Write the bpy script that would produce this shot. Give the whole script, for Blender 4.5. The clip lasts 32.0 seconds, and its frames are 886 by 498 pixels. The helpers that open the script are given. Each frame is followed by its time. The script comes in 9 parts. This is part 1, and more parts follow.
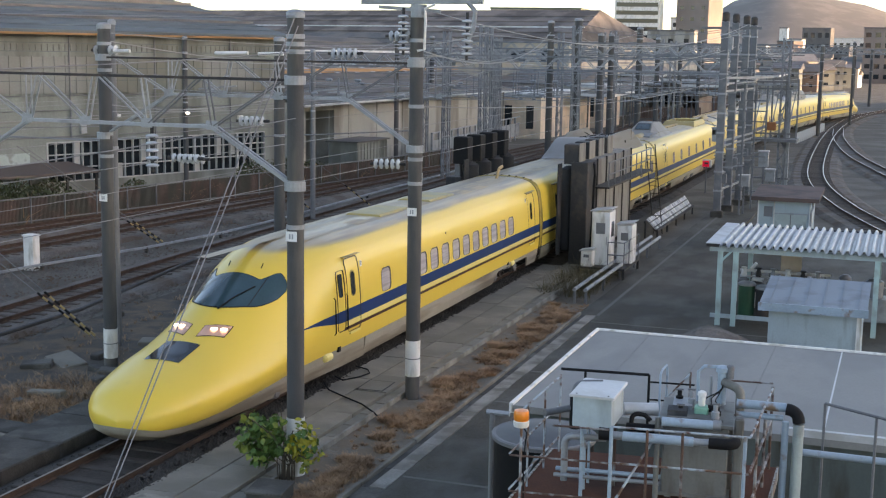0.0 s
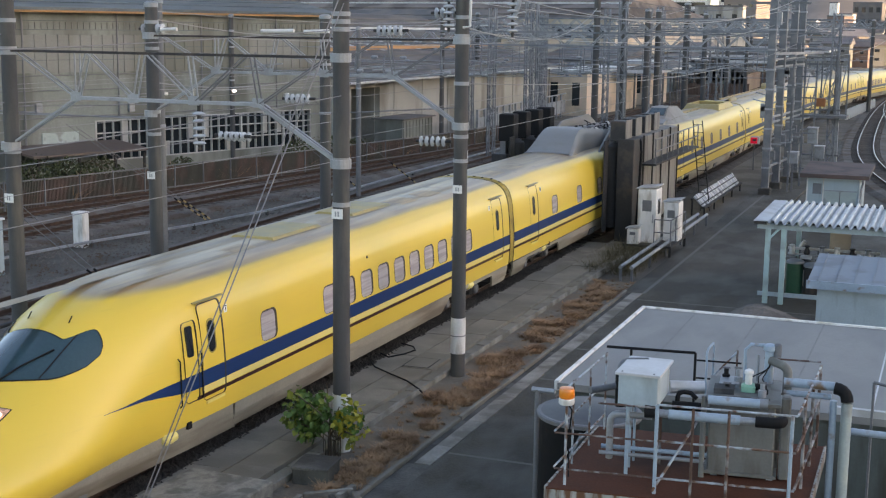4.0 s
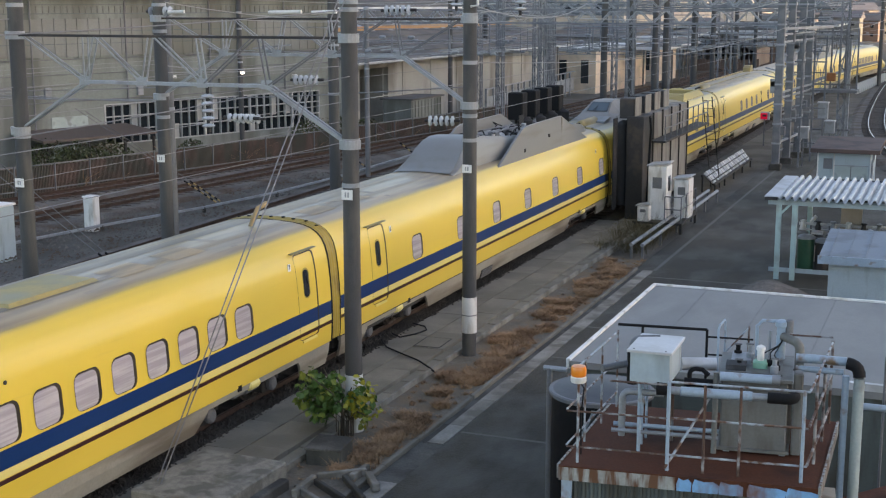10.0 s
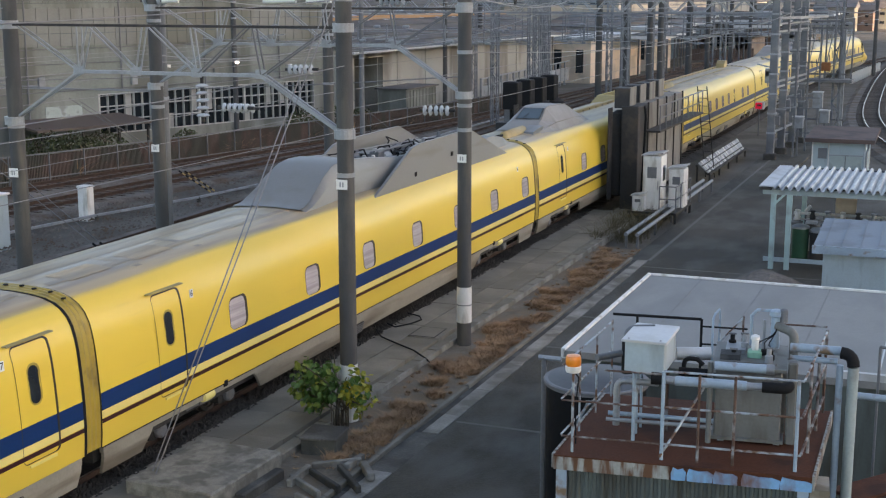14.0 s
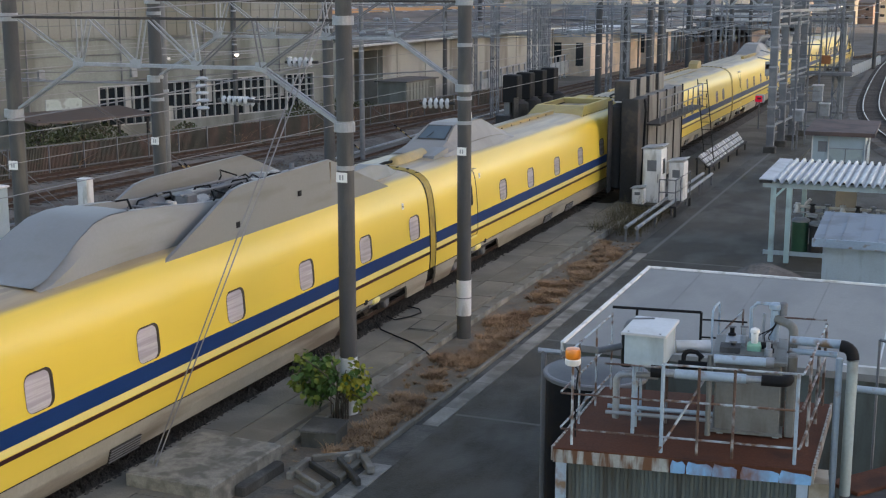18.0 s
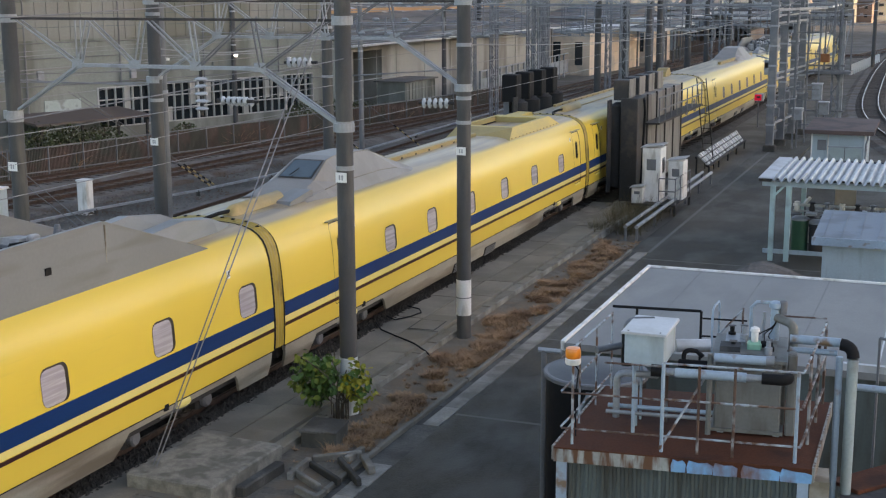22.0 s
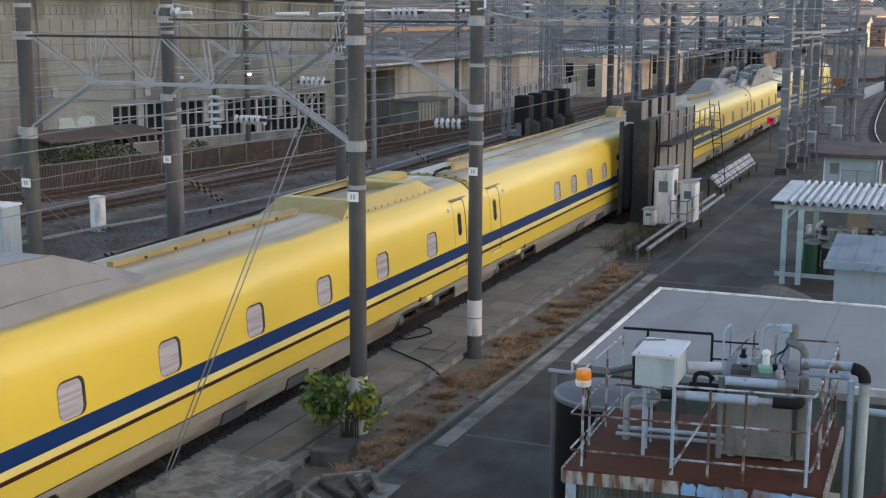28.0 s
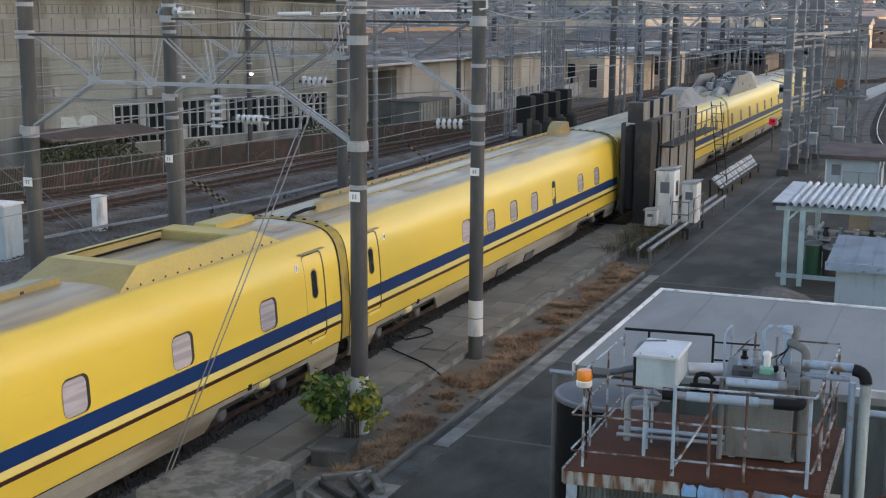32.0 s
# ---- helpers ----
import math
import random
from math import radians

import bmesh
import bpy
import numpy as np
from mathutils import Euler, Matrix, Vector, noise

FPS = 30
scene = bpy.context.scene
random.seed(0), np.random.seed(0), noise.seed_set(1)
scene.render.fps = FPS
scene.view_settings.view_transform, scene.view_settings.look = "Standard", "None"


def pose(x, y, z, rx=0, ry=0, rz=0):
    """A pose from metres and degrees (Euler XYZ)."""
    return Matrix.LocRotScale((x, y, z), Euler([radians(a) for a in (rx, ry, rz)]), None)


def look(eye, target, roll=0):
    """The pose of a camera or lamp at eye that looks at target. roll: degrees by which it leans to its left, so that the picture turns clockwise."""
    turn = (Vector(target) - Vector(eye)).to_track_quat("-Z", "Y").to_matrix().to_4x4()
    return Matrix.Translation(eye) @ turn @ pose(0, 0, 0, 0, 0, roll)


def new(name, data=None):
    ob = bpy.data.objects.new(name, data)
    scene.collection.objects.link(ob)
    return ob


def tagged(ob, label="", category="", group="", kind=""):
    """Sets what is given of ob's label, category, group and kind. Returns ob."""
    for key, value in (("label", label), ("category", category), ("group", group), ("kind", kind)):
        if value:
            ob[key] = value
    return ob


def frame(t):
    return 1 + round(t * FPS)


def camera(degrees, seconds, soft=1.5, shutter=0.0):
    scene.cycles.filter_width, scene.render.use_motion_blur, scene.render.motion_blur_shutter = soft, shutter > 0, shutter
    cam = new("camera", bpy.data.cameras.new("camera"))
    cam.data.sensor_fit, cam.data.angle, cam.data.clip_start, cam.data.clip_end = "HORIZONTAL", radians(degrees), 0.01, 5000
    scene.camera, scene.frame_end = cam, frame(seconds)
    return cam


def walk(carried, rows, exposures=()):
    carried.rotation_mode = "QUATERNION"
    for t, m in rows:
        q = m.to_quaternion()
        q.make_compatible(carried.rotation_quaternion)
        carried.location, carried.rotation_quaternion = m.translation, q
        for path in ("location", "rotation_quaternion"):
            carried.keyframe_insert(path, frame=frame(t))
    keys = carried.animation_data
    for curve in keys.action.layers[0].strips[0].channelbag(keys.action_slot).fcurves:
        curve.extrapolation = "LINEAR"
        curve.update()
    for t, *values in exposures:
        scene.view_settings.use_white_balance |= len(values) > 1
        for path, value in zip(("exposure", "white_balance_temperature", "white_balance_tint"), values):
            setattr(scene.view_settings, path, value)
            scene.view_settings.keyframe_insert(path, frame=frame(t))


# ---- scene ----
# The camera stands on one spot and is only turned by hand: seconds, turn to the left of the track, tilt down, lean.
EYE = (15.12, 0.0, 8.59)
TURNS = (
    (0, 19.46, 8.71, 0.96), (0.5, 19.85, 8.95, 0.97), (1, 20.19, 9.14, 0.93), (1.5, 20.42, 9.24, 0.89), (2, 20.67, 9.34, 0.88),
    (2.5, 20.87, 9.44, 0.87), (3, 21.08, 9.53, 0.83), (3.5, 21.28, 9.63, 0.78), (5.5, 22.03, 9.99, 0.27), (6, 22.21, 10.05, 0.21),
    (6.5, 22.33, 10.13, 0.21), (7, 22.43, 10.22, 0.14), (7.5, 22.40, 10.30, -0.00), (8, 22.19, 10.36, -0.09), (8.5, 22.03, 10.43, -0.09),
    (9, 21.96, 10.51, -0.07), (9.5, 21.96, 10.58, -0.05), (10, 21.93, 10.63, -0.07), (10.5, 21.85, 10.70, -0.07),
    (11, 21.82, 10.77, -0.05), (11.5, 21.77, 10.82, -0.03), (12, 21.74, 10.89, -0.04), (12.5, 21.74, 10.93, -0.07),
    (13, 21.75, 10.99, -0.08), (13.5, 21.70, 11.04, -0.07), (14, 21.70, 11.08, -0.05), (14.5, 21.70, 11.13, -0.02),
    (16.5, 21.70, 11.32, 0.04), (17, 21.70, 11.34, -0.01), (17.5, 21.70, 11.37, -0.00), (18, 21.69, 11.39, -0.01),
    (18.5, 21.70, 11.42, -0.05), (19, 21.67, 11.45, -0.12), (19.5, 21.67, 11.46, -0.17), (20, 21.67, 11.46, -0.20),
    (20.5, 21.68, 11.48, -0.18), (21, 21.67, 11.49, -0.17), (21.5, 21.66, 11.47, -0.20), (22, 21.68, 11.40, -0.21),
    (22.5, 21.70, 11.33, -0.18), (23, 21.77, 11.28, -0.18), (23.5, 21.82, 11.27, -0.19), (24, 21.85, 11.21, -0.21),
    (24.5, 21.87, 11.10, -0.20), (25, 21.91, 10.90, -0.04), (25.5, 21.94, 10.74, 0.14), (27.5, 22.15, 10.52, 0.17),
    (28, 22.18, 10.52, 0.24), (28.5, 22.20, 10.52, 0.28), (29, 22.21, 10.51, 0.32), (29.5, 22.20, 10.51, 0.33),
    (30, 22.20, 10.52, 0.35), (30.5, 22.22, 10.52, 0.33), (31, 22.25, 10.51, 0.31), (31.5, 22.24, 10.52, 0.34),
    (32, 22.24, 10.51, 0.40),
)


def aim(turn, tilt, lean):
    a, b = radians(turn), radians(tilt)
    way = Vector((-math.sin(a) * math.cos(b), math.cos(a) * math.cos(b), -math.sin(b)))
    return look(EYE, Vector(EYE) + way, lean)


cam = camera(37.6, 32.0, 1.2)
walk(cam, [(t, aim(turn, tilt, lean)) for t, turn, tilt, lean in TURNS],
     [(0, 2.28, 8150, 18), (32, 2.21, 8150, 18)])

# Where the joint behind the leading car stands along the track, every half second.
JOINT = (
    49.67, 48.50, 47.32, 46.16, 44.99, 43.83, 42.68, 41.52, 40.37, 39.21, 38.05, 36.89, 35.73, 34.57, 33.41, 32.26,
    31.12, 30.00, 28.88, 27.76, 26.65, 25.54, 24.43, 23.31, 22.19, 21.05, 19.91, 18.74, 17.56, 16.36, 15.14, 13.92,
    12.71, 11.50, 10.32, 9.16, 8.02, 6.89, 5.78, 4.66, 3.54, 2.43, 1.33, 0.24, -0.84, -1.92, -2.99, -4.05, -5.13,
    -6.21, -7.32, -8.44, -9.58, -10.74, -11.90, -13.07, -14.22, -15.36, -16.49, -17.62, -18.73, -19.84, -20.96, -22.07,
    -23.18,
)

# ---- light: late afternoon, the yard lies in open shade, a low sun reaches the town behind ----
SUN_TURN, SUN_HEIGHT = 84.0, 7.0


def daylight():
    world = bpy.data.worlds.new("sky")
    scene.world = world
    world.use_nodes = True
    nt = world.node_tree
    sky = nt.nodes.new("ShaderNodeTexSky")
    sky.sky_type = "NISHITA"
    sky.sun_disc = False
    sky.sun_elevation, sky.sun_rotation = radians(SUN_HEIGHT), radians(SUN_TURN)
    sky.altitude, sky.air_density, sky.dust_density, sky.ozone_density = 0, 0.6, 0.7, 1.0
    bg = nt.nodes["Background"]
    nt.links.new(sky.outputs[0], bg.inputs[0])
    bg.inputs[1].default_value = 0.15
    sun = bpy.data.lights.new("sun", "SUN")
    sun.energy, sun.angle, sun.color = 2.0, radians(0.6), (1.0, 0.79, 0.58)
    a, b = radians(SUN_TURN), radians(SUN_HEIGHT)
    way = Vector((math.sin(a) * math.cos(b), math.cos(a) * math.cos(b), math.sin(b)))
    ob = new("sun", sun)
    ob.matrix_world = look(way * 300, (0, 0, 0))


daylight()

# ---- materials ----
def material(name, color, rough=0.6, metal=0.0, spread=0.25, scale=3.0, fine=40.0, bump=0.15, second=None, amount=0.0, patch=1.2,
             streak=None, coat=0.0, vary=0.0, spec=0.5):
    """A surface with grain at two scales; second: the colour of stains, amount: how far they reach, patch: their size.
    streak: stretches the stains along z. vary: how far single pieces differ."""
    m = bpy.data.materials.new(name)
    m.use_nodes = True
    nt = m.node_tree
    N, L = nt.nodes, nt.links
    p = N["Principled BSDF"]
    geo = N.new("ShaderNodeTexCoord")
    at = geo.outputs["Object"]
    if vary:
        own = N.new("ShaderNodeObjectInfo")
        far = N.new("ShaderNodeMath")
        far.operation = "MULTIPLY"
        far.inputs[1].default_value = 60.0
        L.new(own.outputs["Random"], far.inputs[0])
        add = N.new("ShaderNodeVectorMath")
        L.new(at, add.inputs[0])
        L.new(far.outputs[0], add.inputs[1])
        at = add.outputs[0]

    def cloud(size, detail=4.0, way=None):
        n = N.new("ShaderNodeTexNoise")
        n.inputs["Scale"].default_value, n.inputs["Detail"].default_value = size, detail
        L.new(way or at, n.inputs["Vector"])
        return n.outputs["Fac"]

    def ramp(fac, lo, hi, a=0.0, b=1.0):
        r = N.new("ShaderNodeMapRange")
        r.inputs[1].default_value, r.inputs[2].default_value, r.inputs[3].default_value, r.inputs[4].default_value = lo, hi, a, b
        L.new(fac, r.inputs[0])
        return r.outputs[0]

    def blend(fac, a, b, how="MIX"):
        n = N.new("ShaderNodeMix")
        n.data_type, n.blend_type = "RGBA", how
        for slot, v in ((0, fac), (6, a), (7, b)):
            if isinstance(v, bpy.types.NodeSocket):
                L.new(v, n.inputs[slot])
            else:
                n.inputs[slot].default_value = v if slot == 0 else (*v, 1)
        return n.outputs[2]

    big, small = cloud(scale), cloud(fine, 2.0)
    c = blend(ramp(big, 0.25, 0.75), [v * (1 - spread) for v in color], [min(1, v * (1 + spread)) for v in color])
    g = ramp(small, 0.25, 0.75, 1 - spread * 0.6, 1 + spread * 0.6)
    grey = N.new("ShaderNodeCombineColor")
    for k in range(3):
        L.new(g, grey.inputs[k])
    c = blend(1.0, c, grey.outputs[0], "MULTIPLY")
    if second:
        way = None
        if streak:
            mp = N.new("ShaderNodeMapping")
            mp.inputs["Scale"].default_value = streak
            L.new(at, mp.inputs["Vector"])
            way = mp.outputs[0]
        st = cloud(patch, 6.0, way)
        c = blend(ramp(st, 0.62 - amount * 0.5, 0.74 - amount * 0.4), c, second)
    if vary:
        info = N.new("ShaderNodeObjectInfo")
        v = ramp(info.outputs["Random"], 0, 1, 1 - vary, 1 + vary)
        gr = N.new("ShaderNodeCombineColor")
        for k in range(3):
            L.new(v, gr.inputs[k])
        c = blend(1.0, c, gr.outputs[0], "MULTIPLY")
    L.new(c, p.inputs["Base Color"])
    dr = 0.08 * min(1.0, spread * 5)
    L.new(ramp(big, 0.3, 0.7, max(0, rough - dr), min(1, rough + dr)), p.inputs["Roughness"])
    p.inputs["Metallic"].default_value = metal
    p.inputs["Specular IOR Level"].default_value = spec
    p.inputs["Coat Weight"].default_value = coat
    p.inputs["Coat Roughness"].default_value = 0.12
    if bump:
        b = N.new("ShaderNodeBump")
        b.inputs["Strength"].default_value, b.inputs["Distance"].default_value = bump, 0.02
        L.new(small, b.inputs["Height"])
        L.new(b.outputs[0], p.inputs["Normal"])
    return m


def glow(name, color, strength):
    m = bpy.data.materials.new(name)
    m.use_nodes = True
    p = m.node_tree.nodes["Principled BSDF"]
    p.inputs["Base Color"].default_value = (*color, 1)
    p.inputs["Emission Color"].default_value = (*color, 1)
    p.inputs["Emission Strength"].default_value = strength
    return m


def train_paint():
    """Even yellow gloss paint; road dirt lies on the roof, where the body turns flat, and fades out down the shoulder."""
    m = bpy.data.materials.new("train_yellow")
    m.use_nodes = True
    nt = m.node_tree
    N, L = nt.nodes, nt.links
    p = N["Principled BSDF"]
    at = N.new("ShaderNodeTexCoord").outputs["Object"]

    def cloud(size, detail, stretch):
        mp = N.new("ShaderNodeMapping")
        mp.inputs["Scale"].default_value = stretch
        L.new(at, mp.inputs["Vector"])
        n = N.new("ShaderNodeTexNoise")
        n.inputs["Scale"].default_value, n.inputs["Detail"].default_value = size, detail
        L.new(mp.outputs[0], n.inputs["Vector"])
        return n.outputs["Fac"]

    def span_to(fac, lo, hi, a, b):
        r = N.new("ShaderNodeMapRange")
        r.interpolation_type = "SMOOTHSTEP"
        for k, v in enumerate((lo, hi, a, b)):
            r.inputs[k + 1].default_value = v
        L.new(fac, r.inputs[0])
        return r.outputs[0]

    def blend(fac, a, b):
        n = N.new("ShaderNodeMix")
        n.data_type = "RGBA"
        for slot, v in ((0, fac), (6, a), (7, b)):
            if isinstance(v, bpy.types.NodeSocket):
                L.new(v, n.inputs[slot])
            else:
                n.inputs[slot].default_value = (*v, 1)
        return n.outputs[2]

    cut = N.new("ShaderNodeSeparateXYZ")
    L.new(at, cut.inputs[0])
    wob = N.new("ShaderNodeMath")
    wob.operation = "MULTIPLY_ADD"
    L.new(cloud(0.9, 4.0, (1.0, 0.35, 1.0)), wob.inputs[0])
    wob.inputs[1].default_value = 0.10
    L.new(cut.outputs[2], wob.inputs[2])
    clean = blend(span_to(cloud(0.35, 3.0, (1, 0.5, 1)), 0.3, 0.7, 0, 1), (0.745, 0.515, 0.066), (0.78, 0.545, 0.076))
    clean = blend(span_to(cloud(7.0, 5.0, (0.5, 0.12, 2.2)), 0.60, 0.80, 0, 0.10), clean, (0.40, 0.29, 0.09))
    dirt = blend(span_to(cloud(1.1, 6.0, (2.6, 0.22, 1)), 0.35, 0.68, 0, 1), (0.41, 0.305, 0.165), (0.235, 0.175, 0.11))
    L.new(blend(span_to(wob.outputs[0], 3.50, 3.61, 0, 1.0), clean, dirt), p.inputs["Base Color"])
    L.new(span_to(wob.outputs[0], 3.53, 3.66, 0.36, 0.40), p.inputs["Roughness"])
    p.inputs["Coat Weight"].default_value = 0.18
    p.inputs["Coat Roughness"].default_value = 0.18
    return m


M = {
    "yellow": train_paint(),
    "roofcream": material("train_roof", (0.44, 0.30, 0.145), 0.42, 0, 0.10, 0.5, 14, 0.02, (0.27, 0.185, 0.095), 0.40, 0.7, (2.6, 0.2, 1), spec=0.22),
    "blue": material("train_blue", (0.004, 0.032, 0.120), 0.4, 0, 0.06, 1, 20, 0.0, spec=0.25),
    "maroon": material("train_thin_line", (0.045, 0.012, 0.014), 0.4, 0, 0.06, 1, 20, 0.0, spec=0.25),
    "pale": material("train_pale_line", (0.80, 0.66, 0.22), 0.3, 0, 0.05, 1, 20, 0.0),
    "skirt": material("train_skirt", (0.30, 0.275, 0.225), 0.6, 0, 0.12, 1.2, 18, 0.04, (0.17, 0.14, 0.105), 0.27, 0.9, (0.6, 0.25, 2), spec=0.3),
    "panto": material("pantograph_shield", (0.205, 0.207, 0.203), 0.45, 0, 0.06, 0.6, 16, 0.0, (0.175, 0.17, 0.155), 0.30, 1.1, (1, 0.3, 2.2)),
    "bellows": material("gangway_mustard", (0.36, 0.25, 0.04), 0.5, 0, 0.10, 2, 25, 0.05, (0.20, 0.14, 0.035), 0.16, 2.0),
    "dark": material("underframe_dark", (0.035, 0.032, 0.03), 0.7, 0.2, 0.3, 3, 30, 0.3),
    "black": material("black_rubber", (0.010, 0.010, 0.011), 0.75, 0, 0.2, 4, 40, 0.1, spec=0.2),
    "steel": material("dull_steel", (0.30, 0.30, 0.31), 0.4, 0.8, 0.2, 3, 40, 0.1),
    "blind": material("window_blind", (0.52, 0.47, 0.48), 0.18, 0, 0.06, 2, 24, 0.0, (0.40, 0.355, 0.37), 0.42, 1.6, (0.2, 0.35, 11), coat=0.5),
    "darkglass": material("dark_glass", (0.02, 0.026, 0.032), 0.06, 0, 0.05, 2, 20, 0.0, coat=0.3),
    "concrete_pole": material("concrete_pole", (0.060, 0.061, 0.063), 0.8, 0, 0.18, 1.4, 45, 0.2, (0.10, 0.095, 0.085), 0.25, 1.4, (2, 2, 0.4)),
    "concrete": material("old_concrete", (0.215, 0.197, 0.163), 0.9, 0, 0.16, 1.2, 26, 0.6, (0.165, 0.15, 0.122), 0.36, 0.7, vary=0.035),
    "concrete_dark": material("stained_concrete", (0.095, 0.09, 0.08), 0.9, 0, 0.35, 1.6, 22, 0.6, (0.05, 0.046, 0.04), 0.44, 1.2, vary=0.16),
    "kerb": material("kerb_concrete", (0.275, 0.26, 0.23), 0.9, 0, 0.26, 2, 24, 0.5, (0.16, 0.145, 0.12), 0.34, 1.4, vary=0.03),
    "asphalt": material("asphalt", (0.062, 0.057, 0.045), 0.78, 0, 0.45, 0.7, 26, 0.8, (0.10, 0.096, 0.084), 0.36, 0.8, (1, 0.5, 1), spec=0.34),
    "ballast": material("ballast", (0.125, 0.11, 0.097), 0.95, 0, 0.45, 0.8, 14, 1.0, (0.09, 0.06, 0.04), 0.3, 0.6),
    "ground": material("yard_ground", (0.12, 0.11, 0.095), 0.95, 0, 0.35, 0.25, 9, 0.8, (0.08, 0.07, 0.055), 0.4, 0.3),
    "rust": material("rusty_rail", (0.075, 0.043, 0.03), 0.8, 0.2, 0.35, 2, 30, 0.3, (0.05, 0.03, 0.02), 0.3, 2),
    "railtop": material("rail_head", (0.55, 0.52, 0.48), 0.3, 0.85, 0.15, 2, 30, 0.05),
    "sleeper": material("sleeper", (0.10, 0.08, 0.065), 0.9, 0, 0.3, 3, 25, 0.4, vary=0.25),
    "galv": material("galvanised_steel", (0.31, 0.33, 0.35), 0.5, 0.35, 0.18, 2, 30, 0.08, (0.24, 0.25, 0.26), 0.3, 2.0),
    "galvdark": material("weathered_steel", (0.16, 0.163, 0.17), 0.65, 0.2, 0.2, 2, 30, 0.1),
    "porcelain": material("insulator_porcelain", (0.44, 0.47, 0.50), 0.2, 0, 0.08, 4, 30, 0.0, coat=0.4),
    "white": material("white_paint", (0.72, 0.71, 0.68), 0.5, 0, 0.1, 1.5, 25, 0.05, (0.45, 0.43, 0.38), 0.2, 1.6, (2, 2, 0.5)),
    "plate": material("white_plate", (0.75, 0.75, 0.74), 0.4, 0, 0.05, 3, 30, 0.0),
    "bluewhite": material("pale_blue_paint", (0.36, 0.44, 0.47), 0.5, 0, 0.08, 1.5, 25, 0.05, (0.28, 0.33, 0.34), 0.15, 1.5, (2, 2, 0.5)),
    "pipeblue": material("pipe_pale_blue", (0.29, 0.375, 0.45), 0.45, 0, 0.12, 2, 25, 0.05, (0.20, 0.13, 0.08), 0.10, 4),
    "skyblue": material("flaking_blue_paint", (0.15, 0.35, 0.56), 0.6, 0, 0.14, 2, 25, 0.1, (0.17, 0.065, 0.03), 0.24, 2.6, (1, 1, 0.5)),
    "rustroof": material("rusted_sheet", (0.098, 0.034, 0.018), 0.85, 0, 0.3, 1.2, 30, 0.25, (0.06, 0.026, 0.018), 0.24, 1.2, spec=0.2),
    "rustwhite": material("rusting_handrail", (0.36, 0.42, 0.46), 0.55, 0.1, 0.15, 3, 30, 0.1, (0.12, 0.06, 0.035), 0.38, 5.5),
    "flatroof": material("coated_flat_roof", (0.225, 0.222, 0.212), 0.6, 0, 0.10, 0.6, 22, 0.06, (0.185, 0.183, 0.178), 0.34, 0.9, (1, 0.4, 1)),
    "corr": material("corrugated_roof", (0.52, 0.53, 0.54), 0.4, 0.15, 0.1, 1, 20, 0.04, (0.42, 0.42, 0.41), 0.25, 1.4),
    "greywall": material("ribbed_grey_green_wall", (0.085, 0.105, 0.10), 0.6, 0, 0.12, 1, 20, 0.05, (0.055, 0.055, 0.045), 0.25, 1.2, (2, 2, 0.4)),
    "beigewall": material("beige_factory_wall", (0.225, 0.245, 0.225), 0.8, 0, 0.18, 0.3, 9, 0.05, (0.145, 0.15, 0.135), 0.40, 0.5, (1, 1, 0.25), spec=0.2),
    "greenwall": material("grey_green_cladding", (0.205, 0.21, 0.195), 0.7, 0, 0.12, 0.3, 9, 0.05, (0.15, 0.15, 0.125), 0.3, 0.25, (1, 1, 0.25)),
    "tealroof": material("slate_teal_roof", (0.105, 0.125, 0.13), 0.7, 0, 0.2, 0.2, 6, 0.05, (0.075, 0.09, 0.095), 0.36, 0.3, (0.4, 2.0, 1)),
    "greyroof": material("dark_grey_roof", (0.135, 0.132, 0.132), 0.85, 0, 0.25, 0.3, 6, 0.05, (0.19, 0.17, 0.155), 0.30, 0.35, spec=0.15),
    "eave": material("orange_eave", (0.40, 0.22, 0.10), 0.6, 0, 0.15, 0.5, 10, 0.05),
    "fence": material("rusty_mesh_fence", (0.115, 0.075, 0.06), 0.85, 0, 0.4, 1.2, 26, 0.3, (0.075, 0.07, 0.055), 0.42, 1.1, (1, 1, 0.5)),
    "darktone": material("black_steel_and_shade_tone", (0.030, 0.029, 0.030), 0.65, 0.1, 0.3, 1.5, 20, 0.15, (0.07, 0.055, 0.045), 0.2, 1.5),
    # lit tone of the washer housing; its shaded panels take the black above
    "washerlit": material("washer_panel_lit_tone", (0.20, 0.185, 0.165), 0.65, 0, 0.15, 1.2, 20, 0.08, (0.12, 0.105, 0.09), 0.3, 1.2, (2, 2, 0.4)),
    "brush": material("wash_brush", (0.028, 0.027, 0.028), 0.95, 0, 0.3, 5, 60, 0.6),
    "orange": material("orange_lens", (0.80, 0.22, 0.02), 0.3, 0, 0.08, 3, 30, 0.0, coat=0.4),
    "green": material("dark_green_paint", (0.02, 0.09, 0.05), 0.5, 0, 0.15, 2, 25, 0.05),
    "brownroof": material("brown_shed_roof", (0.105, 0.08, 0.07), 0.7, 0, 0.2, 1, 20, 0.1),
    "leaf": material("vine_leaf", (0.060, 0.135, 0.024), 0.6, 0, 0.35, 2, 20, 0.0, (0.19, 0.22, 0.03), 0.28, 2.2),
    "bark": material("bark", (0.09, 0.07, 0.05), 0.9, 0, 0.3, 6, 40, 0.4),
    "drygrass": material("dry_grass", (0.40, 0.25, 0.145), 0.95, 0, 0.35, 2, 20, 0.2, (0.24, 0.14, 0.08), 0.34, 1.2),
    "greengrass": material("weeds", (0.095, 0.08, 0.04), 0.9, 0, 0.3, 2, 20, 0.2),
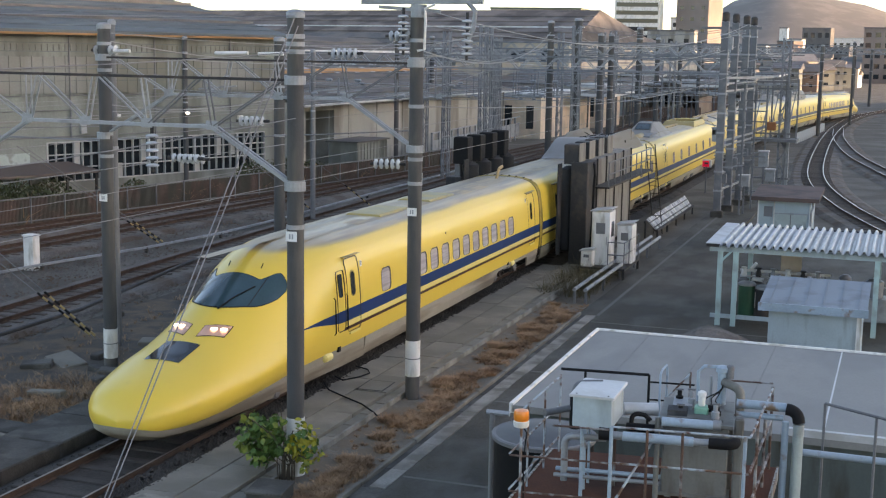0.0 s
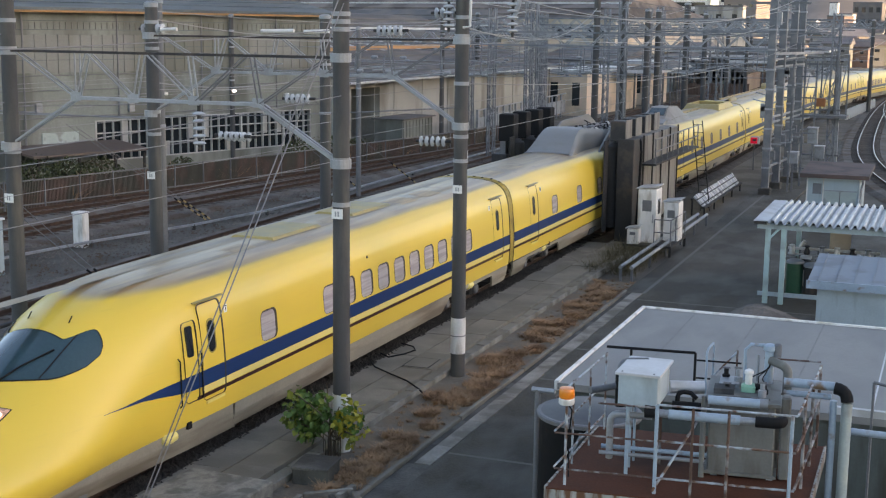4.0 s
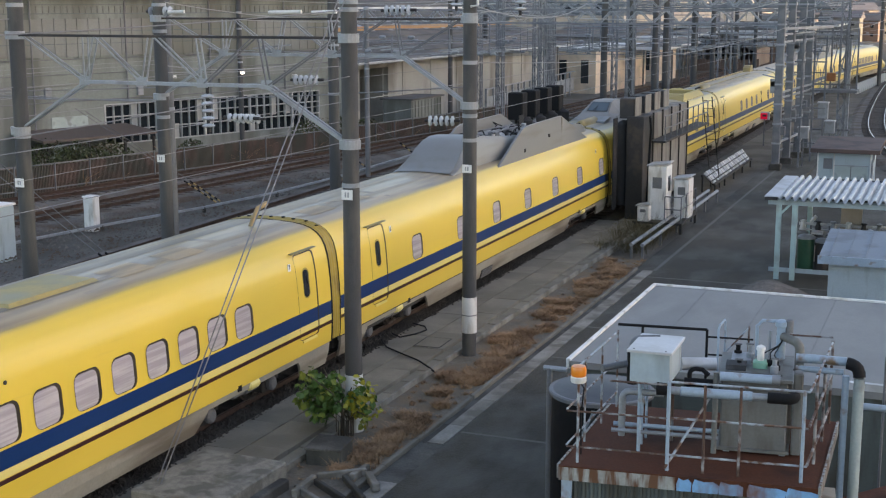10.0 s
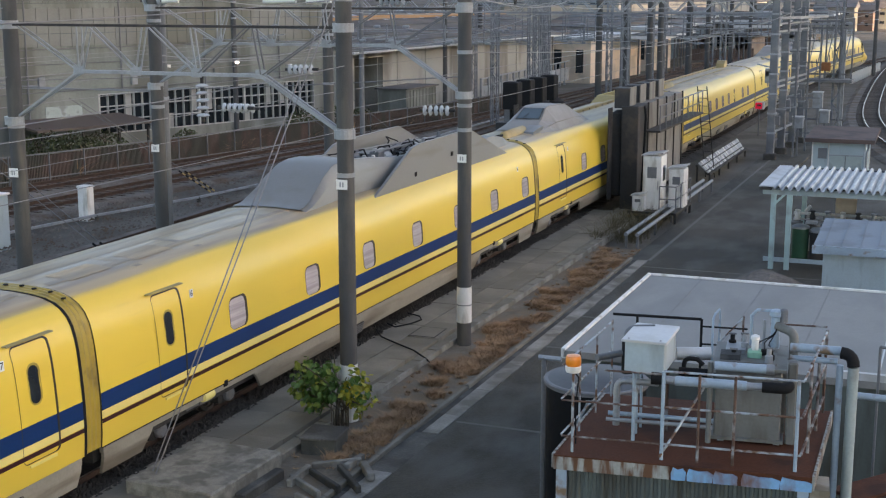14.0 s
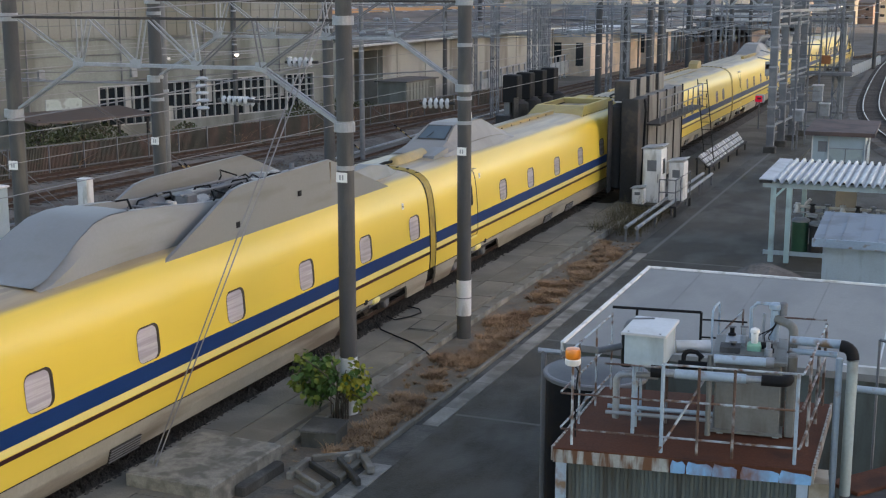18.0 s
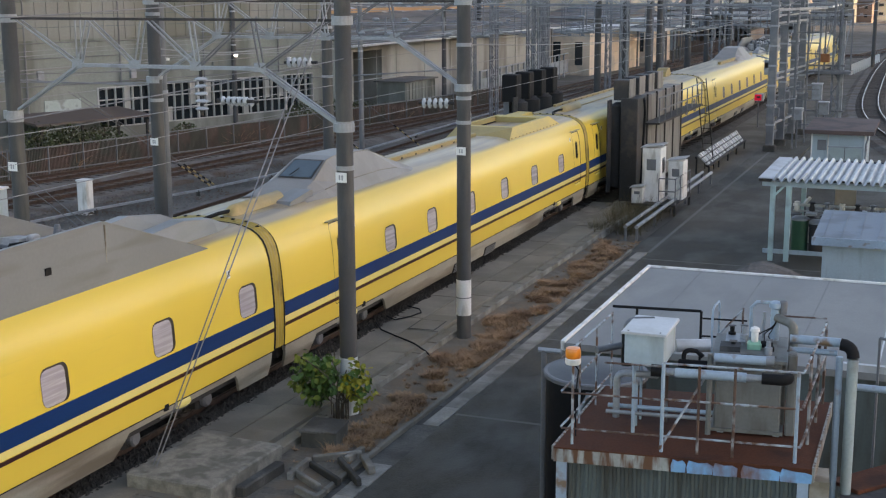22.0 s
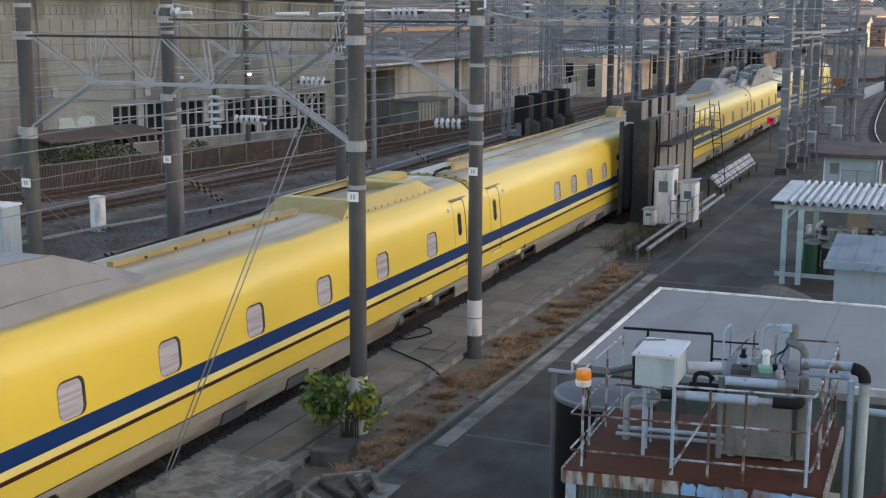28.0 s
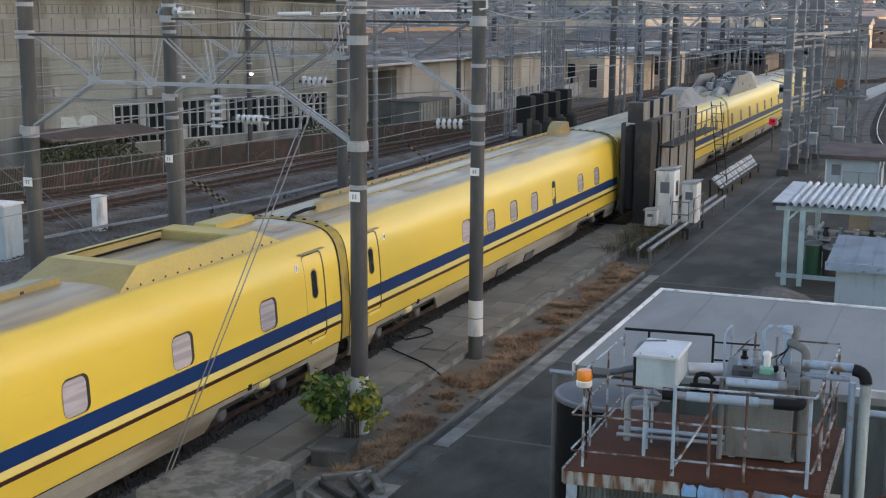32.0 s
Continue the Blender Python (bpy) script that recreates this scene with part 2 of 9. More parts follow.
    "tan": material("tan_wall", (0.50, 0.42, 0.33), 0.8, 0, 0.12, 0.4, 9, 0.05, (0.36, 0.30, 0.24), 0.25, 0.4, vary=0.15),
    "townwall": material("town_wall", (0.42, 0.38, 0.34), 0.8, 0, 0.12, 0.3, 6, 0.03, vary=0.4),
    "townroof": material("town_roof", (0.13, 0.13, 0.14), 0.75, 0, 0.2, 0.4, 6, 0.05, vary=0.4),
    # pale pinkish base colour carries the haze of distance
    "hill": material("haze_toned_hill", (0.215, 0.190, 0.172), 1.0, 0, 0.16, 0.012, 0.10, 0.0, (0.18, 0.162, 0.147), 0.42, 0.03),
    "wire": material("bare_wire", (0.22, 0.22, 0.23), 0.5, 0.4, 0.1, 2, 20, 0.0),
    "bamboo": material("yellow_black_guard", (0.36, 0.25, 0.10), 0.5, 0, 0.1, 2, 20, 0.0),
    "lamp": glow("headlamp_glow", (1.0, 0.86, 0.68), 0.9),
    # the warm glow of the lit reflectors is put into this base colour
    "lampred": material("lamp_reflector_glow_tint", (0.74, 0.42, 0.30), 0.25, 0.3, 0.1, 3, 30, 0.0, coat=0.5),
    "red": glow("red_signal_glow", (0.60, 0.004, 0.045), 0.10),
    "whitelight": glow("white_lamp_glow", (1.0, 0.97, 0.9), 1.0),
}


def alarm_red():
    return material("red_enamel", (0.55, 0.02, 0.03), 0.4, 0, 0.1, 3, 30, 0.0)


M["rustdark"] = material("rusted_steel_bar", (0.10, 0.055, 0.04), 0.7, 0.2, 0.3, 4, 30, 0.15, (0.30, 0.30, 0.30), 0.25, 5)
M["tank"] = material("grey_brown_tank", (0.155, 0.158, 0.148), 0.55, 0, 0.15, 1.2, 20, 0.06, (0.105, 0.095, 0.08), 0.25, 1.8, (2, 2, 0.4))
M["palegreen"] = material("pale_green_plastic", (0.20, 0.42, 0.30), 0.5, 0, 0.1, 3, 30, 0.0)
M["pipegreen"] = material("grey_green_pipe", (0.34, 0.40, 0.39), 0.5, 0, 0.1, 2, 25, 0.04, (0.22, 0.24, 0.23), 0.2, 2)
M["tanklid"] = material("tank_lid", (0.05, 0.052, 0.054), 0.75, 0, 0.25, 2, 20, 0.05, (0.11, 0.11, 0.11), 0.2, 1.5, spec=0.2)
M["mint"] = material("mint_steel", (0.40, 0.55, 0.54), 0.5, 0, 0.1, 1.5, 25, 0.05, (0.3, 0.36, 0.35), 0.2, 1.5)
M["leafyellow"] = material("yellow_leaf", (0.36, 0.32, 0.03), 0.6, 0, 0.3, 2, 20, 0.0, (0.16, 0.19, 0.03), 0.34, 2.2)
M["asphalt_pale"] = material("asphalt_patch", (0.14, 0.136, 0.125), 0.85, 0, 0.2, 1.0, 50, 0.2)
M["rustbox"] = material("rusty_orange_box", (0.26, 0.10, 0.04), 0.8, 0, 0.2, 2, 20, 0.1)
M["windowwhite"] = material("white_window_frame", (0.38, 0.38, 0.365), 0.6, 0, 0.1, 2, 20, 0.02)
M["palewall"] = material("pale_rendered_wall", (0.34, 0.335, 0.305), 0.8, 0, 0.12, 0.4, 9, 0.04, (0.20, 0.19, 0.165), 0.3, 0.4, (1, 1, 0.3))
M["shrubleaf"] = material("shrub_leaf", (0.05, 0.065, 0.025), 0.8, 0, 0.35, 1.5, 10, 0.0)
M["brownwall"] = material("brown_brick_wall", (0.20, 0.14, 0.115), 0.8, 0, 0.1, 0.3, 6, 0.02)
M["shedroof"] = material("blue_grey_sheet", (0.20, 0.235, 0.27), 0.5, 0.1, 0.1, 1, 20, 0.03, (0.15, 0.17, 0.19), 0.25, 1.2)
M["mossy"] = material("mossy_concrete", (0.06, 0.058, 0.05), 0.95, 0, 0.3, 2, 26, 0.4, (0.10, 0.10, 0.085), 0.25, 1.4)
M["edgedark"] = material("frame_dark_and_recess_shade", (0.030, 0.020, 0.012), 0.5, 0, 0.1, 3, 30, 0.0)
M["domegrey"] = material("dome_grey", (0.25, 0.235, 0.215), 0.5, 0, 0.08, 0.8, 16, 0.0, (0.22, 0.205, 0.185), 0.3, 1.2)
M["fasciawhite"] = material("rust_streaked_white", (0.30, 0.31, 0.29), 0.6, 0, 0.2, 3, 25, 0.1, (0.12, 0.05, 0.022), 0.36, 9.0, (1.4, 1.4, 0.22))
M["galvblue"] = material("blue_grey_steel", (0.21, 0.222, 0.24), 0.65, 0.15, 0.2, 2, 30, 0.08, (0.13, 0.145, 0.16), 0.3, 1.5)
M["lightgear"] = material("pale_grey_gear", (0.40, 0.39, 0.37), 0.45, 0, 0.12, 2, 30, 0.03, (0.22, 0.20, 0.18), 0.3, 2.0)
M["barduct"] = material("cream_yellow_bar", (0.37, 0.265, 0.105), 0.5, 0, 0.15, 1, 16, 0.02, (0.30, 0.23, 0.10), 0.3, 1.2)
M["soil"] = material("dark_bare_soil", (0.060, 0.052, 0.042), 0.95, 0, 0.4, 1.4, 16, 0.9, (0.12, 0.085, 0.055), 0.34, 1.2)
M["screenglass"] = material("cab_glass", (0.026, 0.062, 0.078), 0.14, 0, 0.1, 1.5, 20, 0.0, coat=0.4)
M["raildull"] = material("dull_rail_head", (0.24, 0.20, 0.17), 0.5, 0.5, 0.2, 2, 30, 0.05)


# ---- kit ----
class Geo:
    """Vertices and faces of one mesh, gathered from simple solids."""

    def __init__(self):
        self.v, self.f, self.mi, self.cur = [], [], [], 0

    def add(self, vs, fs):
        n = len(self.v)
        self.v += [tuple(p) for p in vs]
        self.f += [tuple(i + n for i in f) for f in fs]
        self.mi += [self.cur] * len(fs)
        return self

    def box(self, x0, x1, y0, y1, z0, z1, m=None):
        vs = [(x, y, z) for z in (z0, z1) for y in (y0, y1) for x in (x0, x1)]
        if m is not None:
            vs = [m @ Vector(p) for p in vs]
        return self.add(vs, [(0, 2, 3, 1), (4, 5, 7, 6), (0, 1, 5, 4), (2, 6, 7, 3), (0, 4, 6, 2), (1, 3, 7, 5)])

    def cbox(self, x0, x1, y0, y1, z0, z1, c=0.02, m=None):
        """A box with worn (chamfered) top and upright edges."""
        def ring(z, d):
            e = c
            return [(x0 + d, y0 + d + e, z), (x0 + d + e, y0 + d, z), (x1 - d - e, y0 + d, z), (x1 - d, y0 + d + e, z),
                    (x1 - d, y1 - d - e, z), (x1 - d - e, y1 - d, z), (x0 + d + e, y1 - d, z), (x0 + d, y1 - d - e, z)]
        vs = ring(z0, 0) + ring(z1 - c, 0) + ring(z1, c)
        if m is not None:
            vs = [m @ Vector(p) for p in vs]
        fs = [tuple(range(7, -1, -1)), tuple(range(16, 24))]
        for k in range(2):
            for i in range(8):
                j = (i + 1) % 8
                fs.append((k * 8 + i, k * 8 + j, k * 8 + 8 + j, k * 8 + 8 + i))
        return self.add(vs, fs)

    def tube(self, a, b, r, n=8, r2=None, caps=True):
        a, b = Vector(a), Vector(b)
        d = (b - a)
        q = d.to_track_quat("Z", "Y")
        r2 = r if r2 is None else r2
        vs = []
        for base, rad in ((a, r), (b, r2)):
            for i in range(n):
                t = 2 * math.pi * i / n
                vs.append(base + q @ Vector((math.cos(t) * rad, math.sin(t) * rad, 0)))
        fs = [(i, (i + 1) % n, n + (i + 1) % n, n + i) for i in range(n)]
        if caps:
            fs += [tuple(range(n - 1, -1, -1)), tuple(range(n, 2 * n))]
        return self.add(vs, fs)

    def path(self, pts, r, n=6):
        """A pipe or wire along points, with joints that meet."""
        pts = [Vector(p) for p in pts]
        vs, fs = [], []
        up = None
        for k, p in enumerate(pts):
            d = (pts[min(k + 1, len(pts) - 1)] - pts[max(k - 1, 0)]).normalized()
            if up is None:
                up = d.orthogonal().normalized()
            up = (up - d * up.dot(d)).normalized()
            s = d.cross(up)
            for i in range(n):
                t = 2 * math.pi * i / n
                vs.append(p + up * math.cos(t) * r + s * math.sin(t) * r)
        for k in range(len(pts) - 1):
            for i in range(n):
                j = (i + 1) % n
                fs.append((k * n + i, k * n + j, k * n + n + j, k * n + n + i))
        fs += [tuple(range(n - 1, -1, -1)), tuple(range((len(pts) - 1) * n, len(pts) * n))]
        return self.add(vs, fs)

    def bar(self, a, b, w, h=None):
        """A square bar from a to b."""
        h = w if h is None else h
        a, b = Vector(a), Vector(b)
        d = b - a
        side = d.cross(Vector((0, 0, 1)))
        side = Vector((1, 0, 0)) if side.length < 1e-5 else side.normalized()
        up = side.cross(d).normalized()
        vs = [p + side * sx * w / 2 + up * sz * h / 2 for p in (a, b) for sx, sz in ((-1, -1), (1, -1), (1, 1), (-1, 1))]
        return self.add(vs, [(3, 2, 1, 0), (4, 5, 6, 7), (0, 1, 5, 4), (1, 2, 6, 5), (2, 3, 7, 6), (3, 0, 4, 7)])

    def lathe(self, rings, n=12, at=(0, 0, 0), axis="z"):
        """rings: radius and height, from the bottom up."""
        vs, fs = [], []
        for r, z in rings:
            for i in range(n):
                t = 2 * math.pi * i / n
                p = (math.cos(t) * r, math.sin(t) * r, z)
                if axis == "x":
                    p = (p[2], p[0], p[1])
                elif axis == "y":
                    p = (p[1], p[2], p[0])
                vs.append((p[0] + at[0], p[1] + at[1], p[2] + at[2]))
        for k in range(len(rings) - 1):
            for i in range(n):
                j = (i + 1) % n
                fs.append((k * n + i, k * n + j, k * n + n + j, k * n + n + i))
        fs += [tuple(range(n - 1, -1, -1)), tuple(range((len(rings) - 1) * n, len(rings) * n))]
        return self.add(vs, fs)

    def prism(self, poly, a, b, axis="y"):
        """A flat outline (two coordinates) drawn out from a to b along an axis."""
        put = {"x": lambda u, w, t: (t, u, w), "y": lambda u, w, t: (u, t, w), "z": lambda u, w, t: (u, w, t)}[axis]
        n = len(poly)
        vs = [put(u, w, a) for u, w in poly] + [put(u, w, b) for u, w in poly]
        fs = [(i, (i + 1) % n, n + (i + 1) % n, n + i) for i in range(n)] + [tuple(range(n - 1, -1, -1)), tuple(range(n, 2 * n))]
        return self.add(vs, fs)

    def sheet(self, rows):
        """A skin over rows of points."""
        w = len(rows[0])
        vs = [p for row in rows for p in row]
        fs = [(k * w + i, k * w + i + 1, k * w + w + i + 1, k * w + w + i) for k in range(len(rows) - 1) for i in range(w - 1)]
        return self.add(vs, fs)

    def mesh(self, name, mats, smooth=False):
        me = bpy.data.meshes.new(name)
        me.from_pydata(self.v, [], self.f)
        for m in (mats if isinstance(mats, (list, tuple)) else [mats]):
            me.materials.append(m)
        if any(self.mi):
            me.polygons.foreach_set("material_index", self.mi)
        bm = bmesh.new()
        bm.from_mesh(me)
        bmesh.ops.recalc_face_normals(bm, faces=bm.faces)
        bm.to_mesh(me)
        bm.free()
        if smooth:
            me.polygons.foreach_set("use_smooth", [True] * len(me.polygons))
            me.set_sharp_from_angle(angle=radians(38))
        me.update()
        return me


def part(name, geo, mat, parent, label="", smooth=False, at=None):
    """One mesh object under a thing or under a part."""
    ob = new(name, geo if isinstance(geo, bpy.types.Mesh) else geo.mesh(name, mat, smooth))
    ob.parent = parent
    if at is not None:
        ob.matrix_basis = at
    return tagged(ob, label)


def thing(name, label, category, group="", at=None, kind=""):
    """An empty at the base of a thing made of parts."""
    ob = new(name)
    ob.empty_display_size = 0.2
    if at is not None:
        ob.matrix_basis = at
    return tagged(ob, label, category, group, kind)


def solid(name, geo, mat, label, category, group="", kind="", smooth=False, at=None):
    """A thing that is one mesh."""
    ob = new(name, geo.mesh(name, mat, smooth))
    if at is not None:
        ob.matrix_basis = at
    return tagged(ob, label, category, group, kind)


def smoothstep(a, b, t):
    t = max(0.0, min(1.0, (t - a) / (b - a)))
    return t * t * (3 - 2 * t)


def table(pairs, t):
    """Straight-line values between pairs of (place, value)."""
    for (a, x), (b, y) in zip(pairs, pairs[1:]):
        if t <= b:
            k = max(0.0, min(1.0, (t - a) / (b - a)))
            return x + (y - x) * k
    return pairs[-1][1]


def smooth_table(pairs, t):
    """The same, rounded (Catmull-Rom)."""
    n = len(pairs)
    for k in range(n - 1):
        a, b = pairs[k][0], pairs[k + 1][0]
        if t <= b or k == n - 2:
            u = max(0.0, min(1.0, (t - a) / (b - a)))
            p1, p2 = pairs[k][1], pairs[k + 1][1]
            h = b - a
            m1 = h * (p2 - pairs[k - 1][1]) / (b - pairs[k - 1][0]) if k else p2 - p1
            m2 = h * (pairs[k + 2][1] - p1) / (pairs[k + 2][0] - a) if k + 2 < n else p2 - p1
            return ((2 * u**3 - 3 * u**2 + 1) * p1 + (u**3 - 2 * u**2 + u) * m1 + (-2 * u**3 + 3 * u**2) * p2 + (u**3 - u**2) * m2)


# ---- the train ----
# Half a section of the body, from the middle of the roof to the skirt's foot: out from the middle, height over the rail.
SECTION = [(0, 3.65), (0.35, 3.645), (0.7, 3.62), (0.98, 3.575), (1.17, 3.51), (1.33, 3.41), (1.45, 3.28), (1.53, 3.12), (1.585, 2.92),
           (1.62, 2.70), (1.65, 2.40), (1.672, 2.10), (1.685, 1.85), (1.69, 1.60), (1.69, 1.35), (1.68, 1.10), (1.66, 0.87)]
ROOF_TO = 4
SKIRT = [(1.652, 0.862), (1.63, 0.62), (1.55, 0.34)]
JOIN_Y, LENGTH, BEND_FROM, BEND_K = 12.5, 27.35, 85.0, 4.6e-6


def side_x(z):
    for (xa, za), (xb, zb) in zip(SECTION[5:], SECTION[6:]):
        if za >= z >= zb:
            return xa + (xb - xa) * (za - z) / (za - zb)
    return 1.66


TIP = 0.20
NOSE_TOP = [(TIP, 0.80), (0.26, 0.98), (0.38, 1.18), (0.62, 1.36), (1.08, 1.53), (2, 1.74), (3, 1.97), (3.6, 2.20), (4.2, 2.50), (4.9, 2.85), (5.6, 3.13),
            (6.4, 3.36), (7.4, 3.54), (8.5, 3.63), (9.6, 3.65)]
NOSE_WIDE = [(TIP, 0.0), (0.26, 0.42), (0.38, 0.72), (0.64, 0.99), (1.1, 1.21), (2, 1.42), (3, 1.54), (4.5, 1.63), (6.5, 1.67), (9.6, 1.69)]
NOSE_MID = [(TIP, 0.76), (0.5, 0.84), (2, 0.98), (4, 1.15), (6, 1.35), (9.6, 1.6)]
NOSE_EDGE = [(TIP, 0.68), (0.6, 0.60), (2, 0.61), (4, 0.72), (6, 0.83), (8, 0.87), (9.6, 0.87)]
NOSE_BELL = [(0, 0.9), (1, 0.85), (2.5, 0.95), (4.2, 1.45), (5.5, 1.35), (7, 1.0), (9.6, 0.8)]


def skin(u, v):
    """The leading car's surface: u metres behind the tip, v from 0 (middle of the roof) to 1 (lower edge)."""
    k = v * (len(SECTION) - 1)
    i = min(int(k), len(SECTION) - 2)
    f = k - i
    full = (SECTION[i][0] + (SECTION[i + 1][0] - SECTION[i][0]) * f, SECTION[i][1] + (SECTION[i + 1][1] - SECTION[i][1]) * f)
    b = smoothstep(4.6, 9.4, u)
    if b >= 1:
        return full
    top, w, mid, low = (smooth_table(t, u) for t in (NOSE_TOP, NOSE_WIDE, NOSE_MID, NOSE_EDGE))
    e = table(NOSE_BELL, u)
    if v < 0.75:
        a = v / 0.75 * math.pi / 2
        x, z = w * math.sin(a), mid + (top - mid) * math.cos(a) ** e
    else:
        g = (v - 0.75) / 0.25
        x, z = w * (1 - 0.10 * g * g), mid + (low - mid) * g
    return (x + (full[0] - x) * b, z + (full[1] - z) * b)


def skin_at(u, x):
    lo, hi = 0.0, 0.75
    for _ in range(24):
        m = (lo + hi) / 2
        lo, hi = (m, hi) if skin(u, m)[0] < abs(x) else (lo, m)
    return skin(u, (lo + hi) / 2)[1]


def nose_y(u):
    return u - LENGTH + JOIN_Y


def patch(xs, near, far, lift, steps=8):
    """A skin that lies on the nose between two outlines given as metres behind the tip."""
    rows = []
    for x in xs:
        a, b = near(x), far(x)
        row = []
        for k in range(steps + 1):
            u = a + (b - a) * k / steps
            row.append((x, nose_y(u) - lift * 0.6, skin_at(u, x) + lift))
        rows.append(row)
    return Geo().sheet(rows)


def span(a, b, n):
    return [a + (b - a) * k / n for k in range(n + 1)]


def oval(cy, cz, w, h, r, n=4):
    """The outline of a rounded window in y and z."""
    out = []
    for sy, sz, a0 in ((1, 1, 0), (-1, 1, 90), (-1, -1, 180), (1, -1, 270)):
        for k in range(n + 1):
            a = radians(a0 + 90 * k / n)
            out.append((cy + sy * (w / 2 - r) + r * math.cos(a), cz + sz * (h / 2 - r) + r * math.sin(a)))
    return out


def dense(outline, step=0.12):
    """The same outline with points close enough to follow the curved side."""
    out = []
    for (ay, az), (by, bz) in zip(outline, outline[1:] + outline[:1]):
        n = max(1, int(abs(bz - az) / step))
        out += [(ay + (by - ay) * k / n, az + (bz - az) * k / n) for k in range(n)]
    return out


def plate(outline, lift, s=1, depth=0.03):
    """A thin curved plate on the car's side along an outline in y and z."""
    g = Geo()
    n = len(outline)
    top = [(s * (side_x(z) + lift), y, z) for y, z in outline]
    back = [(s * (side_x(z) + lift - depth), y, z) for y, z in outline]
    g.add(top + back, [tuple(range(n))] + [(i, (i + 1) % n, n + (i + 1) % n, n + i) for i in range(n)])
    return g


def ring_plate(outline, inner, lift, s=1):
    g = Geo()
    n = len(outline)
    pts = [(s * (side_x(z) + lift), y, z) for y, z in outline] + [(s * (side_x(z) + lift), y, z) for y, z in inner]
    pts += [(s * (side_x(z) + lift - 0.03), y, z) for y, z in inner]
    fs = [(i, (i + 1) % n, n + (i + 1) % n, n + i) for i in range(n)] + [(n + i, n + (i + 1) % n, 2 * n + (i + 1) % n, 2 * n + i) for i in range(n)]
    return g.add(pts, fs)


def window(car, y, z=2.215, w=0.62, h=0.62, r=0.14, glass="blind"):
    for s in (1, -1):
        # flat ring set off-centre: its wide edge paints a recess's shade for the camera
        o, i = oval(y + 0.034, z + 0.012, w + 0.086, h + 0.045, r + 0.02), oval(y, z, w, h, r)
        wi = part("window", ring_plate(o, i, 0.010, s), M["edgedark"], car)
        part("pane", plate(i, 0.004, s), M[glass], wi)


def door(car, y, w=0.92):
    for s in (1, -1):
        # off-centre ring again, so one door edge carries painted shade
        o, i = dense(oval(y + 0.018, 2.19, w + 0.01, 1.94, 0.10, 3)), dense(oval(y, 2.185, w - 0.05, 1.90, 0.09, 3))
        d = part("door", ring_plate(o, i, 0.007, s), M["edgedark"], car, "closed yellow sliding door with a narrow dark window")
        part("pane_seal", plate(oval(y - 0.01, 2.475, 0.31, 0.69, 0.14), 0.004, s), M["bellows"], d)
        part("pane", plate(oval(y - 0.02, 2.47, 0.24, 0.62, 0.11), 0.008, s), M["darkglass"], d)
        part("step_plate", Geo().box(s * 1.67, s * 1.715, y - 0.30, y + 0.36, 1.155, 1.20), M["pale"], d)
        part("rain_strip", Geo().box(s * 1.50, s * 1.60, y - w / 2 - 0.1, y + w / 2 + 0.1, 3.195, 3.215), M["padyellow"], d)


def digit(text, size):
    cu = bpy.data.curves.new("digit", "FONT")
    cu.body, cu.size, cu.align_x, cu.align_y, cu.extrude = text, size, "CENTER", "CENTER", 0.002
    ob = bpy.data.objects.new("digit", cu)
    scene.collection.objects.link(ob)
    bpy.context.view_layer.update()
    me = bpy.data.meshes.new_from_object(ob)
    bpy.data.objects.remove(ob)
    return me


def number_plate(car, y, text, z=2.94):
    x = side_x(z) + 0.008
    p = part("car_number_plate", Geo().box(-0.006, 0.006, -0.055, 0.055, -0.08, 0.08), M["plate"], car, "small white plate with the car's number",
             at=pose(x, y, z, 0, -4, 0))
    me = digit(text, 0.16)
    me.materials.append(M["black"])
    part("numeral", me, None, p, at=pose(0.009, 0, 0, 90, 0, 90))


def swept(points, y0, y1, s=0, steps=1, lift=0.0):
    """The skin over a stretch of the section on one side (s) or both."""
    g = Geo()
    ys = span(y0, y1, steps)
    for q in ((1, -1) if s == 0 else (s,)):
        g.sheet([[(q * (x + lift), y, z) for x, z in points] for y in ys])
    return g


def section_line(z0, z1):
    pts = [(side_x(z1), z1)] + [(x, z) for x, z in SECTION[5:] if z0 < z < z1] + [(side_x(z0), z0)]
    return pts


def stripes(car, y0, y1):
    for s in (1, -1):
        part("blue_stripe", swept(section_line(1.535, 1.85), y0, y1, s, 1, 0.003), M["blue"], car, "dark blue band along the side")
        part("pale_stripe", swept(section_line(1.40, 1.532), y0, y1, s, 1, 0.003), M["pale"], car)
        part("thin_stripe", swept(section_line(1.305, 1.385), y0, y1, s, 1, 0.003), M["maroon"], car, "thin dark line below the blue band")


def wheelset(bogie, y):
    """One axle with its two wheels; it turns as the train rolls."""
    g = Geo()
    g.tube((-0.95, 0, 0), (0.95, 0, 0), 0.08, 10)
    for s in (1, -1):
        g.lathe([(0.20, -0.065), (0.43, -0.065), (0.46, -0.05), (0.46, -0.03), (0.43, -0.02), (0.43, 0.065), (0.36, 0.065), (0.34, 0.03), (0.2, 0.03), (0.18, 0.08)],
                20, (s * 0.78, 0, 0), "x")
        for k in range(5):
            a = 2 * math.pi * k / 5
            g.box(s * 0.86 - 0.02, s * 0.86 + 0.02, 0.27 * math.cos(a) - 0.03, 0.27 * math.cos(a) + 0.03, 0.27 * math.sin(a) - 0.03, 0.27 * math.sin(a) + 0.03)
    ob = part("wheelset", g, M["wheelsteel"], bogie, "worn steel axle with two wheels", True, pose(0, y, 0.43))
    ROLLING.append(ob)
    return ob


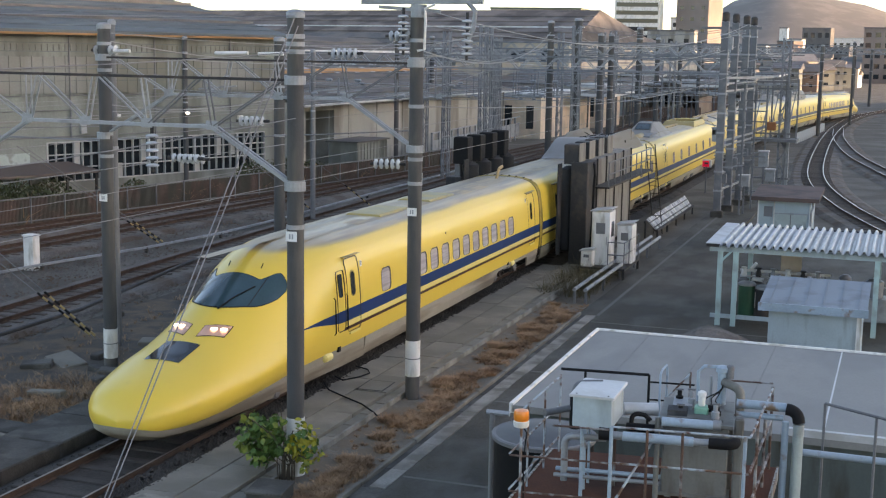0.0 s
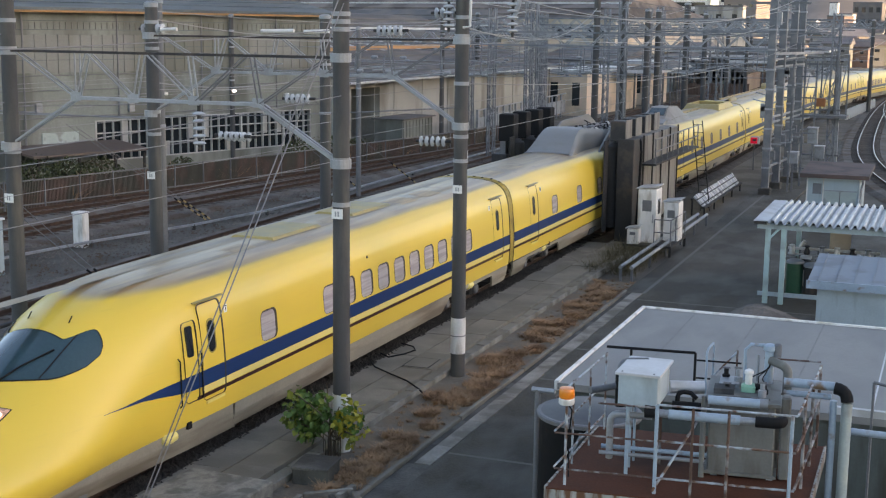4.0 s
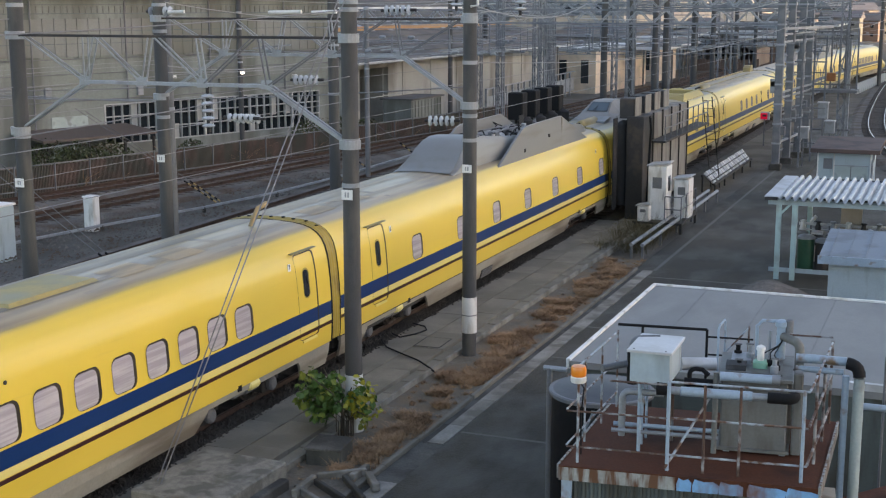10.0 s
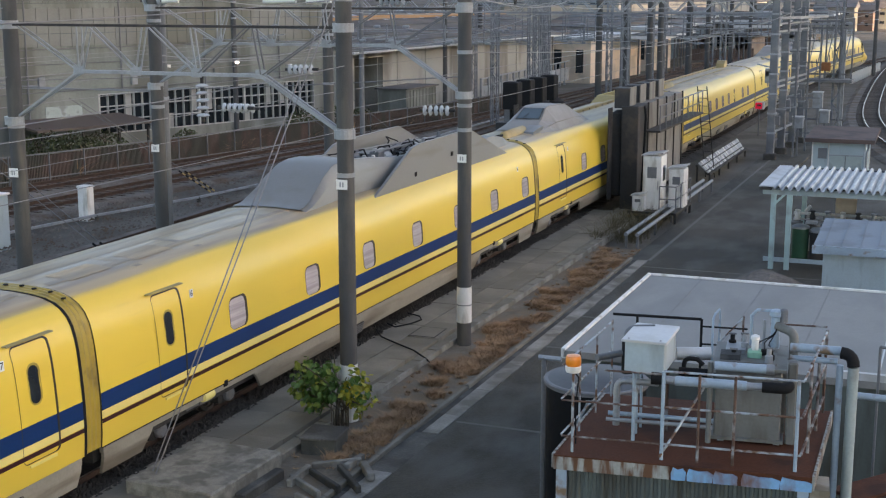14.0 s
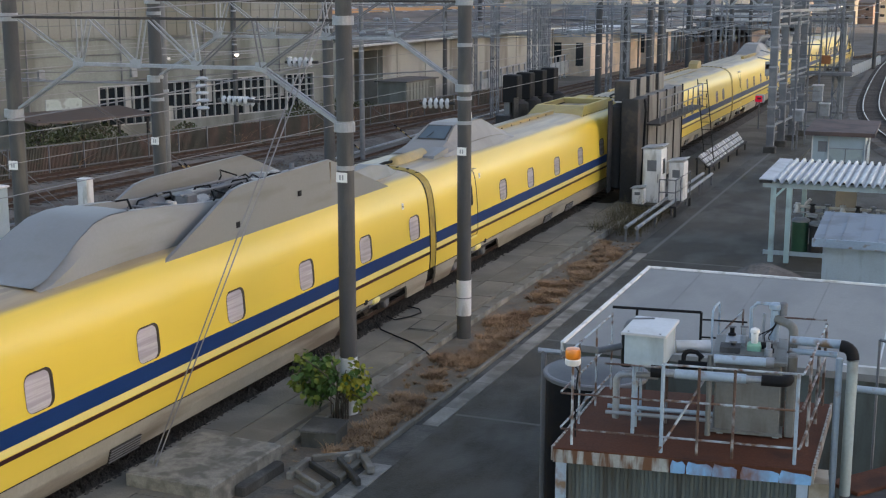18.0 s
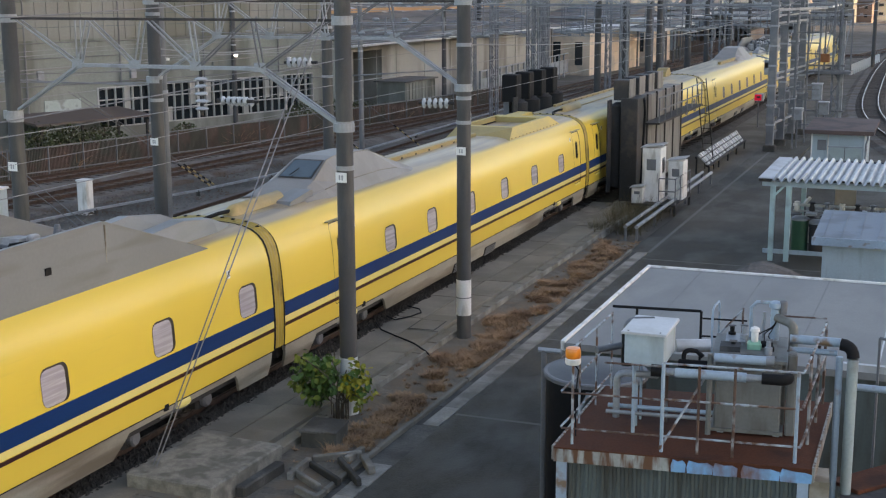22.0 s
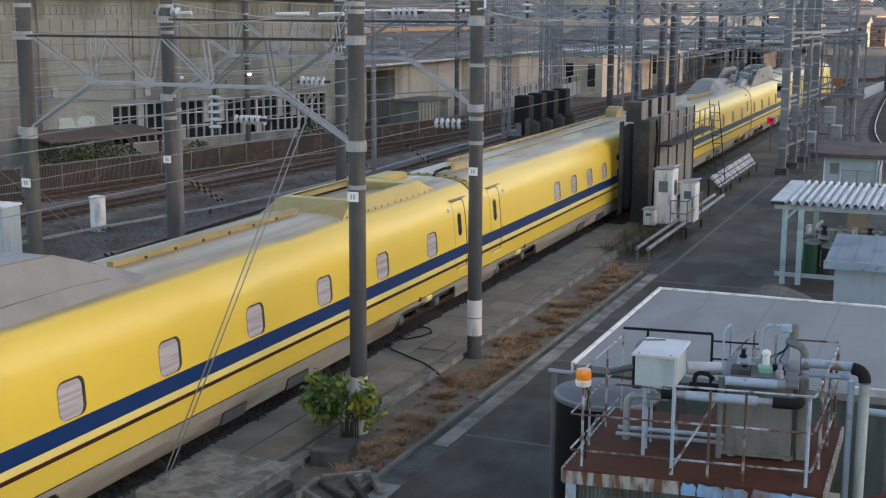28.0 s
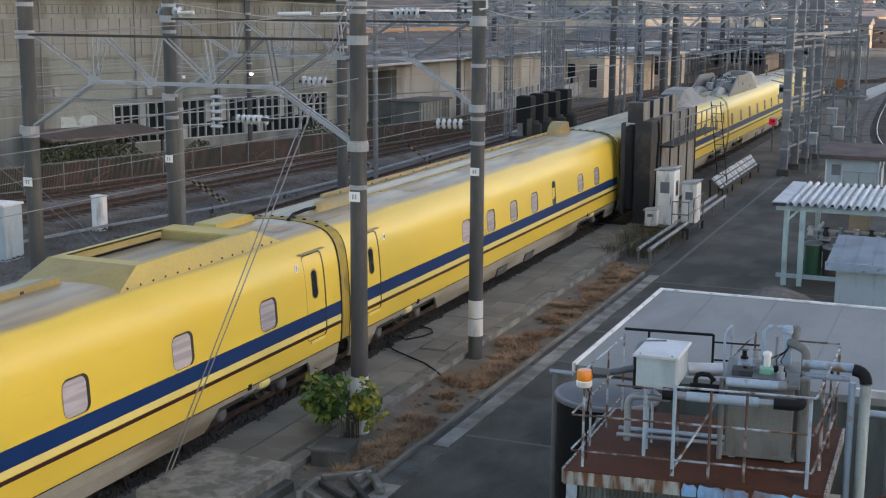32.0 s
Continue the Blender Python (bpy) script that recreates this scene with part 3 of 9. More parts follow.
M["wheelsteel"] = material("grimy_wheel_steel", (0.10, 0.085, 0.07), 0.6, 0.3, 0.25, 3, 30, 0.15, (0.05, 0.042, 0.035), 0.3, 4.0)
ROLLING = []


def bogie(car, y, covers=(0.0,)):
    g = Geo()
    for s in (1, -1):
        g.cbox(s * 1.12 - 0.09, s * 1.12 + 0.09, -1.7, 1.7, 0.50, 0.74, 0.03)
        for yy in (-1.25, 1.25):
            g.cbox(s * 1.12 - 0.15, s * 1.12 + 0.15, yy - 0.24, yy + 0.24, 0.26, 0.62, 0.05)
            g.tube((s * 1.13, yy - 0.42, 0.42), (s * 1.13, yy - 0.42, 0.78), 0.11, 10)
            g.tube((s * 1.13, yy + 0.42, 0.42), (s * 1.13, yy + 0.42, 0.78), 0.11, 10)
        g.tube((s * 1.3, -0.5, 0.72), (s * 1.3, 0.5, 0.72), 0.06, 8)
        g.lathe([(0.26, 0.66), (0.30, 0.74), (0.30, 0.9), (0.26, 0.98)], 14, (s * 1.05, 0, 0))
    g.box(-1.1, 1.1, -0.35, 0.35, 0.45, 0.85)
    b = part("bogie", g, M["dark"], car, "grimy dark two-axle bogie", at=pose(0, y, 0))
    for yy in (-1.25, 1.25):
        wheelset(b, yy)
        for s in (1, -1):
            part("axle_box_cover", Geo().lathe([(0.16, 0.0), (0.16, 0.08), (0.12, 0.12)], 12, (s * 1.28, yy, 0.43), "x") if s > 0 else
                 Geo().lathe([(0.12, -0.12), (0.16, -0.08), (0.16, 0.0)], 12, (s * 1.28, yy, 0.43), "x"), M["galvdark"], b)
    for yy in covers:
        for s in (1, -1):
            part("end_cover", Geo().lathe([(0.05, -0.22), (0.10, -0.17), (0.11, 0.0), (0.10, 0.17), (0.05, 0.22)], 10, (s * 1.59, yy, 0.78), "y"), M["pale"], b, "small rounded yellow cover")
            inner = -1 if y > 0 else 1
            part("side_notch", Geo().box(s * 1.60, s * 1.665, yy + inner * 0.62 - 0.07, yy + inner * 0.62 + 0.07, 0.80, 0.93), M["black"], b, "small dark notch")
            part("yaw_damper", Geo().tube((s * 1.42, yy - 0.55, 0.62), (s * 1.42, yy + 0.35, 0.62), 0.05, 8).tube((s * 1.42, yy - 0.1, 0.62), (s * 1.42, yy + 0.35, 0.62), 0.075, 8), M["galvdark"], b, "grey damper")
    return b


def skirt(car, spans, vents):
    """Panels below the sill; spans: their ends at the top and how far each end slants in towards the foot."""
    part("skirt_rail", Geo().box(1.56, 1.642, spans[0][0], spans[-1][1], 0.745, 0.858).box(-1.642, -1.56, spans[0][0], spans[-1][1], 0.745, 0.858), M["skirt"], car)
    for a, b, sa, sb in spans:
        for s in (1, -1):
            g = Geo()
            rows = []
            for y0, y1 in ((a, a + sa), (b, b - sb)):
                ys = [y0 + (y1 - y0) * k / 2 for k in range(3)]
                rows.append([(s * x, y, z) for (x, z), y in zip(SKIRT, ys)] + [(s * (x - 0.06), y, z) for (x, z), y in reversed(list(zip(SKIRT, ys)))])
            n = 6
            g.add(rows[0] + rows[1], [tuple(range(n)), tuple(range(2 * n - 1, n - 1, -1))] + [(i, (i + 1) % n, n + (i + 1) % n, n + i) for i in range(n)])
            part("skirt_panel", g, M["skirt"], car)
    for yy in vents:
        for s in (1, -1):
            vg = part("vent_grille", Geo().box(-0.02, 0.02, -0.46, 0.46, -0.14, 0.14), M["dark"], car, "dark slotted vent", at=pose(s * 1.598, yy, 0.46, 0, s * 16, 0))
            for q in range(5):
                part("slat", Geo().box(-0.026, 0.026, -0.46, 0.46, -0.12 + 0.055 * q, -0.10 + 0.055 * q), M["galvdark"], vg)


def floor_pan(car, a, b):
    for s in (1, -1):
        part("sill_line", Geo().box(s * 1.655 - 0.01, s * 1.655 + 0.012, a, b, 0.858, 0.876), M["black"], car)
    part("underframe", Geo().box(-1.45, 1.45, a, b, 0.55, 0.90), M["dark"], car)


def end_wall(car, y):
    pts = [(x, z) for x, z in SECTION] + [(-x, z) for x, z in reversed(SECTION)][:-1]
    part("end_wall", Geo().prism([(x * 0.985, z if z > 1 else z) for x, z in pts], y - 0.02, y + 0.02), M["dark"], car)


def gangway(car, y):
    """The ribbed cover over the joint to the next car; the plane of the joint is y."""
    g = Geo()
    line = [(x * 0.995, z + 0.015) for x, z in SECTION]
    rows = []
    for k in range(9):
        yy = y - 0.24 + 0.06 * k
        d = 0.0 if k % 2 else -0.012
        full = [(x + (d if x > 0 else 0), z + d * (1 if z > 3 else 0)) for x, z in line]
        rows.append([(x, yy, z) for x, z in full] )
    for s in (1, -1):
        g.sheet([[(s * x, yy, z) for x, yy, z in row] for row in rows])
    part("gangway_cover", g, M["bellows"], car, "mustard ribbed cover between two cars")
    gd = Geo()
    for s in (1, -1):
        gd.sheet([[(s * x * 1.004, yy, z * 1.002) for x, z in SECTION] for yy in (y - 0.26, y - 0.185)])
    part("joint_seal", gd, M["black"], car)
    for k in range(9):
        x = -1.2 + 0.3 * k
        part("vent_hole", Geo().lathe([(0.045, 0), (0.045, 0.02)], 7, (x, y + 0.02 + 0.05 * (k % 2), table(ROOF_Z, abs(x)) + 0.02)), M["black"], car)


def coach_shell(car, y0, y1):
    for s in (1, -1):
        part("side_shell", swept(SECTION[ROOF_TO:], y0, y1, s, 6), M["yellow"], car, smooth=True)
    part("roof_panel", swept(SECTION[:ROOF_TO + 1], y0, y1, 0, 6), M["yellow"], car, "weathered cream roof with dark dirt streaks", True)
    floor_pan(car, y0, y1)


def roof_pad(car, y):
    """A low yellow pad with sloped sides on the roof."""
    g = Geo()
    lo = [(-0.62, y - 1.25), (0.62, y - 1.25), (0.62, y + 1.25), (-0.62, y + 1.25)]
    hi = [(-0.5, y - 1.15), (0.5, y - 1.15), (0.5, y + 1.15), (-0.5, y + 1.15)]
    g.add([(a, b, 3.60) for a, b in lo] + [(a, b, 3.695) for a, b in hi], [(4, 5, 6, 7), (0, 1, 5, 4), (1, 2, 6, 5), (2, 3, 7, 6), (3, 0, 4, 7)])
    part("roof_pad", g, M["padyellow"], car, "low faded yellow pad on the roof")


def roof_band(car, x0, x1, y0, y1):
    """A flat strip of grime along the roof."""
    g = Geo()
    g.sheet([[(x, yy, table(ROOF_Z, abs(x)) + 0.006) for x in span(x0, x1, 3)] for yy in span(y0, y1, 4)])
    part("roof_band", g, M["roofband"], car, "", True)


def roof_patch(car, y, l, w):
    """A cleaner panel on one side of the roof."""
    g = Geo()
    g.sheet([[(x, yy, table(ROOF_Z, abs(x)) + 0.009) for x in span(0.12, w, 4)] for yy in span(y - l / 2, y + l / 2, 2)])
    part("roof_panel_pale", g, M["roofpale"], car, "", True)


ROOF_Z = [(0, 3.65), (0.35, 3.645), (0.7, 3.62), (0.98, 3.575), (1.17, 3.51)]


def roof_hatch(car, y, l=2.2, w=1.3, x=0.0):
    part("roof_hatch", Geo().cbox(x - w / 2, x + w / 2, y - l / 2, y + l / 2, 3.55, 3.70, 0.03), M["roofcream"], car)


def middle_car(name, label, windows, doors, number="", vents=(-1.36, 1.32)):
    car = thing(name, label, "train car", "cars of the yellow train")
    coach_shell(car, -12.25, 12.25)
    for y in (-12.23, 12.23):
        end_wall(car, y)
    stripes(car, -12.25, 12.25)
    for w in windows:
        window(car, w - 12.5)
    for d in doors:
        door(car, d - 12.5)
    for y in (-8.75, 8.75):
        bogie(car, y)
    skirt(car, ((-12.2, -10.6, 0.05, 0.35), (-7.1, 7.1, 0.55, 0.55), (10.6, 12.2, 0.35, 0.05)), vents)
    gangway(car, 12.5)
    if number:
        number_plate(car, (doors[0] if doors else 2.4) - 12.5 + 0.85, number)
    part("coupler", Geo().tube((0, -12.6, 0.85), (0, -11.9, 0.85), 0.13, 10).box(-0.3, 0.3, -12.45, -12.2, 0.6, 1.05), M["dark"], car)
    for s in (1, -1):
        part("jumper_cable", Geo().path([(s * 1.2, 12.1, 0.9), (s * 1.25, 12.35, 0.62), (s * 1.25, 12.65, 0.62), (s * 1.2, 12.9, 0.9)], 0.035), M["black"], car)
    return car


def nose_car(name, label, number=""):
    car = thing(name, label, "train car", "cars of the yellow train")
    us = [TIP + k for k in (0, 0.02, 0.06, 0.12, 0.2, 0.32, 0.5, 0.75, 1.0, 1.3)] + [1.8] + [2.2 + 0.35 * k for k in range(22)] + [10.5, 14, 18, 22, LENGTH - 0.25]
    n = 48
    vs = span(0, 1, n)
    cut = 12
    shell, roof = Geo(), Geo()
    for s in (1, -1):
        rows = []
        for u in us:
            rows.append([(s * skin(u, v)[0], nose_y(u), skin(u, v)[1]) for v in vs])
        edge = max(u for u in us if u <= 8.7)
        shell.sheet([r for r, u in zip(rows, us) if u <= edge])
        shell.sheet([r[cut:] for r, u in zip(rows, us) if u >= edge])
        roof.sheet([r[:cut + 1] for r, u in zip(rows, us) if u >= edge])
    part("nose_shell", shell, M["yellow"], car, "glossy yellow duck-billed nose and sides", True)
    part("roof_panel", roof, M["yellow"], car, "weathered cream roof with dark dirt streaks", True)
    sk = Geo()
    for s in (1, -1):
        rows = []
        for u in [TIP, TIP + 0.06, TIP + 0.2, 0.6, 1, 1.6, 2.4, 3.2, 4.2, 5.2, 6.2, 7.0, 8.0, 9.5]:
            x, z = skin(u, 1.0)
            rows.append([(s * (x - 0.005), nose_y(u + 0.0), z), (s * (x * 0.985), nose_y(u + 0.03), z - 0.14), (s * (x * (0.90 + 0.035 * min(1, u / 8))), nose_y(u + 0.22), 0.36 - 0.006 * u), (s * x * 0.80, nose_y(u + 0.45), 0.31 - 0.006 * u)])
        sk.sheet(rows)
    part("nose_skirt", sk, M["skirt"], car, "grey apron below the nose", True)
    part("underframe", Geo().box(-1.2, 1.2, nose_y(2.0), nose_y(LENGTH - 0.3), 0.55, 0.80), M["dark"], car)
    end_wall(car, JOIN_Y - 0.27)
    skirt(car, ((nose_y(9.6), 7.1, 0, 0.55), (10.6, 12.2, 0.35, 0.05)), ())
    # stripes, which run out to a point ahead of the cab door
    y0 = nose_y(8.0)
    for s in (1, -1):
        g = swept(section_line(1.535, 1.85), nose_y(9.4), JOIN_Y - 0.25, s, 1, 0.004)
        rows = []
        for k in range(9):
            u = 5.3 + (9.4 - 5.3) * k / 8
            lo = 1.77 - 0.235 * smoothstep(6.0, 8.2, u)
            hi = 1.775 + 0.075 * smoothstep(5.2, 7.0, u)
            row = []
            for z in span(hi, lo, 4):
                vlo, vhi = 0.3, 1.0
                for _ in range(22):
                    m = (vlo + vhi) / 2
                    vlo, vhi = (m, vhi) if skin(u, m)[1] > z else (vlo, m)
                row.append((s * (skin(u, vlo)[0] + 0.006), nose_y(u), z))
            rows.append(row)
        g.sheet(rows)
        part("blue_stripe", g, M["blue"], car, "dark blue band that runs out to a point")
        part("pale_stripe", swept(section_line(1.40, 1.532), nose_y(8.3), JOIN_Y - 0.25, s, 1, 0.006), M["pale"], car)
        part("thin_stripe", swept(section_line(1.305, 1.385), nose_y(8.1), JOIN_Y - 0.25, s, 1, 0.006), M["maroon"], car, "thin dark line below the blue band")

    def close(x):
        q = max(0.0, min(1.0, (abs(x) - 0.80) / 0.36))
        return 1 - math.sqrt(max(0.0, 1 - q ** 2.4))

    def low(x):
        return (4.24 + 0.74 * x * x) * (1 - close(x)) + 5.78 * close(x)

    def high(x):
        return (5.46 + 0.58 * smoothstep(0.56, 0.92, abs(x))) * (1 - close(x)) + 5.78 * close(x)

    xs = span(-1.16, 1.16, 56)
    part("windscreen", patch(xs, low, high, 0.012, 10), M["screenglass"], car, "wide wrap-around cab windscreen, dark", True)
    part("screen_gasket", patch(xs, lambda x: low(x) - 0.03, lambda x: high(x) + 0.03, 0.005, 10), M["black"], car, "", True)
    part("wiper", Geo().path([(0.18, nose_y(4.16), skin_at(4.16, 0.18) + 0.03), (0.36, nose_y(4.6), skin_at(4.6, 0.36) + 0.05), (0.62, nose_y(5.2), skin_at(5.2, 0.62) + 0.04)], 0.018, 5),
         M["black"], car)
    for s in (1, -1):
        part("screen_post", patch(span(s * 0.72, s * 0.74, 2), low, high, 0.018, 8), M["black"], car)
        part("aerial_bracket", Geo().tube((s * 0.45, nose_y(5.85), skin_at(5.85, 0.45)), (s * 0.45, nose_y(5.95), skin_at(5.95, 0.45) + 0.07), 0.012, 5), M["black"], car)
        # lamps
        h = part("headlamp", patch(span(s * 0.17, s * 0.73, 8), lambda x: 3.12 + 0.48 * abs(x), lambda x: 3.52 + 0.50 * abs(x), 0.010, 6), M["lampred"], car, "lit headlamp cluster", True)
        for cx in (0.42, 0.62):
            cu = 3.36 + 0.49 * cx
            part("lamp_lens", Geo().lathe([(0.085, 0.0), (0.08, 0.03), (0.04, 0.045)], 14, (s * cx, nose_y(cu), skin_at(cu, cx) + 0.005)), M["lamp"], h, "bright warm lamp")
        part("lamp_rim", patch(span(s * 0.155, s * 0.745, 8), lambda x: 3.10 + 0.48 * abs(x), lambda x: 3.54 + 0.50 * abs(x), 0.004, 6), M["black"], car)
    part("nose_panel", patch(span(-0.44, 0.44, 8), lambda x: 1.97, lambda x: 2.92, 0.008, 6), M["darkglass"], car, "dark rectangular panel on the nose", True)
    # cab door, passenger doors and windows
    for s in (1, -1):
        o = dense(oval(nose_y(LENGTH - 19.40), 2.12, 0.5, 1.6, 0.1, 3))
        d = part("cab_door", ring_plate(o, dense(oval(nose_y(LENGTH - 19.40) - 0.004, 2.12, 0.475, 1.575, 0.095, 3)), 0.012, s), M["edgedark"], car, "narrow yellow cab door")
        part("pane", plate(oval(nose_y(LENGTH - 19.40), 2.52, 0.22, 0.60, 0.05), 0.008, s), M["darkglass"], d)
        for dy in (-0.42, 0.33):
            yy = nose_y(LENGTH - 19.40) + dy
            part("grab_rail", Geo().path([(s * (side_x(1.3) - 0.03), yy, 1.3), (s * (side_x(1.32) + 0.03), yy, 1.36), (s * (side_x(2.2) + 0.03), yy, 2.22), (s * (side_x(2.3) - 0.03), yy, 2.28)], 0.016, 5), M["black"], d)
    door(car, nose_y(LENGTH - 18.60), 0.84)
    door(car, nose_y(LENGTH - 1.36))
    for w in [-16.36] + [-13.42 + 1.028 * k for k in range(10)]:
        window(car, w + JOIN_Y)
    bogie(car, -8.75, (1.15,))
    bogie(car, 8.75)
    gangway(car, JOIN_Y)
    if number:
        number_plate(car, nose_y(LENGTH - 18.0), number, 2.9)
        number_plate(car, JOIN_Y - 2.05, number)
    roof_band(car, -0.50, -0.15, -10.5, 12.1)
    roof_band(car, 0.45, 0.62, -8.0, 12.1)
    for yy in (JOIN_Y - 3.2, JOIN_Y - 8.1, JOIN_Y - 13.0):
        roof_band(car, -0.9, 0.95, yy - 0.12, yy + 0.12)
    for yy in (-8.6, -12.9):
        roof_pad(car, JOIN_Y + yy)
    for yy in (-4.6, -6.4):
        roof_patch(car, JOIN_Y + yy, 1.1, 0.75)
    for yy in (-10.7, -15.4):
        roof_patch(car, JOIN_Y + yy, 0.9, 0.6)
    g = Geo().path([(0.15, JOIN_Y - 1.2, 3.62), (0.15, JOIN_Y - 1.05, 3.80), (0.15, JOIN_Y - 0.85, 4.0), (0.15, JOIN_Y - 0.45, 4.06)], 0.06, 8)
    part("aerial", g, M["roofcream"], car, "bent cream roof aerial")
    part("filler_cap", Geo().lathe([(0.035, 0), (0.035, 0.02)], 10, (side_x(2.86), -11.2 + JOIN_Y, 2.86), "x"), M["dark"], car)
    return car


def pantograph_roof(car):
    """Shields and collector gear; places are metres behind the car's front joint, less 12.5."""
    o = -12.5
    for s in (1, -1):
        out = [(12.5, 3.44), (15.1, 4.46), (15.6, 4.52), (19.6, 4.56), (22.9, 3.46)]
        rows = []
        for y, z in out:
            rows.append([(s * 1.27, y + o, 3.42), (s * (1.27 - 0.05 * (z - 3.42)), y + o, z), (s * (1.19 - 0.05 * (z - 3.42)), y + o, z), (s * 1.15, y + o, 3.42)])
        sh = part("side_shield", Geo().sheet(rows), M["panto"], car, "long smooth grey plate that shields the pantograph")
        for yy, zz in ((15.25, 3.72), (18.0, 3.98)):
            part("lifting_eye", Geo().box(s * 1.25 - 0.02, s * 1.25 + 0.02, yy - 0.07 + o, yy + 0.07 + o, zz - 0.06, zz + 0.06), M["black"], sh, "square black hole")
        part("plate_joint", Geo().box(s * 1.235 - 0.015, s * 1.235 + 0.015, 19.6 + o, 19.62 + o, 3.46, 4.5), M["skirt"], sh)
        # the front fairing is two long cheeks that rise from the roof on either side of the gear
        rows = []
        for y, top, w in ((9.2, 3.62, 1.0), (9.6, 3.70, 0.98), (10.1, 3.93, 0.95), (10.6, 4.20, 0.91), (11.1, 4.40, 0.88), (11.6, 4.47, 0.86), (12.2, 4.46, 0.86), (13.4, 4.37, 0.89), (14.6, 4.25, 0.94), (18.4, 4.02, 1.0)):
            rows.append([(s * (w + 0.05), y + o, 3.42), (s * w, y + o, 3.42 + (top - 3.42) * 0.75), (s * (w - 0.14), y + o, top), (s * (w - 0.30), y + o, top), (s * (w - 0.42), y + o, 3.50)])
        part("fairing_cheek", Geo().sheet(rows), M["panto"], car, "grey wind fairing", True)
    rows = []
    for y, top, w in ((9.1, 3.645, 0.90), (9.35, 3.66, 0.88), (9.6, 3.72, 0.86), (10.1, 3.95, 0.82), (10.6, 4.22, 0.78), (11.1, 4.42, 0.74), (11.6, 4.49, 0.72), (12.2, 4.48, 0.72), (12.3, 3.6, 0.72)):
        rows.append([(-w, y + o, top), (0, y + o, top + 0.03), (w, y + o, top)])
    part("fairing_deck", Geo().sheet(rows), M["panto"], car, "", True)
    for s in (1, -1):
        rows = []
        for y, top in ((20.4, 3.66), (21.6, 3.92), (22.8, 4.0), (23.9, 3.86), (24.6, 3.6)):
            rows.append([(s * 0.95, y + o, 3.5), (s * 0.78, y + o, top), (s * 0.5, y + o, top + 0.02), (s * 0.35, y + o, 3.6)])
        part("rear_fairing", Geo().sheet(rows), M["panto"], car)
    rp = random.Random(31)
    part("gear_deck", Geo().box(-0.56, 0.56, 12.2 + o, 20.6 + o, 3.58, 3.67), M["dark"], car)
    for y in (13.2, 15.0, 16.9, 18.8):
        for s in (1, -1):
            g = Geo()
            for k in range(6):
                g.lathe([(0.07, 0), (0.14, 0.03), (0.07, 0.065)], 10, (s * 0.52, y + o, 3.64 + 0.08 * k))
            part("roof_insulator", g, M["dark"] if y < 18 else M["lightgear"], car, "ribbed roof insulator")
    for y0, y1 in ((13.0, 16.9), (15.0, 18.8)):
        for s in (1, -1):
            part("base_frame", Geo().bar((s * 0.52, y0 + o, 4.14), (s * 0.52, y1 + o, 4.14), 0.08), M["galvdark"], car)
    for y in (13.2, 14.2, 15.6, 16.9, 18.8):
        part("cross_bar", Geo().bar((-0.62, y + o, 4.14), (0.62, y + o, 4.14), 0.07), M["galvdark"], car)
    # pale sloped housings between the dark gear
    for x, y, w, l, h in ((-0.45, 12.9, 0.32, 0.55, 4.22), (0.35, 13.6, 0.30, 0.45, 4.14), (-0.35, 15.9, 0.34, 0.6, 4.30), (0.45, 16.6, 0.26, 0.4, 4.18), (0.1, 18.0, 0.42, 0.5, 4.26), (-0.55, 19.4, 0.3, 0.45, 4.2), (0.5, 19.6, 0.28, 0.4, 4.12)):
        y += o
        part("gear_housing", Geo().add([(x - w, y - l, 3.62), (x + w, y - l, 3.62), (x + w, y + l, 3.62), (x - w, y + l, 3.62),
                                        (x - w * 0.7, y - l * 0.35, h), (x + w * 0.7, y - l * 0.35, h), (x + w * 0.7, y + l * 0.7, h - 0.04), (x - w * 0.7, y + l * 0.7, h - 0.04)],
                                       [(4, 5, 6, 7), (0, 1, 5, 4), (1, 2, 6, 5), (2, 3, 7, 6), (3, 0, 4, 7)]), M["lightgear"], car, "pale grey sloped gear housing")
    arm = Geo().tube((0, 15.6 + o, 4.18), (0, 17.6 + o, 4.30), 0.07, 8)
    arm.tube((-0.22, 17.6 + o, 4.30), (-0.3, 14.6 + o, 4.36), 0.03, 6).tube((0.22, 17.6 + o, 4.30), (0.3, 14.6 + o, 4.36), 0.03, 6)
    part("folded_arm", arm, M["galvdark"], car, "folded pantograph arm")
    for y in (13.9, 14.4):
        part("collector_strip", Geo().path([(-0.60, y + o, 4.02), (-0.48, y + o, 4.22), (0.48, y + o, 4.22), (0.60, y + o, 4.02)], 0.024, 6), M["galvdark"], car)
    for k in range(34):
        x, y = rp.uniform(-0.85, 0.85), 12.5 + k * 0.24
        w, l, h = rp.uniform(0.05, 0.17), rp.uniform(0.06, 0.2), rp.uniform(0.3, 0.74)
        m = M[rp.choice(["galvdark", "skirt", "dark", "lightgear", "lightgear", "galv"])]
        if k % 3:
            part("switch_box", Geo().cbox(x - w, x + w, y + o - l, y + o + l, 3.64, 3.64 + h, 0.03), m, car)
        else:
            part("bushing", Geo().lathe([(0.11, 3.64), (0.13, 3.7), (0.08, 3.8), (0.12, 3.9), (0.07, 4.0), (0.11, 4.08), (0.05, 3.7 + h)], 10, (x, y + o, 0)), m, car)
    for k in range(6):
        x, y = -0.8 + 0.3 * k, 12.8 + rp.uniform(0, 5.0)
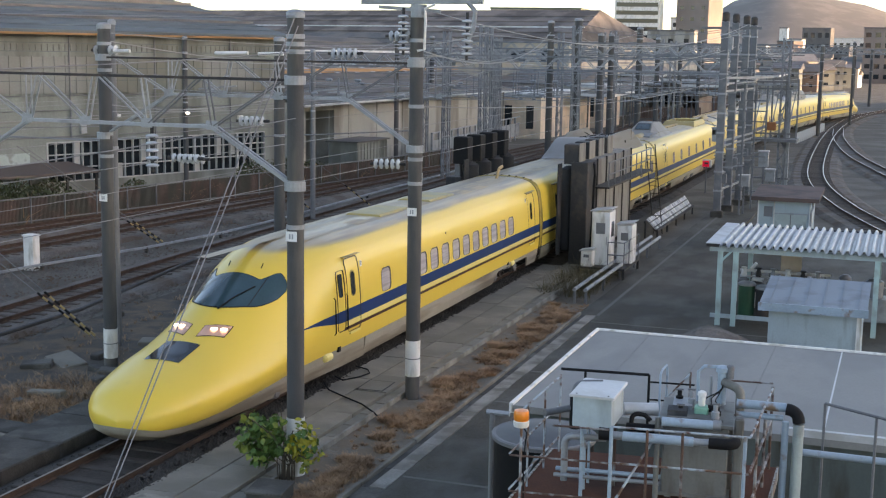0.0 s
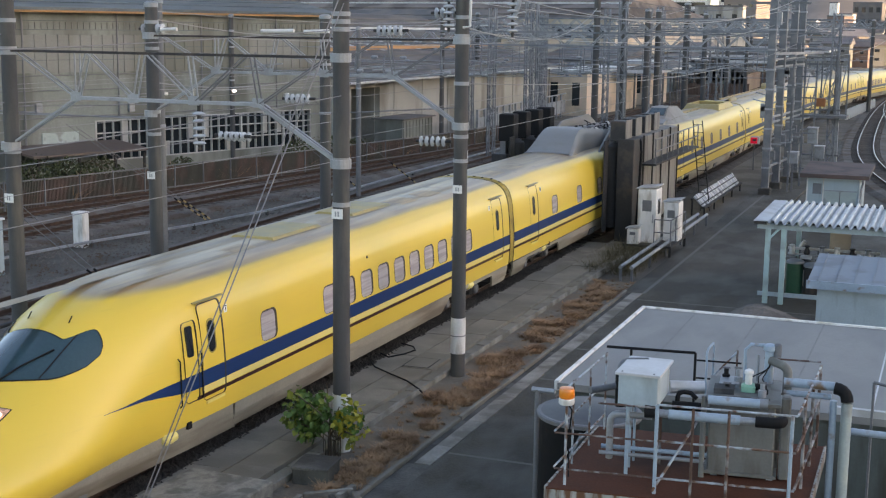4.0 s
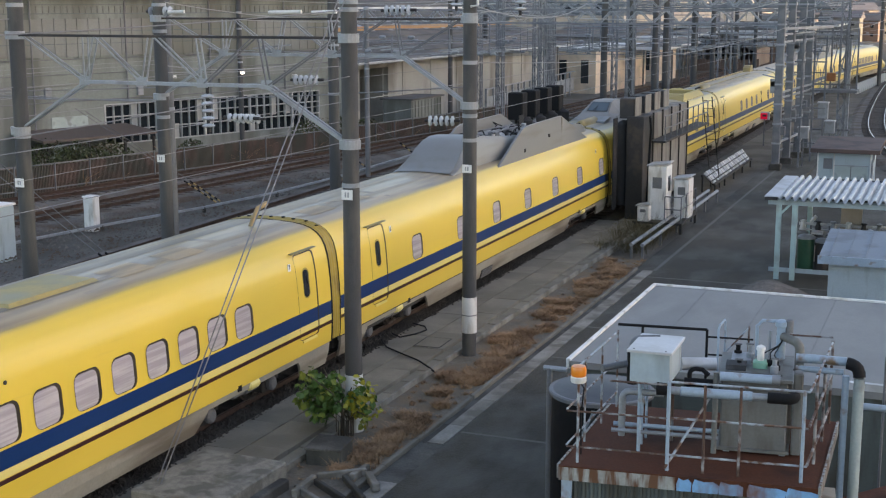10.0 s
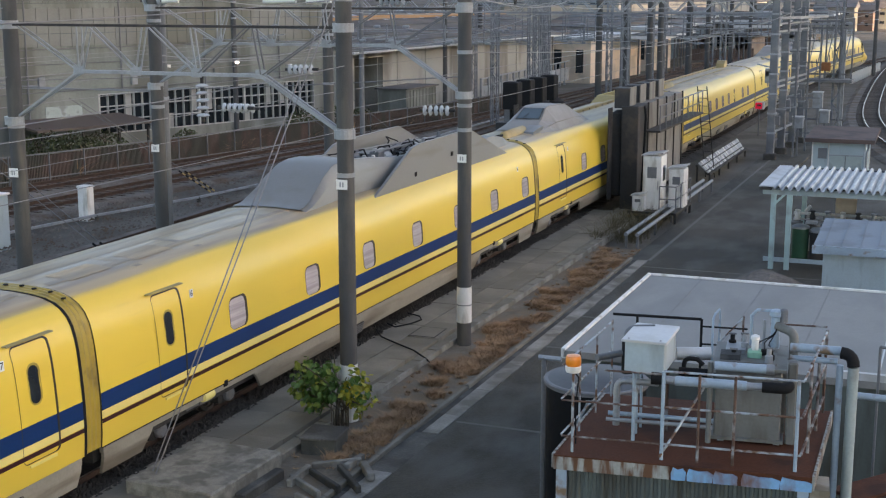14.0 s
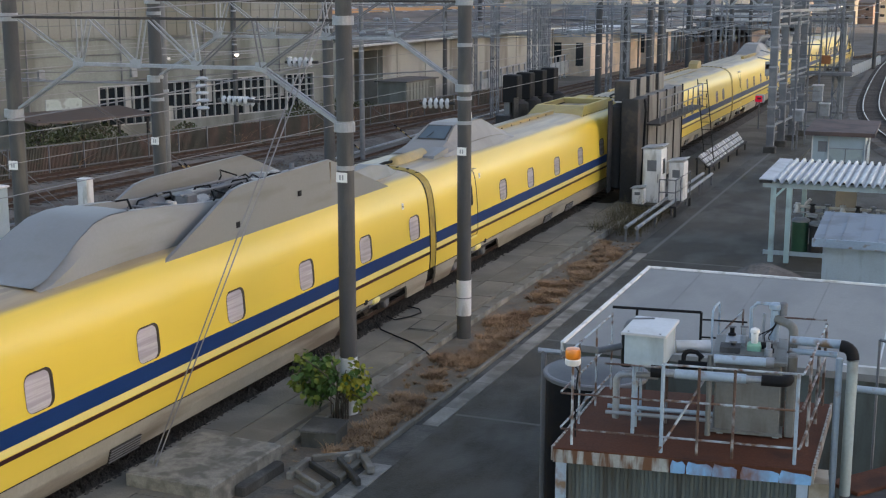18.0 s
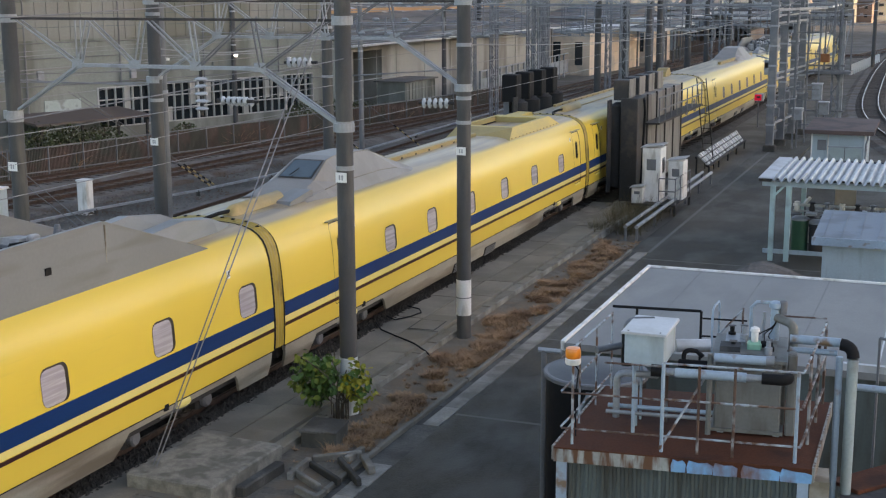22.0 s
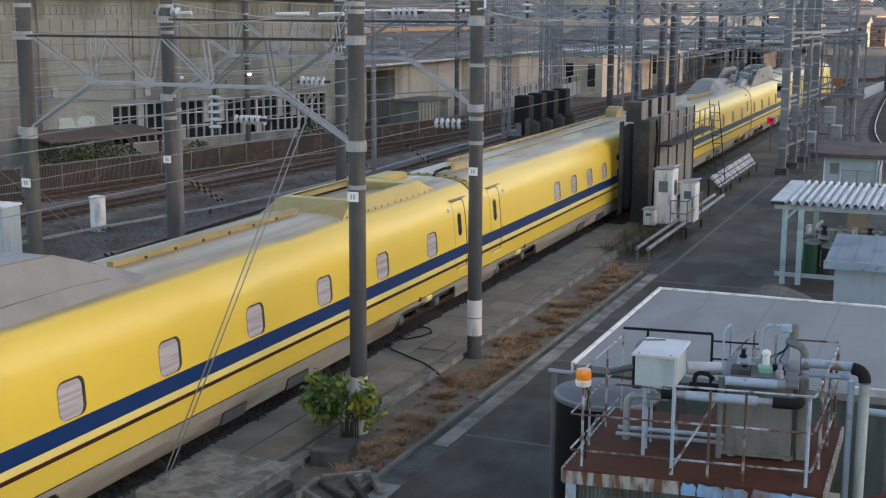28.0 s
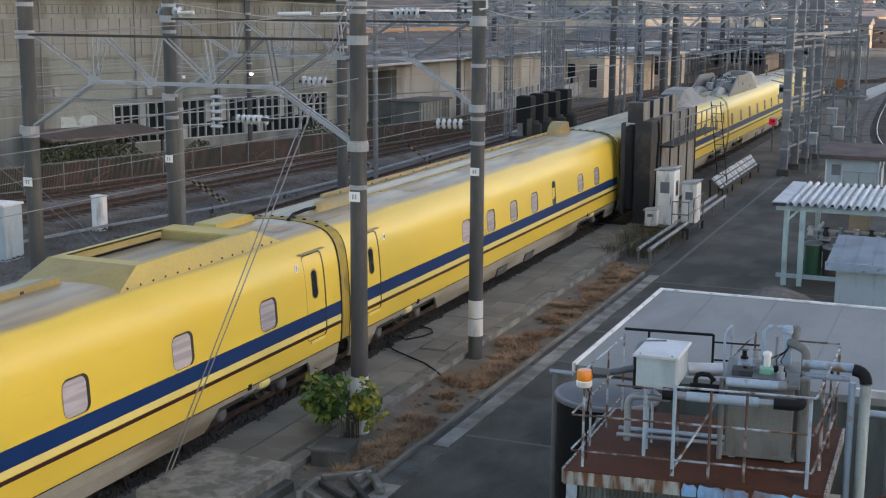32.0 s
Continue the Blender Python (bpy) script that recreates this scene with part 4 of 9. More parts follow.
        part("roof_cable", Geo().path([(x, y + o, 3.85), (x + 0.1, y + 0.25 + o, 4.3), (x + rp.uniform(-0.25, 0.25), y + 0.7 + o, 4.36), (x, y + 1.1 + o, 4.2), (x - 0.1, y + 1.3 + o, 3.75)], 0.02, 6), M["black"], car)
    for k, (x, y, r, l) in enumerate(((-0.42, 14.6, 0.20, 0.7), (0.30, 15.3, 0.17, 0.55), (-0.1, 17.2, 0.19, 0.6), (0.45, 18.4, 0.16, 0.5))):
        part("gear_drum", Geo().lathe([(r * 0.5, -l / 2), (r, -l / 2 + 0.08), (r, l / 2 - 0.08), (r * 0.5, l / 2)], 14, (x, y + o, 4.12), "y"), M["lightgear"] if k % 2 else M["galvdark"], car, "rounded grey drum among the roof gear", True)
    for k in range(5):
        x, y = -0.5 + 0.25 * k, 13.4 + 1.15 * k
        part("gear_hose", Geo().path([(x - 0.3, y + o, 4.0), (x - 0.15, y + 0.2 + o, 4.34), (x + 0.1, y + 0.35 + o, 4.38), (x + 0.28, y + 0.3 + o, 4.05)], 0.026, 6), M["black"], car)


def dome(car):
    """A faceted roof dome: a low apron, a slanted window, a flat top and a long tapering tail."""
    o = -12.5
    rows = []
    for y, top, w, knee, kz, foot in ((2.9, 3.66, 0.60, 0.82, 3.63, 1.04), (3.95, 3.96, 0.55, 0.86, 3.75, 1.06), (4.85, 4.35, 0.46, 0.88, 3.82, 1.08), (5.25, 4.40, 0.46, 0.88, 3.82, 1.08),
                                     (7.15, 4.34, 0.50, 0.88, 3.82, 1.08), (8.3, 3.98, 0.56, 0.86, 3.74, 1.06), (9.3, 3.66, 0.60, 0.82, 3.63, 1.04)):
        rows.append([(-foot, y + o, 3.52), (-knee, y + o, kz), (-w, y + o, top), (w, y + o, top), (knee, y + o, kz), (foot, y + o, 3.52)])
    d = part("observation_dome", Geo().sheet(rows), M["domegrey"], car, "angular grey roof dome with a slanted window")
    # thin bars added along the creases to bring out the facets' shading
    for q in (2, 4):
        part("dome_seam", Geo().path([row[3 if q == 2 else 4] for row in rows[1:-1]], 0.012, 5), M["skirt"], d)
    wa, wb = Vector((0, 3.95 + o, 3.96)), Vector((0, 4.85 + o, 4.35))
    up = (wb - wa).normalized()
    out = Vector((0, -up.z, up.y))

    def lid(x, k, lift):
        return Vector((x, 0, 0)) + wa + (wb - wa) * k + out * lift

    part("window_frame", Geo().add([lid(-0.47, 0.04, 0.012), lid(0.47, 0.04, 0.012), lid(0.41, 0.96, 0.012), lid(-0.41, 0.96, 0.012)], [(0, 1, 2, 3)]), M["edgedark"], d)
    part("dome_window", Geo().add([lid(-0.43, 0.10, 0.018), lid(0.43, 0.10, 0.018), lid(0.375, 0.90, 0.018), lid(-0.375, 0.90, 0.018)], [(0, 1, 2, 3)]), M["domeglass"], d, "blue-grey slanted dome window")
    part("wiper", Geo().tube(lid(-0.15, 0.10, 0.05), lid(-0.05, 0.45, 0.05), 0.012, 5), M["black"], d)
    part("apron", Geo().prism([(2.2 + o, 3.60), (2.3 + o, 3.70), (3.35 + o, 3.84), (3.45 + o, 3.60)], 0.30, 0.80, "x"), M["panto"], car, "small sloped grey cover")


def cable_head(car, y, x=0.25):
    rows = []
    for yy, h, w in ((-1.05, 0.02, 0.12), (-0.95, 0.16, 0.17), (-0.8, 0.23, 0.19), (1.25, 0.25, 0.19), (1.4, 0.12, 0.15)):
        rows.append([(x - w - 0.06, y + yy, 3.60)] + [(x + w * math.cos(math.pi * (1 - k / 6)), y + yy, 3.64 + h * math.sin(math.pi * k / 6)) for k in range(7)] + [(x + w + 0.06, y + yy, 3.60)])
    part("cable_head", Geo().sheet(rows), M["barduct"], car, "dull yellow rounded cable cover", True)
    part("roof_cable", Geo().path([(x, y - 0.9, 3.74), (x, y - 1.4, 3.76), (x - 0.1, y - 1.9, 3.70), (x + 0.1, y - 2.5, 3.66)], 0.045, 7), M["black"], car)


def roof_duct(car, a, b, x=-0.55, w=0.20):
    g = Geo().bar((x, a, 3.63 + w * 0.4), (x, b, 3.63 + w * 0.4), w, w * 0.85)
    d = part("roof_duct", g, M["barduct"], car, "long slim duct along the roof")
    n = int((b - a) / 0.95)
    for k in range(1, n):
        part("duct_foot", Geo().box(x + w * 0.42, x + w * 0.62, a + (b - a) * k / n - 0.04, a + (b - a) * k / n + 0.04, 3.63, 3.63 + w * 0.45), M["dark"], d)


def roof_well(car):
    """Low yellow walls round a sunken well in the roof; the front end slopes up from the roof."""
    o = -12.5
    y0, y1, y2, y3, h = 16.95 + o, 17.80 + o, 22.0 + o, 23.0 + o, 3.88
    xb, xt, xi, f0, f1 = 1.17, 1.00, 0.86, 18.15 + o, 21.35 + o
    for s in (1, -1):
        g = Geo().add([(s * xb, y0, 3.48), (s * xb, y3, 3.48), (s * xt, y2, h), (s * xt, y1, h)], [(0, 1, 2, 3)])
        w = part("well_wall", g, M["wellyellow"], car, "low yellow wall beside the roof well")
        part("inner_wall", Geo().add([(s * xi, f0, h), (s * xi, f1, h), (s * xi, f1, 3.64), (s * xi, f0, 3.64)], [(0, 1, 2, 3)]), M["wellgrime"], w)
        for k in range(14):
            y = y0 + 0.35 + 0.4 * k
            part("bolt", Geo().lathe([(0.022, 0), (0.022, 0.02)], 6, (s * (xb - 0.03) - (0.02 if s < 0 else 0), y, 3.555), "x"), M["dark"], w)
    part("well_ramp", Geo().add([(-xb, y0, 3.48), (0, y0, 3.64), (xb, y0, 3.48), (xt, y1, h), (-xt, y1, h)], [(0, 1, 2, 3, 4)]), M["wellgrime"], car, "grimy sloped front of the roof well")
    part("well_end", Geo().add([(-xb, y3, 3.48), (xb, y3, 3.48), (xt, y2, h), (-xt, y2, h)], [(0, 1, 2, 3)]), M["wellgrime"], car)
    rim = Geo()
    for xa, xc, ya, yc in ((-xt, xt, y1, f0), (-xt, xt, f1, y2), (-xt, -xi, f0, f1), (xi, xt, f0, f1)):
        rim.box(xa, xc, ya, yc, h - 0.03, h)
    part("well_rim", rim, M["wellyellow"], car, "flat yellow rim")
    for ya, q in ((f0, 0.02), (f1, -0.02)):
        part("inner_wall", Geo().box(-xi, xi, min(ya, ya + q), max(ya, ya + q), 3.64, h - 0.03), M["wellgrime"], car)
    part("well_floor", Geo().box(-xi, xi, f0, f1, 3.60, 3.675), M["roofpale"], car, "pale floor of the roof well")
    part("inner_seal", Geo().bar((-0.82, 18.4 + o, 3.69), (-0.82, 21.2 + o, 3.69), 0.05, 0.05), M["black"], car)
    part("roof_block", Geo().prism([(22.6 + o, 3.58), (22.75 + o, 3.80), (24.3 + o, 3.80), (24.5 + o, 3.6)], -0.95, -0.40, "x"), M["wellyellow"], car, "yellow block behind the roof well")


M["roofseam"] = material("roof_seam_grime", (0.19, 0.145, 0.095), 0.6, 0, 0.2, 1, 14, 0.02, spec=0.3)
M["roofband"] = material("roof_band_grime", (0.30, 0.215, 0.12), 0.4, 0, 0.12, 0.6, 14, 0.02, (0.19, 0.145, 0.095), 0.42, 0.8, (2.4, 0.2, 1), spec=0.45)
M["padyellow"] = material("pad_yellow", (0.40, 0.30, 0.10), 0.5, 0, 0.12, 0.8, 14, 0.03, (0.30, 0.26, 0.13), 0.35, 1.0)
M["roofpale"] = material("roof_pale_panel", (0.44, 0.315, 0.175), 0.5, 0, 0.10, 0.7, 14, 0.02, (0.25, 0.19, 0.12), 0.40, 0.8, (2.6, 0.2, 1), spec=0.5)
M["wellgrime"] = material("grimy_yellow", (0.36, 0.275, 0.105), 0.6, 0, 0.15, 1.2, 16, 0.03, (0.30, 0.23, 0.10), 0.25, 1.2)
M["domeglass"] = material("dome_glass", (0.05, 0.075, 0.085), 0.10, 0, 0.1, 1.5, 20, 0.0, coat=0.5)
M["wellyellow"] = material("faded_yellow", (0.50, 0.365, 0.09), 0.5, 0, 0.12, 0.8, 14, 0.03, (0.42, 0.32, 0.11), 0.08, 1.0)


def train():
    cars = []
    cars.append((nose_car("train_leading_car", "yellow duck-nosed test train leading car with lit headlamps", "7"), -12.5, 0))
    six = middle_car("train_pantograph_car", "yellow train car with grey pantograph shields on its roof", [4.9, 8.2, 11.25, 14.35, 17.45, 20.6, 23.7], [2.48], "6", (-2.0,))
    number_plate(six, 10.6, "6", 2.9)
    pantograph_roof(six)
    roof_band(six, -0.50, -0.15, -12.1, -3.2)
    roof_band(six, 0.45, 0.62, -12.1, -3.2)
    for yy in (-7.8, -9.9, -4.4):
        roof_band(six, -0.9, 0.95, yy - 0.10, yy + 0.10)
    for yy in (-9.0, -11.0):
        roof_patch(six, yy, 1.2, 0.7)
    cars.append((six, 12.5, 0))
    five = middle_car("train_dome_car", "yellow train car with a roof dome and an open roof well", [6.0, 8.85, 11.95, 15.05, 18.2, 21.4], [3.15, 23.55], "5")
    dome(five)
    roof_well(five)
    cable_head(five, -11.1)
    roof_duct(five, -3.0, 4.35, -0.05, 0.16)
    for yy in (-10.3, 11.2):
        roof_patch(five, yy, 0.8, 0.8)
    number_plate(five, 23.55 - 12.5 - 0.75, "5")
    cars.append((five, 37.5, 0))
    four = middle_car("train_survey_car", "yellow train car with slim ducts along its cream roof", [7.85, 9.9, 12.0, 14.1, 19.5, 21.7], [1.5], "4")
    window(four, 16.25 - 12.5, 2.25, 0.30, 0.80, 0.1, "darkglass")
    cable_head(four, -10.3, 0.25)
    roof_duct(four, -9.0, 10.8, -0.75, 0.10)
    roof_duct(four, -8.4, 8.0, 0.2, 0.07)
    part("roof_pod", Geo().prism([(10.3, 3.58), (10.5, 3.9), (10.9, 4.08), (11.5, 4.08), (11.8, 3.6)], -0.75, -0.2, "x"), M["barduct"], four, "rounded cream roof pod")
    for yy in (-11.3, -6.0, -1.5, 3.0, 7.5):
        roof_patch(four, yy, 1.6, 0.9)
    for yy in (-8.4, -3.8, 0.8, 5.2, 9.6):
        roof_band(four, -0.9, 0.95, yy - 0.06, yy + 0.06)
    cars.append((four, 62.5, 0))
    three = middle_car("train_dome_car", "yellow train car with a grey dome on its cream roof", [3.6, 6.8, 9.9, 13.0, 16.1, 19.0], [1.5, 21.9])
    dome(three)
    roof_duct(three, -11.0, 2.0)
    cars.append((three, 87.5, 180))
    two = middle_car("train_pantograph_car", "yellow train car with grey pantograph shields on its roof", [4.9, 8.2, 11.25, 14.35, 17.45, 20.6, 23.7], [2.48])
    pantograph_roof(two)
    cars.append((two, 112.5, 180))
    cars.append((nose_car("train_trailing_car", "yellow duck-nosed test train trailing car"), 137.5, 180))
    return cars


def track_point(s):
    """The straight track eases into a curve to the right."""
    if s <= BEND_FROM:
        return Vector((0, s, 0))
    u = s - BEND_FROM
    if u <= 125:
        return Vector((BEND_K * u**3, s - 0.3 * (u / 125) ** 5, 0))
    v, h = u - 125, 3 * BEND_K * 125**2
    return Vector((BEND_K * 125**3 + h * v + v * v / 610.0, s - 0.3 - 0.02 * v - 0.0006 * v * v, 0))


def car_pose(s, turn):
    a, b = track_point(s - 8.75), track_point(s + 8.75)
    d = b - a
    head = math.degrees(math.atan2(-d.x, d.y))
    m = (a + b) / 2
    return pose(m.x, m.y, 0, 0, 0, head + turn)


CARS = train()


def motions():
    rows = [(0.5 * k, s) for k, s in enumerate(JOINT)]
    for car, off, turn in CARS:
        walk(car, [(t, car_pose(s + off, turn)) for t, s in rows])
    # the wheels roll without slipping; four rows a second
    fine = []
    for k in range(129):
        t = 0.25 * k
        i = min(int(t * 2), len(JOINT) - 2)
        fine.append((t, JOINT[i] + (JOINT[i + 1] - JOINT[i]) * (t * 2 - i)))
    for ob in ROLLING:
        back = ob.parent.parent in [c for c, _, turn in CARS if turn]
        y = ob.location.y
        walk(ob, [(t, pose(0, y, 0.43, math.degrees((s - JOINT[0]) / 0.43) * (1 if back else -1))) for t, s in fine])


# ---- ground, tracks, road ----
def flat(name, x0, x1, y0, y1, z, mat, label, thick=0.3, nx=1, ny=1):
    g = Geo().box(x0, x1, y0, y1, z - thick, z)
    return solid(name, g, M[mat], label, name.replace("_", " "), kind="structure")


def strip(points, a, b, z, thick=0.25):
    """A band that follows a line of points, from a to b sideways."""
    g = Geo()
    top_l, top_r = [], []
    for k, p in enumerate(points):
        q0, q1 = Vector(points[max(0, k - 1)]), Vector(points[min(len(points) - 1, k + 1)])
        d = (q1 - q0).normalized()
        s = Vector((d.y, -d.x, 0))
        top_l.append(Vector(p) + s * a)
        top_r.append(Vector(p) + s * b)
    rows = []
    for l, r in zip(top_l, top_r):
        rows.append([(l.x, l.y, z - thick), (l.x, l.y, z), (r.x, r.y, z), (r.x, r.y, z - thick)])
    return g.sheet(rows)


def along(points, step):
    """Even steps along a line of points: place and heading."""
    out, rest = [], 0.0
    for a, b in zip(points, points[1:]):
        a, b = Vector(a), Vector(b)
        d = b - a
        t = rest
        while t < d.length:
            out.append((a + d * (t / d.length), math.degrees(math.atan2(-d.x, d.y))))
            t += step
        rest = t - d.length
    return out


def rail_section(g, points, off):
    prof = [(-0.065, -0.16), (-0.065, -0.145), (-0.012, -0.12), (-0.012, -0.05), (-0.034, -0.035), (-0.034, 0.0), (0.034, 0.0), (0.034, -0.035), (0.012, -0.05), (0.012, -0.12),
            (0.065, -0.145), (0.065, -0.16)]
    rows = []
    for k, p in enumerate(points):
        q0, q1 = Vector(points[max(0, k - 1)]), Vector(points[min(len(points) - 1, k + 1)])
        d = (q1 - q0).normalized()
        s = Vector((d.y, -d.x, 0))
        c = Vector(p) + s * off
        rows.append([(c.x + s.x * u, c.y + s.y * u, p[2] + w) for u, w in prof])
    return g.sheet(rows)


def railway(name, points, gauge, label, bed=1.9, ties=True, tie_len=2.4, step=0.62, bed_z=-0.17, top="railtop", stone="ballast", tie="sleeper"):
    """Two rails, sleepers and a bed of ballast along a line."""
    t = thing(name, label, "railway track", kind="structure")
    for s in (-1, 1):
        r = part("rail", rail_section(Geo(), points, s * (gauge / 2 + 0.034)), M["rust"], t, "rusty steel rail")
        g = Geo()
        rows = []
        for k, p in enumerate(points):
            q0, q1 = Vector(points[max(0, k - 1)]), Vector(points[min(len(points) - 1, k + 1)])
            d = (q1 - q0).normalized()
            sd = Vector((d.y, -d.x, 0))
            c = Vector(p) + sd * s * (gauge / 2 + 0.034)
            rows.append([(c.x + sd.x * u, c.y + sd.y * u, p[2] + 0.002) for u in (-0.028, 0.028)])
        part("rail_head", g.sheet(rows), M[top], r, "worn rail top")
    bedg = Geo()
    rows = []
    for k, p in enumerate(points):
        q0, q1 = Vector(points[max(0, k - 1)]), Vector(points[min(len(points) - 1, k + 1)])
        d = (q1 - q0).normalized()
        s = Vector((d.y, -d.x, 0))
        rows.append([tuple(Vector(p) + s * u + Vector((0, 0, w))) for u, w in ((-bed - 0.4, -0.34), (-bed, bed_z - 0.02), (-0.5, bed_z), (0.5, bed_z), (bed, bed_z - 0.02), (bed + 0.4, -0.34))])
    part("ballast_bed", bedg.sheet(rows), M[stone], t, "grey crushed stone" if stone == "ballast" else "very dark crushed stone")
    if ties:
        me = Geo().cbox(-tie_len / 2, tie_len / 2, -0.11, 0.11, -0.32, -0.135, 0.02).mesh("sleeper", M[tie])
        n = 0
        for p, head in along(points, step):
            if n >= 300:
                break
            part("sleeper", me, None, t, at=pose(p.x, p.y, p.z, 0, 0, head))
            n += 1
    return t


def stones(name, x0, x1, y0, y1, z, count, size, mat, label):
    """Loose stones strewn over a bed."""
    g = Geo()
    rnd = random.Random(7)
    for _ in range(count):
        x, y = rnd.uniform(x0, x1), rnd.uniform(y0, y1)
        r = size * rnd.uniform(0.5, 1.3)
        a = rnd.uniform(0, 6.28)
        vs = []
        for k in range(4):
            t = a + k * math.pi / 2 + rnd.uniform(-0.3, 0.3)
            vs.append((x + r * math.cos(t), y + r * math.sin(t), z - r * 0.2))
        vs.append((x + rnd.uniform(-0.3, 0.3) * r, y + rnd.uniform(-0.3, 0.3) * r, z + r * rnd.uniform(0.4, 0.8)))
        g.add(vs, [(0, 1, 4), (1, 2, 4), (2, 3, 4), (3, 0, 4)])
    return solid(name, g, M[mat], label, "ballast stones", kind="stuff")


solid("ground", Geo().box(-3500, 3500, -600, 4500, -1.2, -0.36), M["ground"], "bare grey-brown railway yard ground", "ground", kind="structure")
flat("road", 5.66, 30, -30, 62, -0.25, "asphalt", "dark grey worn asphalt service road")
flat("road", 5.66, 7.4, 62, 110, -0.252, "asphalt", "dark grey worn asphalt service road")

M["ballastblack"] = material("dark_ballast", (0.048, 0.043, 0.038), 0.9, 0, 0.5, 1.2, 16, 1.0, (0.03, 0.026, 0.022), 0.35, 0.8)
M["sleeperblack"] = material("dark_sleeper", (0.055, 0.048, 0.042), 0.9, 0, 0.3, 3, 25, 0.4, vary=0.25)
MAIN = [(0, y, 0) for y in range(-40, 172, 10)] + [tuple(track_point(s)) for s in range(175, 400, 8)]
railway("railway_main", MAIN, 1.435, "main track on very dark ballast under the train", 1.35, True, 2.5, 0.75, top="raildull", stone="ballastblack", tie="sleeperblack")
RIGHT_A = [(18.6, 55, 0), (14.0, 71.4, 0), (12.0, 79.3, 0), (9.95, 90.7, 0), (8.75, 103.5, 0), (7.85, 124, -0.004), (7.2, 148, -0.004), (7.1, 170, -0.004), (7.7, 190, -0.004), (9.6, 212, -0.004), (16.5, 250, -0.004), (34, 320, -0.004)]
RIGHT_C = [(22.5, 68, 0), (17.2, 88, 0), (13.2, 107.5, -0.008), (10.6, 123, -0.008), (8.4, 145, -0.008), (7.4, 165, -0.008)]
RIGHT_D = [(30, 78, 0), (24, 100, 0), (19, 125, 0), (15.8, 155, 0), (16.2, 190, 0), (20.5, 240, 0), (34, 320, 0)]


def round_line(pts, n=5):
    """A smooth line through points."""
    ys = [(k, p) for k, p in enumerate(pts)]
    out = []
    for i in range((len(pts) - 1) * n + 1):
        u = i / n
        out.append(tuple(smooth_table([(k, p[c]) for k, p in ys], u) for c in range(3)))
    return out


railway("railway_curved", round_line(RIGHT_A), 1.067, "curving narrow-gauge track with shiny rails", 1.6, True, 2.1, 0.62)
railway("railway_curved", round_line(RIGHT_C), 1.067, "branch track that joins the curve", 1.3, False)
railway("railway_curved", round_line(RIGHT_D), 1.067, "outer curving track on brown ballast", 1.6, False)
LEFT_A = [(-11.0, 8, 0), (-11.6, 26, 0), (-12.0, 36, 0), (-12.35, 44, 0), (-12.8, 56, 0), (-13.3, 75, 0), (-13.6, 120, 0), (-12, 220, 0)]
LEFT_B = [(-23.5, 20, 0), (-21.2, 38, 0), (-20.2, 48, 0), (-18.9, 62, 0), (-17.6, 78, 0), (-15.9, 110, 0), (-14.5, 150, 0), (-13, 240, 0)]
LEFT_C = [(-27.8, 26, 0), (-25.6, 40, 0), (-23.9, 50, 0), (-22.2, 60, 0), (-20.4, 72, 0), (-18.2, 92, 0), (-16.4, 130, 0), (-15.0, 240, 0)]
for pts in (LEFT_A, LEFT_B, LEFT_C):
    railway("railway_yard", round_line(pts), 1.067, "rusty yard track on brown-grey ballast", 1.5, True, 2.1, 0.64, top="rust")

# ---- paving beside the main track ----
M["blockstone"] = material("mottled_concrete", (0.25, 0.235, 0.20), 0.92, 0, 0.3, 5, 40, 0.35, (0.14, 0.13, 0.11), 0.32, 3.0)
rnd = random.Random(3)
walkway = thing("walkway", "cracked concrete slab walkway beside the track", "walkway", kind="structure")
for lane, (x0, x1) in enumerate(((1.42, 2.25), (2.256, 3.12))):
    y = 15.0 + 0.4 * lane
    while y < 51:
        l = rnd.uniform(1.5, 2.6)
        dz = rnd.uniform(-0.008, 0.008)
        w, h = (x1 - x0) / 2, l / 2
        c = [rnd.uniform(0.004, 0.03) for _ in range(8)]
        out = [(-w + c[0], -h + 0.006), (w - c[1], -h + 0.006 + c[2] * 0.3), (w - 0.006, -h + c[3]), (w - 0.006, h - c[4]), (w - c[5], h - 0.006), (-w + c[6], h - 0.006 - c[7] * 0.3)]
        part("slab", Geo().prism(out, -0.24, -0.045 + dz, "z"), M["concrete"], walkway,
             at=pose((x0 + x1) / 2, y + h, 0, rnd.uniform(-0.3, 0.3), rnd.uniform(-0.4, 0.4), rnd.uniform(-0.15, 0.15)))
        y += l
mh = thing("manhole_cover", "square concrete lid set in the walkway", "lid", "", pose(2.62, 30.35, 0, 0, 0, 2))
part("lid_plate", Geo().cbox(-0.33, 0.33, -0.46, 0.46, -0.06, -0.030, 0.012), M["concrete"], mh)
part("lid_rim", Geo().box(-0.36, 0.36, -0.49, 0.49, -0.06, -0.034), M["dark"], mh, "dark joint round the lid")
solid("ground_cable", Geo().path([(1.35, 29.9, 0.02), (1.72, 29.4, -0.015), (2.4, 28.9, -0.01), (3.0, 28.5, -0.012), (3.45, 28.15, -0.07), (3.7, 28.0, -0.17)], 0.022, 6), M["black"], "black cable lying loosely over the walkway", "cable")
solid("ground_cable", Geo().path([(1.35, 30.6, 0.02), (1.64, 30.44, -0.015), (1.9, 30.9, -0.012), (2.0, 31.4, -0.012), (1.8, 31.75, -0.012), (1.4, 31.9, 0.0)], 0.02, 6), M["black"], "black cable loop on the walkway", "cable")
